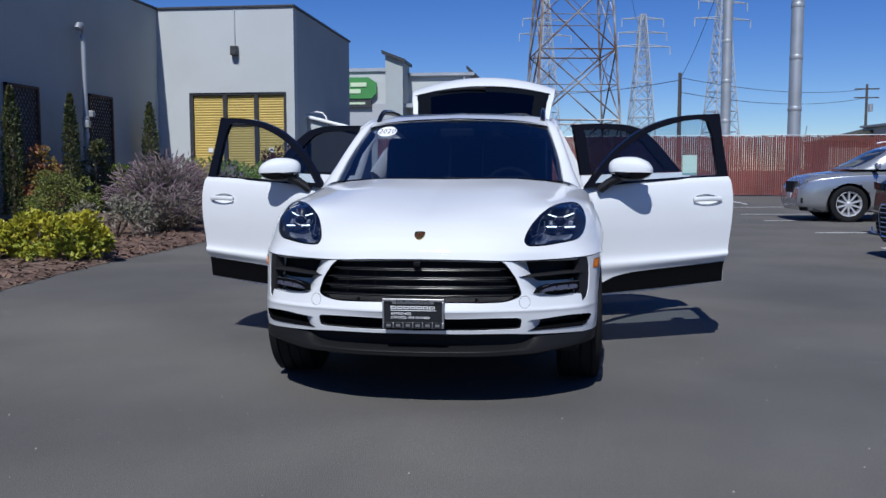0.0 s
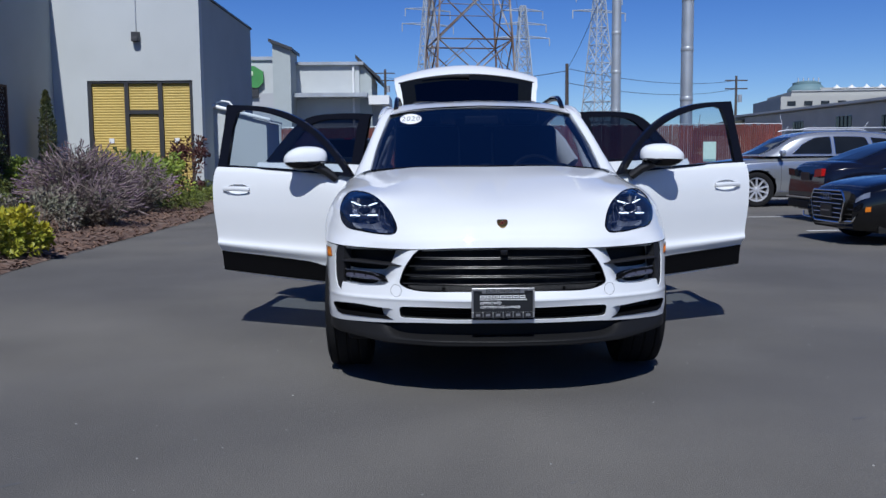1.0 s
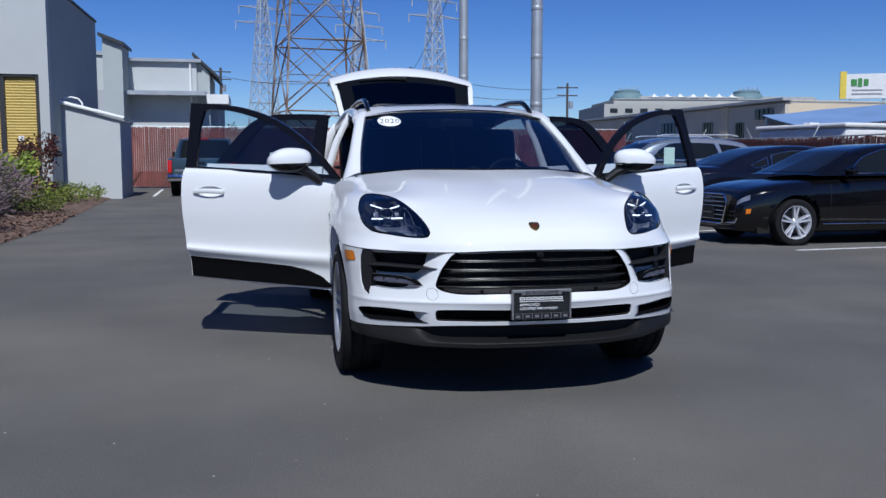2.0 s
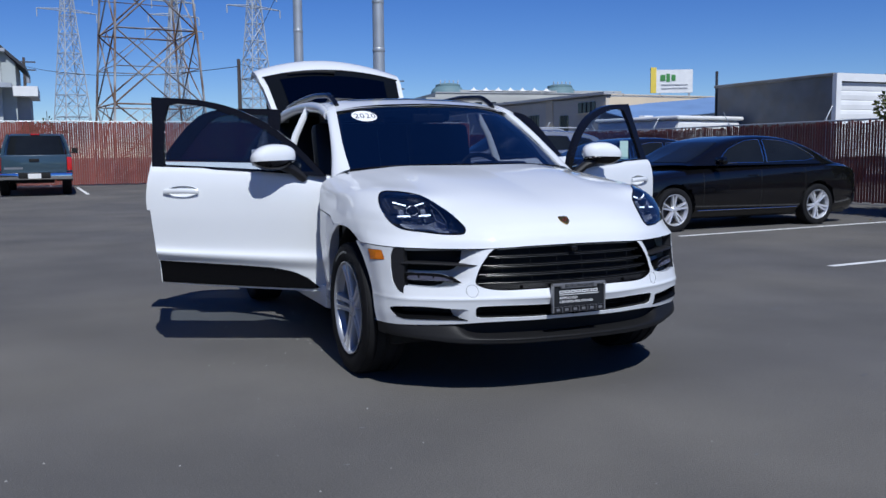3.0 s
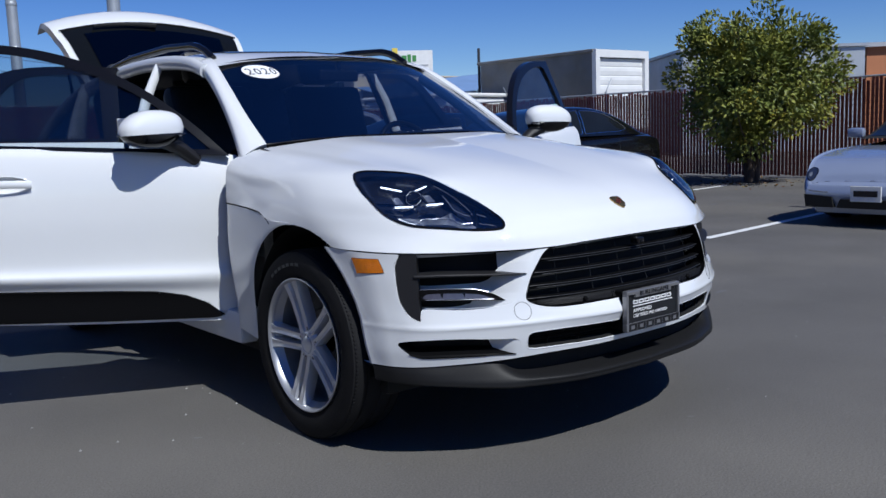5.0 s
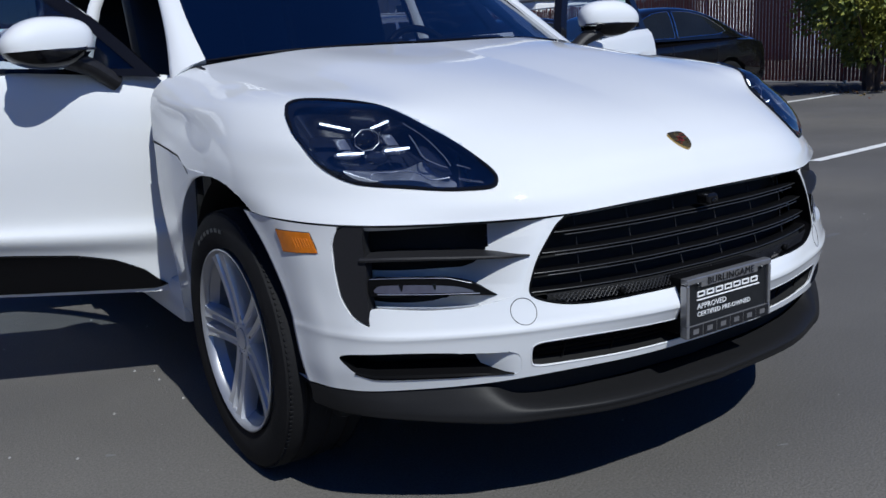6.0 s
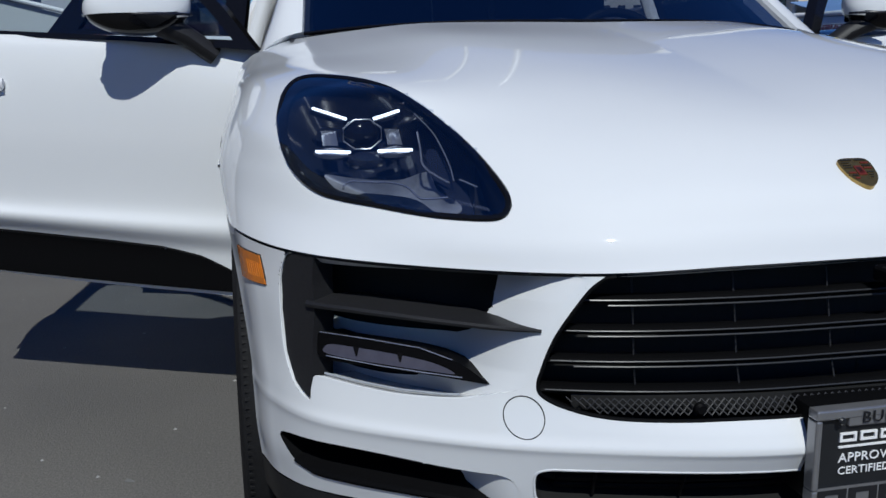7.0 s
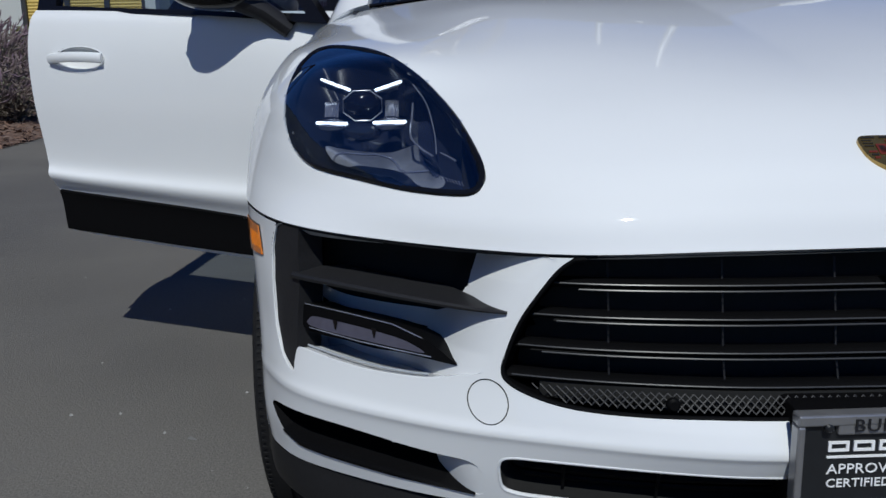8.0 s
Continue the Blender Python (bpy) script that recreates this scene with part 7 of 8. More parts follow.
wheel_ring = [(0.175 * math.cos(a), 0, .175 * math.sin(a)) for a in np.linspace(0, 2 * math.pi, 37)]
steer_m = pose(.365, 1.86, 1.02, -24, 0, 0)
steering = put("steering_wheel", moved(tube(wheel_ring, .016, 10, caps=False), steer_m), LEATHER, car, "black three-spoke steering wheel")
put("steering_hub", moved(join(moved(turned([(.07, -.02), (.075, 0), (.06, .03), (0, .035)], 20), pose(0, 0, 0, 90, 0, 0)), box(-.165, -.05, -.008, .008, -.02, .02), box(.05, .165, -.008, .008, -.02, .02), box(-.018, .018, -.008, .008, -.165, -.05)), steer_m), CABIN, steering, smooth=False)


def seat(x, y_, w):
    back_m = Matrix.Translation((x, y_ + .50, .86)) @ Matrix.Rotation(radians(-16), 4, "X")
    st = put("seat", box(x - w / 2, x + w / 2, y_, y_ + .54, .66, .88, .06), LEATHER, car, "black leather seat")
    put("backrest", moved(box(-w / 2, w / 2, -.06, .07, 0, .58, .05), back_m), LEATHER, st)
    put("headrest", moved(box(-.12, .12, -.04, .06, .60, .78, .04), back_m), LEATHER, st)


for x in (-.37, .37):
    seat(x, 2.05, .50)
bench = put("rear_bench", join(box(-.66, .66, 2.98, 3.52, .66, .90, .06), moved(box(-.66, .66, -.07, .09, 0, .62, .05), Matrix.Translation((0, 3.50, .86)) @ Matrix.Rotation(radians(-18), 4, "X"))), LEATHER, car, "black leather rear bench")
for x in (-.42, 0, .42):
    put("headrest", moved(box(x - .13, x + .13, -.04, .06, .60, .80, .04), Matrix.Translation((0, 3.50, .86)) @ Matrix.Rotation(radians(-18), 4, "X")), LEATHER, bench)
put("cargo_cover", box(-.64, .64, 3.72, 4.50, 1.10, 1.13, .01), CABIN, car, "black cargo cover")
put("interior_mirror", join(box(-.115, .115, 1.93, 1.955, 1.40, 1.46, .012), tube([(0, 1.94, 1.45), (0, 1.93, 1.50)], .010, 6)), CABIN, car, "interior mirror", smooth=False)
put("papers_on_dash", box(.42, .62, 1.40, 1.56, 1.098, 1.101), STICKER, car, "white paper on the dashboard", smooth=False)
# ---- parked cars ----
BLACK_PAINT = material("black_car_paint", (0.004, 0.004, 0.005), 0.14, specular=0.3, coat=0.6, spread=0.1, scale=2)
NAVY_PAINT = material("dark_blue_car_paint", (0.006, 0.007, 0.014), 0.14, specular=0.3, coat=0.5, spread=0.1, scale=2)
SILVER_PAINT = material("silver_car_paint", (0.40, 0.42, 0.45), 0.24, metal=0.65, coat=1.0, spread=0.03, scale=2)
PALE_PAINT = material("pale_blue_silver_paint", (0.33, 0.38, 0.50), 0.26, metal=0.3, coat=1.0, spread=0.03, scale=2)
TEAL_PAINT = material("slate_blue_truck_paint", (0.032, 0.058, 0.080), 0.28, coat=0.9, spread=0.06, scale=2)
CLOTH = material("black_cloth_top", (0.012, 0.012, 0.013), 0.9, fine=0.2, fine_scale=200)
PLATE_WHITE = material("white_number_plate", (0.70, 0.70, 0.68), 0.5, spread=0.05, scale=30)
CAR_GLASS = material("dark_car_glass", (0.010, 0.012, 0.014), 0.05, specular=0.32, spread=0.2, scale=1.5)


def superloop(y0, y1, w, z, n=40, power=3.4, front=1.0):
    """A rounded plan outline between y0 and y1, half as wide as w."""
    c, h = (y0 + y1) / 2, (y1 - y0) / 2
    out = []
    for k in range(n):
        a = 2 * math.pi * k / n
        ca, sa = math.cos(a), math.sin(a)
        q = (abs(ca) ** power + abs(sa) ** power) ** (-1 / power)
        out.append((w * q * ca, c + h * q * sa, z))
    return out


def parked_car(name, label, category, m, length, width, paint, deck, shoulder, plan, cab, axles, tyre_r, rim_r, side_panes, screen_u, rear_u, glass=CAR_GLASS, ground=0.20, roof_mat=None, spokes=5, pair=.16, lamps=None, seams=(), bars=0, chrome=True, tail=None):
    """A parked car, nose towards its own -y, centred on x = 0. deck, shoulder and plan are rows of eleven along its length."""
    ob = thing(name, label, category, m)
    w = width / 2
    st = np.array((0, .025, .085, .18, .30, .45, .60, .74, .87, .965, 1.0)) * length
    d, sh, pl = np.array(deck), np.array(shoulder), np.array(plan)
    ends = np.array((1, .75, .25, 0, 0, 0, 0, 0, -.25, -.75, -1))
    rails = []
    for xf, zr, push in ((.86, lambda: 0 * d + ground, .04), (.955, lambda: 0 * d + ground + .13, -.015), (1.0, lambda: ground + .13 + (sh - ground - .13) * .45, -.03), (.985, lambda: sh, .0), (.93, lambda: sh + (d - sh) * .45, .03), (.72, lambda: sh + (d - sh) * .92, .06), (0, lambda: d + .012, .07)):
        z_ = zr()
        rails.append([(-w * xf * p, y_ + push * e, zz) for p, y_, zz, e in zip(pl, st, z_, ends)])
    skins = {s: Skin(rails, s) for s in (-1, 1)}
    halves = []
    for s in (-1, 1):
        halves.append(panel(skins[s], 110, 36, cuts=[side_loop(skins[s], a, tyre_r, tyre_r + .055, w * .6) for a in axles]))
    caps = []
    for uu in (0.0, 1.0):
        vv = np.linspace(0, 1, 25)
        a = skins[-1].at(uu + 0 * vv, vv)
        b = skins[1].at(uu + 0 * vv, vv)
        n = len(vv)
        caps.append((list(map(tuple, a)) + list(map(tuple, b)), [(i, i + 1, i + 1 + n, i + n) for i in range(n - 1)]))
    put("body", weld(join(*halves, *caps)), paint, ob, "", angle=38)
    put("underside", box(-w * .8, w * .8, length * .06, length * .94, ground - .03, ground + .25), MATT_BLACK, ob)
    for s in (-1, 1):
        for a in axles:
            put("arch_liner", arch(a, tyre_r, tyre_r + .05, w * .955, s, 0, 180), MATT_BLACK, ob)
    # cabin: a painted shell with its panes a little proud
    belt = float(np.interp((cab[0][0] + cab[-1][0]) / 2, st, d)) - .015
    y_c, z_c = np.array(cab).T
    tc = np.linspace(0, 1, len(cab))
    e_c = np.interp(tc, (0, .3, .75, 1), (1, 0, 0, -.7))
    w_c = np.interp(tc, (0, .12, .5, .85, 1), (.86, .90, .905, .885, .80)) * w
    rows_ = []
    for xf, zf in ((1.0, 0), (.965, .30), (.905, .62), (.83, .86), (.68, .965), (.40, .992), (0, 1.0)):
        rows_.append([(-wc * xf, yy - .16 * e * (1 - xf), belt + max(zz - belt, .012) * zf) for wc, yy, zz, e in zip(w_c, y_c, z_c, e_c)])
    shells = {s: Skin(rows_, s) for s in (-1, 1)}
    put("cabin_shell", weld(join(*[panel(shells[s], 70, 36) for s in (-1, 1)])), roof_mat or paint, ob, angle=50)

    def side_uv(sk, pts):
        tab = sk.table
        return np.array([(sk.gu[k], sk.gv[k]) for k in (((tab[:, 1] - a) ** 2 + (tab[:, 2] - b) ** 2 + np.where(sk.gv > .62, 1, 0)).argmin() for a, b in pts)])

    for s in (-1, 1):
        sk = shells[s]
        for pane in side_panes:
            lp = dense(side_uv(sk, rounded(pane, .03, 3)), 2)
            pn = put("side_window", panel(sk, 150, 110, keep=lp, lift=.005), glass, ob, "dark side window", angle=60)
            if chrome:
                put("window_trim", bead(sk, lp, .0055, .004, 6), CHROME, pn)
    for nm, u_ in (("windscreen", screen_u), ("rear_window", rear_u)):
        a, b = u_
        half = [(a, .50), (a, 1.06), (b, 1.06), (b, .66)] if nm == "windscreen" else [(a, .66), (a, 1.06), (b, 1.06), (b, .52)]
        put(nm, weld(join(*[panel(shells[s], 110, 90, keep=dense(np.array(half), 10), lift=.005) for s in (-1, 1)])), glass, ob, "dark glass", angle=60)
    ya0 = cab[0][0]
    for s in (-1, 1):
        mir = box(-.10, .10, -.05, .05, -.06, .06, .035)
        dm = put("door_mirror", moved(mir, Matrix.Translation((s * (w + .09), ya0 + .42, belt + .07))), paint, ob)
        put("mirror_arm", tube([(s * (w - .04), ya0 + .45, belt - .01), (s * (w + .03), ya0 + .43, belt + .04)], .02, 6), MATT_BLACK, dm)
        for y_ in seams:
            vv = np.linspace(.10, .60, 10)
            uu = float(np.interp(y_, st, np.linspace(0, 1, 11)))
            put("door_seam", tube(skins[s].at(uu + 0 * vv, vv) + skins[s].normal(uu + 0 * vv, vv) * -.001, .004, 5), GAP, ob)
        for y_ in seams[1:]:
            uu = float(np.interp(y_ - .16, st, np.linspace(0, 1, 11)))
            c = skins[s].at(uu, .47)
            put("door_handle", tube([c + np.array((s * .006, -.09, 0)), c + np.array((s * .026, -.05, .004)), c + np.array((s * .026, .05, .004)), c + np.array((s * .006, .09, 0))], .010, 8), paint, ob)
        put("sill_strip", tube([(s * w * .955, y_, ground + .10) for y_ in np.linspace(axles[0] + tyre_r + .1, axles[1] - tyre_r - .1, 6)], .006, 6), CHROME if chrome else MATT_BLACK, ob)
        if lamps:
            for (u_, v_, mt, nm) in lamps:
                put(nm, panel(skins[s], 26, 16, u=u_, v=v_, lift=.006), mt, ob)
    rt = wheel_parts("wheel", tyre_r, .22, rim_r, spokes, (RUBBER, ALLOY), pair, "silver alloy wheel")
    wheel_copies(rt, ob, [Matrix.Translation((-w + .13, axles[0], tyre_r)), Matrix.Translation((w - .13, axles[0], tyre_r)) @ pose(0, 0, 0, 0, 0, 180), Matrix.Translation((-w + .13, axles[1], tyre_r)) @ pose(0, 0, 0, 20, 0, 0), Matrix.Translation((w - .13, axles[1], tyre_r)) @ pose(0, 0, 0, 40, 0, 180)])
    return ob, skins, st, w


HEADLIGHT = material("clear_headlight", (0.30, 0.32, 0.35), 0.12, metal=0.5, coat=1.0, spread=0.35, scale=14)
DARK_LAMP = material("smoked_headlight", (0.022, 0.028, 0.050), 0.08, coat=1.0, spread=0.3, scale=12)
SEDAN_PLAN = (.70, .80, .91, .975, 1.0, 1.0, 1.0, .995, .955, .86, .76)

# black saloon nearest the white car
a4, sk_, st_, w_ = parked_car("black_saloon", "glossy black saloon with silver twin-spoke wheels", "car", pose(5.10, 7.87, 0, 0, 0, -88.5), 4.61, 1.84, BLACK_PAINT,
                              (.68, .77, .84, .90, .945, .97, .985, .995, 1.0, .96, .86), (.58, .66, .72, .77, .81, .84, .865, .88, .89, .84, .74), SEDAN_PLAN, [(1.10, .93), (1.43, 1.13), (1.83, 1.325), (2.23, 1.405), (2.68, 1.425), (3.13, 1.385), (3.53, 1.27), (3.88, 1.11), (4.13, 1.0)], (.78, 3.60), .325, .232,
                              [[(1.56, .995), (1.88, 1.22), (2.22, 1.335), (2.50, 1.352), (2.51, 1.0)], [(2.57, 1.0), (2.56, 1.352), (2.93, 1.335), (3.26, 1.255), (3.52, 1.125), (3.60, 1.055), (3.40, 1.02)]], (.03, .245), (.66, .93),
                              lamps=(((.010, .115), (.46, .565), HEADLIGHT, "headlamp"), ((.10, .125), (.30, .36), AMBER, "side_marker"), ((.955, .995), (.46, .62), RED_LAMP, "tail_lamp")), seams=(1.30, 2.40, 3.30))
gr = put("front_grille", prism([tuple(q) for q in rounded([(-.40, .70), (.40, .70), (.47, .58), (.36, .30), (-.36, .30), (-.47, .58)], .05)], -.055, .06), MATT_BLACK, a4, "black hexagonal grille", smooth=False)
for k in range(6):
    z = .345 + .062 * k
    xw = .40 if z < .55 else .43
    put("grille_bar", box(-xw, xw, -.066, -.04, z, z + .014, .004), CHROME, gr, smooth=False)
outl = rounded([(-.41, .71), (.41, .71), (.48, .58), (.37, .29), (-.37, .29), (-.48, .58)], .05)
put("grille_surround", tube([(x, -.058, z) for x, z in np.vstack([outl, outl[:2]])], .012, 6, caps=False), CHROME, gr)
for k in range(4):
    put("maker_ring", tube([(-.105 + .07 * k + .047 * math.cos(a), -.074, .63 + .047 * math.sin(a)) for a in np.linspace(0, 2 * math.pi, 21)], .006, 6, caps=False), CHROME, gr)
pl_ = put("number_plate", box(-.16, .16, -.082, -.066, .36, .52, .005), PLATE_BLACK, a4, "dark dealer plate", smooth=False)
put("plate_bar", box(-.12, .12, -.0845, -.082, .43, .45), STEEL, pl_, smooth=False)
for s in (-1, 1):
    put("intake_strip", tube([(s * .50, -.055, .315), (s * .70, -.055, .325), (s * .74, -.045, .39)], .009, 6), CHROME, a4)

# second dark saloon, tail towards the lane
a8, sk2, st2, w2 = parked_car("dark_saloon", "large dark blue saloon with red tail lamps", "car", pose(11.65, 12.0, 0, 0, 0, 90), 5.15, 1.95, NAVY_PAINT,
                              (.62, .72, .81, .89, .95, .985, 1.01, 1.04, 1.07, 1.07, .98), (.52, .62, .70, .76, .81, .85, .88, .905, .92, .88, .80), SEDAN_PLAN, [(1.35, .95), (1.75, 1.17), (2.15, 1.36), (2.60, 1.45), (3.10, 1.47), (3.55, 1.43), (4.00, 1.31), (4.40, 1.15), (4.68, 1.04)], (.95, 3.95), .345, .245,
                              [[(1.95, 1.02), (2.2, 1.23), (2.55, 1.34), (2.80, 1.36), (2.82, 1.02)], [(2.90, 1.02), (2.88, 1.36), (3.2, 1.355), (3.60, 1.28), (3.62, 1.03)], [(3.68, 1.03), (3.68, 1.25), (4.02, 1.10), (3.98, 1.05)]], (.03, .245), (.66, .93),
                              lamps=(((.008, .085), (.47, .62), HEADLIGHT, "headlamp"),), seams=(1.6, 2.75, 3.75), pair=.0, spokes=10)
for s in (-1, 1):
    put("tail_lamp", prism([(s * .42, .80), (s * .70, .82), (s * .72, .95), (s * .44, .93)], 5.13, 5.20), RED_LAMP if s < 0 else CAR_GLASS, a8, "tail lamp", smooth=False)
put("rear_plate", box(-.17, .17, 5.17, 5.19, .74, .88), PLATE_BLACK, a8, smooth=False)
put("rear_strip", box(-.72, .72, 5.20, 5.235, .42, .445), CHROME, a8, smooth=False)
put("rear_valance", box(-.66, .66, 5.18, 5.232, .24, .38, .02), MATT_BLACK, a8, smooth=False)

# silver sport utility car
lx, sk3, st3, w3 = parked_car("silver_suv", "silver sport utility car with dark windows", "car", pose(6.22, 17.45, 0, 0, 0, -90), 4.77, 1.885, SILVER_PAINT,
                              (.84, .95, 1.02, 1.07, 1.10, 1.12, 1.13, 1.15, 1.16, 1.12, 1.00), (.70, .80, .87, .92, .95, .96, .97, .98, .99, .94, .85), (.74, .83, .92, .98, 1.0, 1.0, 1.0, .995, .97, .90, .82), [(1.05, 1.08), (1.42, 1.30), (1.85, 1.55), (2.25, 1.66), (2.80, 1.69), (3.40, 1.675), (3.95, 1.62), (4.35, 1.50), (4.68, 1.16)], (.97, 3.71), .385, .262,
                              [[(1.75, 1.16), (2.0, 1.38), (2.3, 1.52), (2.62, 1.545), (2.64, 1.15)], [(2.72, 1.15), (2.70, 1.545), (3.4, 1.53), (3.55, 1.20)], [(3.63, 1.22), (3.52, 1.52), (4.05, 1.46), (4.25, 1.30)]], (.03, .245), (.80, .96), ground=.24,
                              lamps=(((.01, .12), (.48, .60), HEADLIGHT, "headlamp"), ((.955, .995), (.50, .70), RED_LAMP, "tail_lamp")), seams=(1.5, 2.55, 3.5), pair=.0, spokes=10)
lx.matrix_basis = lx.matrix_basis @ Matrix.Scale(1.05, 4)
put("front_grille", prism([(-.33, .86), (.33, .86), (.29, .68), (.40, .44), (-.40, .44), (-.29, .68)], -.018, .08), MATT_BLACK, lx, "black spindle-shaped grille", smooth=False)
put("number_plate", box(-.16, .16, -.032, -.018, .50, .62), PLATE_WHITE, lx, smooth=False)
for s in (-1, 1):
    put("roof_rail", tube([(s * .62, y_, 1.70 + .035 * min(1, (y_ - 2.0) * 6, (4.1 - y_) * 6)) for y_ in np.linspace(2.0, 4.1, 12)], .016, 6), ALLOY, lx)
    put("fog_recess", panel(sk3[s], 20, 10, u=(.055, .085), v=(.20, .30), lift=.006), MATT_BLACK, lx)
    put("lower_cladding", panel(sk3[s], 30, 8, u=(.02, .125), v=(.0, .10), lift=.008), MATT_BLACK, lx, "black lower bumper trim")
    put("lamp_shade", bead(sk3[s], np.array([(.012, .60), (.05, .60), (.09, .60), (.118, .59)]), .008, .006, 6, True), GLOSS_BLACK, lx)

# pale sports car
bx, sk4, st4, w4 = parked_car("silver_roadster", "pale silver-blue low sports roadster with a black cloth roof", "car", pose(6.42, 2.22, 0, 0, 0, -90), 4.38, 1.80, PALE_PAINT,
                              (.46, .56, .67, .74, .80, .85, .88, .89, .88, .82, .72), (.42, .52, .66, .73, .75, .77, .79, .81, .80, .74, .64), (.74, .83, .92, .975, .99, .985, .99, 1.0, .97, .88, .78), [(1.30, .82), (1.60, .98), (1.90, 1.14), (2.15, 1.24), (2.45, 1.275), (2.75, 1.26), (3.05, 1.17), (3.35, 1.02), (3.60, .90)], (.93, 3.40), .335, .245,
                              [[(1.75, .91), (1.95, 1.07), (2.2, 1.17), (2.55, 1.20), (2.85, 1.12), (2.95, .93)]], (.03, .30), (.72, .88), ground=.14, roof_mat=CLOTH,
                              seams=(1.45, 2.65), pair=.0, spokes=10, chrome=False)
for s in (-1, 1):
    lp = closed_curve(np.array([(.030, .62), (.050, .56), (.090, .56), (.125, .62), (.140, .70), (.120, .77), (.075, .76), (.040, .70)]), 50)
    hl = put("headlamp", panel(sk4[s], 140, 70, keep=lp, lift=.006), DARK_LAMP, bx, "dark oval headlamp")
    put("lamp_core", panel(sk4[s], 140, 70, keep=ring(lp, .30), lift=.010), HEADLIGHT, hl)
    put("lamp_ring", bead(sk4[s], lp, .006, .004, 6), GLOSS_BLACK, hl)
    put("side_intake", prism([(s * .36, .20), (s * .66, .20), (s * .68, .33), (s * .38, .31)], -.045, .08), MATT_BLACK, bx, "black front intake", smooth=False)
    put("running_strip", tube([(s * .40, -.078, .36), (s * .62, -.06, .375)], .008, 6), HEADLIGHT, bx)
put("centre_intake", prism([(-.32, .20), (.32, .20), (.28, .29), (-.28, .29)], -.06, .06), MATT_BLACK, bx, smooth=False)
np_ = put("number_plate", box(-.155, .155, -.105, -.09, .275, .43, .004), PLATE_WHITE, bx, "white number plate", smooth=False)
put("plate_bar", box(-.12, .12, -.108, -.105, .325, .385), NAVY_PAINT, np_, smooth=False)

# pick-up truck by the back fence, tail towards the lane
tz = rise(25.5)
truck = thing("pickup_truck", "slate-blue pick-up truck with chrome rear bumper", "truck", pose(-3.15, 24.3, tz))
put("bed_side", box(-1.0, -.86, .12, 2.1, .62, 1.18, .05), TEAL_PAINT, truck)
put("bed_side", box(.86, 1.0, .12, 2.1, .62, 1.18, .05), TEAL_PAINT, truck)
tg = put("tailgate", box(-.86, .86, .06, .16, .66, 1.16, .03), TEAL_PAINT, truck, "slate-blue tailgate")
put("tailgate_handle", box(-.13, .13, .03, .07, .97, 1.06, .015), MATT_BLACK, tg)
put("tailgate_mark", box(-.78, -.30, .052, .06, .76, .82), STEEL, tg, smooth=False)
put("bed_floor", box(-.86, .86, .16, 2.1, .62, .68), MATT_BLACK, truck)
bump = put("rear_bumper", box(-1.0, 1.0, -.10, .10, .46, .66, .04), CHROME, truck, "chrome rear bumper")
put("bumper_step", box(-.42, .42, -.125, -.08, .50, .66, .02), MATT_BLACK, bump)
put("number_plate", box(-.17, .17, -.14, -.125, .50, .64), PLATE_WHITE, bump, smooth=False)
cabv = []
for z, x, y0, y1 in ((.50, 1.0, 2.1, 5.5), (1.12, .99, 2.1, 5.45), (1.16, .97, 2.12, 4.3)):
    cabv.append((z, x, y0, y1))
put("cab_lower", box(-1.0, 1.0, 2.1, 4.2, .50, 1.18, .06), TEAL_PAINT, truck)
put("engine_hood", box(-.98, .98, 4.2, 5.5, .50, 1.12, .09), TEAL_PAINT, truck)
lev = [superloop(2.14, 4.35, .93, 1.18, 40, 5), superloop(2.22, 4.0, .86, 1.50, 40, 5), superloop(2.32, 3.72, .78, 1.76, 40, 5), superloop(2.42, 3.62, .70, 1.82, 40, 5)]
put("cab_glass", ([p for l_ in lev[:3] for p in l_], [(j * 40 + i, j * 40 + (i + 1) % 40, (j + 1) * 40 + (i + 1) % 40, (j + 1) * 40 + i) for j in range(2) for i in range(40)]), CAR_GLASS, truck, "dark cab windows", angle=30)
put("cab_roof", ([p for l_ in lev[2:] for p in l_], [(i, (i + 1) % 40, 40 + (i + 1) % 40, 40 + i) for i in range(40)] + [tuple(range(40, 80))]), TEAL_PAINT, truck)
put("brake_light", box(-.13, .13, 2.30, 2.37, 1.78, 1.82, .01), RED_LAMP, truck)
for s in (-1, 1):
    put("tail_lamp", box(s * .93 - .07, s * .93 + .07, .05, .15, .72, 1.10, .02), RED_LAMP, truck, "red tail lamp")
    put("cab_pillar", tube([(s * .93, 2.16, 1.16), (s * .86, 2.24, 1.50), (s * .76, 2.36, 1.79)], .05, 8), TEAL_PAINT, truck)
    put("door_mirror", join(box(s * 1.12 - .09, s * 1.12 + .09, 3.95, 4.05, 1.22, 1.40, .03), tube([(s * .97, 4.0, 1.22), (s * 1.06, 4.0, 1.28)], .02, 6)), MATT_BLACK, truck)
    put("mud_arch", arch(1.05, .40, .47, 1.005, s, 0, 180), MATT_BLACK, truck)
put("chassis", box(-.5, .5, .2, 5.3, .36, .52), MATT_BLACK, truck)
rt = wheel_parts("wheel", .40, .26, .25, 6, (RUBBER, ALLOY), 0, "silver steel wheel")
wheel_copies(rt, truck, [Matrix.Translation((s * .84, y_, .40)) @ pose(0, 0, 0, 0, 0, 0 if s < 0 else 180) for y_ in (1.05, 4.65) for s in (-1, 1)])
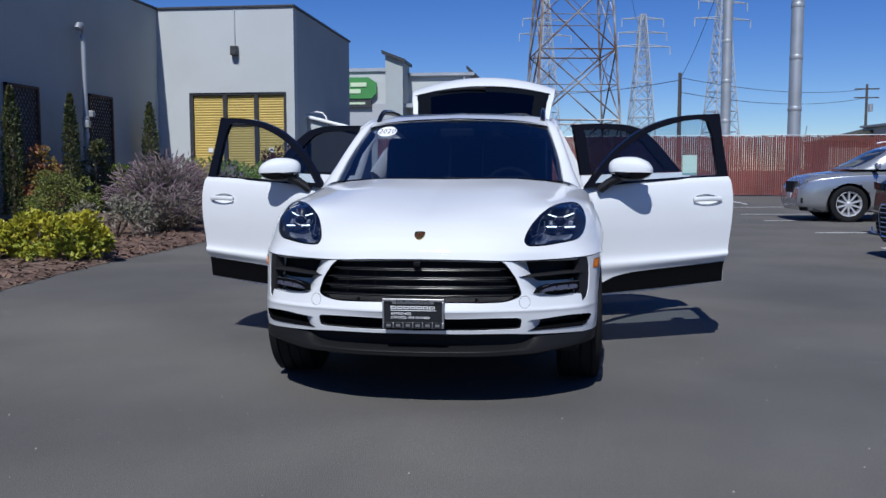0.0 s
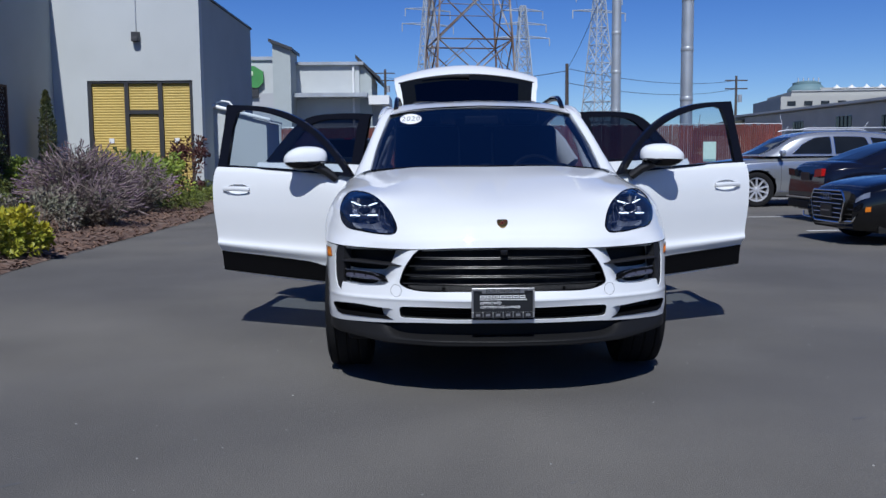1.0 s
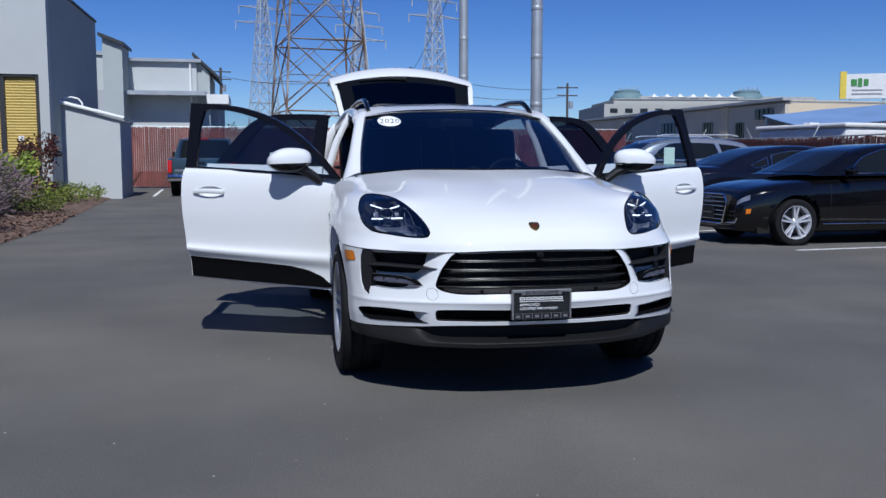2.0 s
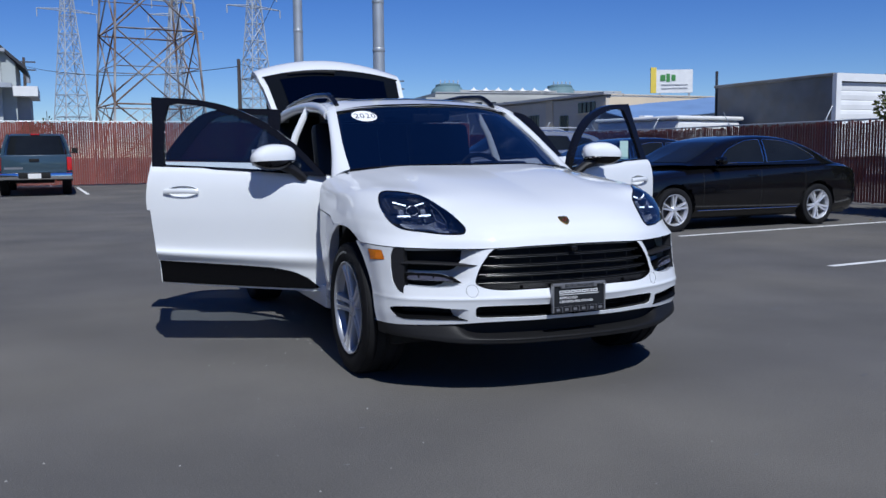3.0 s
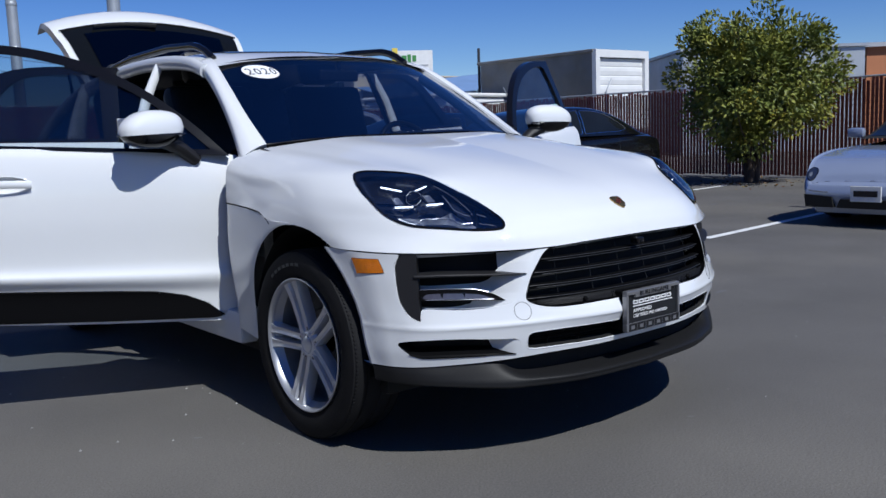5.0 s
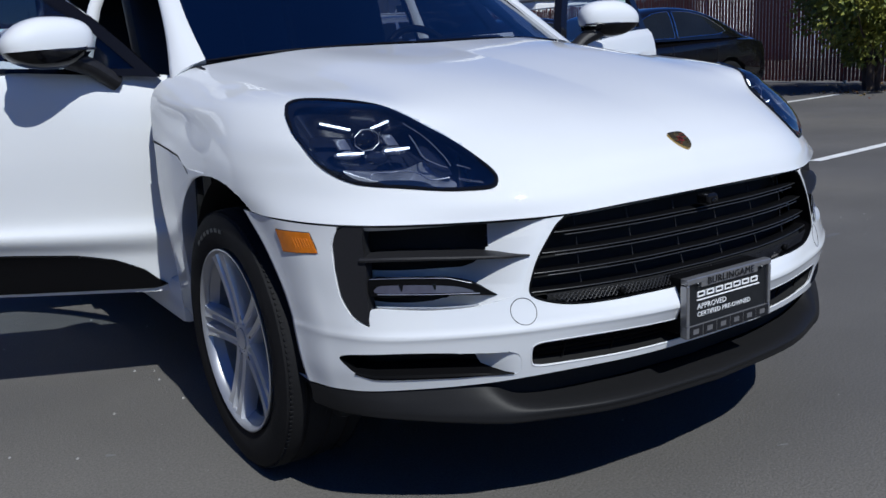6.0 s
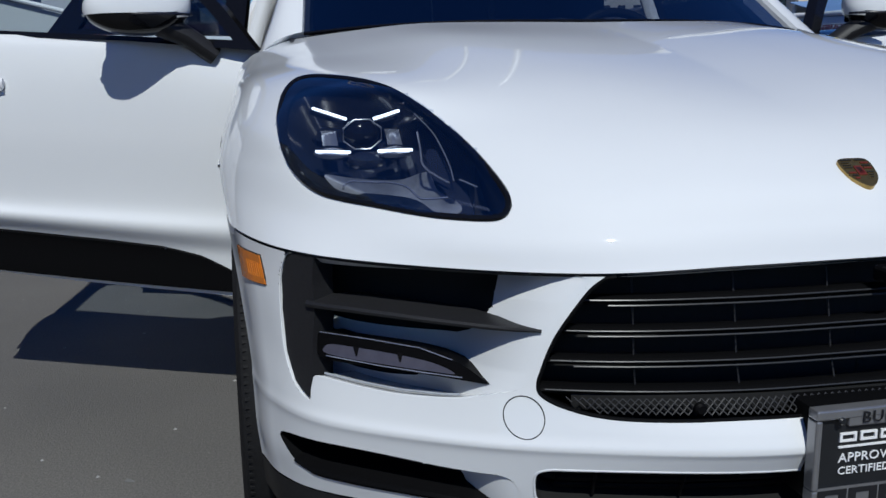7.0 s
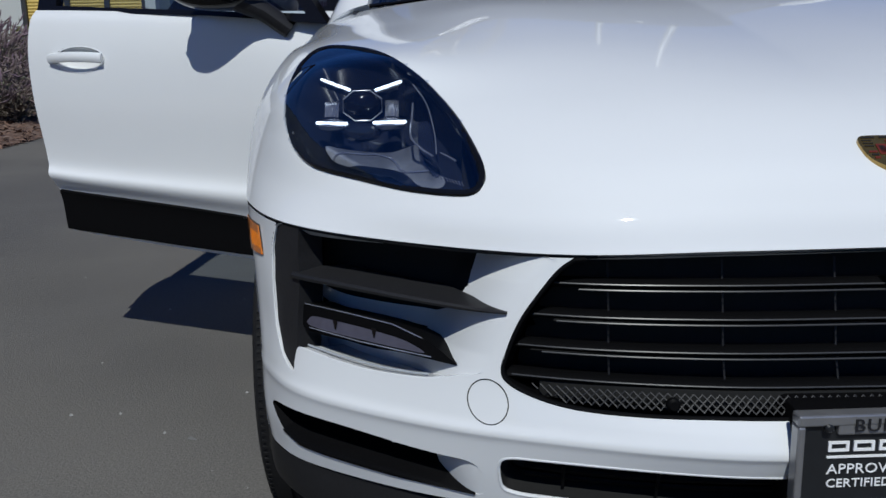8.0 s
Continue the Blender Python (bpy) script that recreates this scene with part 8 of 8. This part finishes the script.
# ---- plants ----
def leaf_mat(name, a, b, rough=0.55):
    return material(name, a, rough, island=0.45, second=b, second_scale=3.0, second_at=(.42, .60), spread=.12, scale=12)


LEAF_TREE = leaf_mat("tree_leaf", (.100, .126, .022), (.19, .195, .026))
LEAF_TIP = leaf_mat("young_tip_leaf", (.36, .30, .030), (.22, .22, .032))
LEAF_YELLOW = leaf_mat("yellow_shrub_leaf", (.42, .37, .020), (.24, .27, .022))
LEAF_GREEN = leaf_mat("green_shrub_leaf", (.095, .125, .022), (.15, .17, .028))
LEAF_CYPRESS = leaf_mat("cypress_leaf", (.040, .054, .018), (.075, .078, .024))
LEAF_RED = leaf_mat("dark_red_leaf", (.060, .018, .018), (.10, .045, .022))
LEAF_MIXED = leaf_mat("bronze_leaf", (.17, .13, .03), (.16, .055, .025))
LEAF_LIME = leaf_mat("lime_leaf", (.20, .25, .03), (.11, .16, .03))
LEAF_GREY = leaf_mat("grey_green_leaf", (.13, .13, .09), (.18, .15, .12))
STALK = leaf_mat("dry_stalk", (.22, .175, .16), (.085, .062, .055), .8)
FLOWER = leaf_mat("dull_purple_flower", (.155, .105, .135), (.21, .165, .15), .8)
BARK = material("bark", (.07, .052, .040), .9, spread=.25, scale=9, bump=.6, bump_scale=40)


def leaves(rand, points, size, long=1.6, flat=0.0, out=None):
    """Small folded leaves at points; out gives a direction that they lean towards."""
    v, f = [], []
    for i, p in enumerate(points):
        d = np.array([rand.gauss(0, 1), rand.gauss(0, 1), rand.gauss(0, 1) * (1 - flat)])
        if out is not None:
            d = d * .75 + out[i] * 1.1
        d /= max(np.linalg.norm(d), 1e-6)
        side = np.cross(d, (rand.gauss(0, 1), rand.gauss(0, 1), rand.gauss(0, 1)))
        side /= max(np.linalg.norm(side), 1e-6)
        s = size * rand.uniform(.65, 1.35)
        a, b = d * s * long, side * s * .5
        up = np.cross(d, side) * s * .14
        k = len(v)
        v += [tuple(p), tuple(p + a * .5 + b + up), tuple(p + a), tuple(p + a * .5 - b + up)]
        f += [(k, k + 1, k + 2), (k, k + 2, k + 3)]
    return v, f


def crown_points(rand, n, centre, radii, clumps, clump_r, shell_bias=.55, floor=None):
    """Points gathered in clumps over an uneven crown."""
    cs = []
    for _ in range(clumps):
        d = np.array([rand.gauss(0, 1) for _ in range(3)])
        d /= np.linalg.norm(d)
        r = rand.uniform(shell_bias, 1.0)
        cs.append((np.array(centre) + d * np.array(radii) * r, d, rand.uniform(.6, 1.25) * clump_r))
    pts, dirs = [], []
    while len(pts) < n:
        c, d, r = cs[rand.randrange(clumps)]
        q = np.array([rand.gauss(0, 1) for _ in range(3)])
        q *= r * rand.uniform(.2, 1) ** .5 / np.linalg.norm(q)
        p = c + q
        if floor is not None and p[2] < floor:
            continue
        pts.append(p)
        dirs.append(.6 * d + .8 * q / r)
    return pts, dirs, cs


def shrub(name, label, x, y, radii, n, size, mat, seed, category="shrub", clumps=26, clump=.30, base=None, stems=7, long=1.6, lift=.9):
    rand = random.Random(seed)
    z0 = (bed_height(x, y) if base is None else base) - .03
    ob = thing(name, label, category, pose(x, y, z0))
    centre = (0, 0, radii[2] * lift)
    pts, dirs, cs = crown_points(rand, n, centre, radii, clumps, clump * min(radii), floor=.02)
    tagged(put("foliage", leaves(rand, pts, size, long, 0, dirs), mat, ob, smooth=False), kind="stuff")
    for k in range(stems):
        c = cs[rand.randrange(len(cs))][0]
        mid = c * .5 + np.array((rand.uniform(-.05, .05), rand.uniform(-.05, .05), .05))
        put("stem", tube([(c[0] * .1, c[1] * .1, 0), mid, c], [.018, .012, .005], 6), BARK, ob)
    return ob


shrub("yellow_shrub", "low spreading shrub of bright yellow-green leaves", -5.75, 6.55, (.85, .95, .27), 6200, .040, LEAF_YELLOW, 11, clumps=70, clump=.42)
shrub("yellow_shrub", "low spreading shrub of bright yellow-green leaves", -6.75, 5.6, (1.0, 1.2, .28), 7000, .040, LEAF_YELLOW, 12, clumps=70, clump=.42)
shrub("yellow_shrub", "low spreading shrub of bright yellow-green leaves", -7.0, 4.0, (1.2, 1.0, .28), 4200, .040, LEAF_YELLOW, 31, clumps=70, clump=.42)
shrub("yellow_shrub", "low spreading shrub of bright yellow-green leaves", -10.2, 10.4, (.8, 1.1, .30), 1600, .045, LEAF_YELLOW, 13, clumps=40, clump=.5)
shrub("dome_bush", "clipped dome-shaped green bush", -9.1, 12.75, (.70, .70, .58), 5200, .024, LEAF_GREEN, 14, clumps=110, clump=.28, long=2.2)
for k, (x, y, h, r) in enumerate(((-10.75, 13.75, 2.80, .21), (-10.70, 16.05, 2.85, .185), (-10.72, 20.4, 2.95, .23))):
    rand = random.Random(30 + k)
    z0 = bed_height(x, y)
    ob = thing("cypress", "narrow dark green columnar cypress against a wall", "tree", pose(x, y, z0), "wall cypresses")
    put("trunk", tube([(0, 0, 0), (.01, 0, h * .5), (0, 0, h * .97)], [.05, .035, .01], 8), BARK, ob)
    pts, dirs = [], []
    for _ in range(4200):
        t = rand.uniform(.03, 1) 
        rr = r * (1.02 - t ** 5) * (1 + .14 * noise.noise((k * 5 + t * 7, 0, 0))) * math.sqrt(rand.uniform(.35, 1))
        a = rand.uniform(0, 6.283)
        pts.append(np.array((rr * math.cos(a), rr * math.sin(a), t * h)))
        dirs.append(np.array((math.cos(a) * .5, math.sin(a) * .5, 1.2)))
    tagged(put("foliage", leaves(rand, pts, .030, 2.4, 0, dirs), LEAF_CYPRESS, ob, smooth=False), kind="stuff")
shrub("bronze_shrub", "upright shrub of bronze and yellow leaves against a wall", -10.35, 14.2, (.50, .42, .82), 2000, .055, LEAF_MIXED, 15, clumps=34, clump=.40)
shrub("dark_shrub", "dark green upright shrub beside a vent pipe", -10.7, 17.25, (.38, .45, .95), 2400, .045, LEAF_CYPRESS, 16, clumps=34, clump=.4)
shrub("lime_shrub", "lime-green leafy shrub against a wall", -10.35, 18.0, (.38, .38, .62), 1400, .055, LEAF_LIME, 17, clumps=24, clump=.42, lift=1.3)
shrub("grey_shrub", "small dry grey-green shrub on bark mulch", -6.35, 9.5, (.62, .60, .36), 1800, .030, LEAF_GREY, 18, clumps=36, clump=.4, long=2.5)
shrub("leafy_shrub", "tall yellow-green leafy shrub in a planting bed", -6.75, 16.6, (.85, 1.1, .72), 3600, .050, LEAF_LIME, 19, clumps=50, clump=.36, long=2.0)
shrub("leafy_shrub", "tall yellow-green leafy shrub in a planting bed", -8.2, 18.6, (1.0, 1.2, .72), 3000, .050, LEAF_GREEN, 29, clumps=50, clump=.36, long=2.0)
shrub("red_shrub", "dark red-leaved shrub in a planting bed", -6.85, 20.0, (.60, .55, .95), 1900, .055, LEAF_RED, 20, clumps=30, clump=.36)
shrub("ground_cover", "low green ground cover at the edge of the asphalt", -6.35, 21.2, (.75, 3.4, .20), 3600, .035, LEAF_GREEN, 21, clumps=90, clump=.9, stems=3)
shrub("ground_cover", "low green ground cover at the edge of the asphalt", -6.1, 16.6, (.55, 1.3, .20), 1500, .035, LEAF_GREEN, 22, clumps=50, clump=.9, stems=3)


def stalk_bush(x, y, r, h, n, seed, label):
    """A bush of thin arching dry stalks with faded flower spikes."""
    rand = random.Random(seed)
    ob = thing("lavender_bush", label, "shrub", pose(x, y, bed_height(x, y) - .02), "dry lavender bushes")
    stalks, heads, low, lowd = [], [], [], []
    for _ in range(n):
        a, reach = rand.uniform(0, 6.283), r * math.sqrt(rand.uniform(.02, 1.0))
        top = h * (1.05 - .5 * (reach / r) ** 2) * rand.uniform(.55, 1.15)
        b = a + rand.uniform(-.5, .5)
        p0 = np.array((.25 * reach * math.cos(a), .25 * reach * math.sin(a), 0))
        p3 = np.array((reach * math.cos(b), reach * math.sin(b), top))
        p1 = p0 + np.array((.15 * reach * math.cos(a), .15 * reach * math.sin(a), top * .55))
        p2 = p3 + np.array((-.25 * reach * math.cos(b), -.25 * reach * math.sin(b), -top * .1)) + np.array([rand.gauss(0, .09) for _ in range(3)])
        pts = [p0, p1, p2, p3]
        stalks.append(tube(spline(pts, np.linspace(0, 1, 6)), [.006, .005, .005, .004, .004, .003], 3, caps=False))
        d = p3 - p2
        d /= np.linalg.norm(d)
        if rand.random() < .75:
            tip = p3 + d * rand.uniform(.06, .16) + np.array((0, 0, rand.uniform(-.03, .05)))
            heads.append(tube([p3 - d * .05, (p3 + tip) / 2, tip], [.006, .013, .004], 4, caps=False))
        for _ in range(5):
            q = p0 + (p2 - p0) * rand.uniform(.15, 1)
            low.append(q + np.array([rand.gauss(0, .03) for _ in range(3)]))
            lowd.append(d)
    tagged(put("stalk_mass", join(*stalks), STALK, ob, smooth=False), kind="stuff")
    tagged(put("flowering", join(*heads), FLOWER, ob, smooth=False), kind="stuff")
    tagged(put("foliage", leaves(rand, low, .030, 2.6, 0, lowd), LEAF_GREY, ob, smooth=False), kind="stuff")
    return ob


stalk_bush(-6.95, 12.75, 1.12, 1.25, 900, 41, "dry lavender bush with pinkish-grey arching stalks")
stalk_bush(-7.5, 14.2, .95, 1.2, 560, 42, "dry lavender bush with pinkish-grey arching stalks")
stalk_bush(-6.0, 10.9, .8, .75, 420, 43, "small dry lavender bush beside the asphalt")
stalk_bush(-6.5, 14.6, .9, 1.05, 420, 45, "dry lavender bush with pinkish-grey arching stalks")

# tree beside the right-hand fence
rand = random.Random(77)
tree = thing("small_tree", "small round-crowned evergreen tree with yellowing leaf tips", "tree", pose(11.95, 6.95, 0))
for k in range(4):
    a = k * 1.6 + .3
    p = [(.06 * math.cos(a), .06 * math.sin(a), 0), (.12 * math.cos(a), .12 * math.sin(a), .5), (.35 * math.cos(a), .35 * math.sin(a), 1.2), (.5 * math.cos(a + .3), .5 * math.sin(a + .3), 2.1)]
    put("trunk", tube(spline(p, np.linspace(0, 1, 10)), np.linspace(.075, .025, 10), 9), BARK, tree)
pts, dirs, cs = crown_points(rand, 24000, (0, 0, 1.80), (1.28, 1.48, 1.36), 150, .30, .30, floor=.42)
top = [(np.array(p), d) for p, d in zip(pts, dirs)]
tagged(put("crown", leaves(rand, [p for p, d in top], .044, 2.1, 0, [d for p, d in top]), LEAF_TREE, tree, smooth=False), kind="stuff")
tips, tipd = [], []
for c, d, r in cs:
    if rand.random() < .42 and c[2] > .8 and noise.noise(tuple(c * .9)) > -.05:
        for _ in range(70):
            q = np.array([rand.gauss(0, 1) for _ in range(3)])
            q *= r * .95 / np.linalg.norm(q)
            tips.append(c + q * .8 + d * r * .3)
            tipd.append(d)
tagged(put("young_leaves", leaves(rand, tips, .042, 2.1, 0, tipd), LEAF_TIP, tree, smooth=False), kind="stuff")
for k in range(26):
    c, d, r = cs[rand.randrange(len(cs))]
    put("limb", tube([(c[0] * .15, c[1] * .15, max(.5, c[2] * .45)), c * .6 + np.array((0, 0, .1)), c], [.022, .014, .005], 6), BARK, tree)
litter = leaves(rand, [np.array((rand.gauss(0, .7), rand.gauss(0, .6), .01)) for _ in range(220)], .03, 1.6, .95)
tagged(put("fallen_leaves", litter, LEAF_MIXED, tree, smooth=False), kind="stuff")
for k, (x, y, r) in enumerate(((-4.0, 60, 1.9),)):
    rand = random.Random(90 + k)
    ft = thing("far_tree", "dark green far tree behind the fence", "tree", pose(x, y, 0))
    put("trunk", tube([(0, 0, 0), (.1, 0, r * 1.1)], [.2, .1], 8), BARK, ft)
    pts, dirs, cs = crown_points(rand, 1800, (0, 0, r * 1.1), (r, r, r * .75), 40, r * .3, .4, floor=.3)
    tagged(put("crown", leaves(rand, pts, r * .08, 1.5, 0, dirs), LEAF_CYPRESS, ft, smooth=False), kind="stuff")
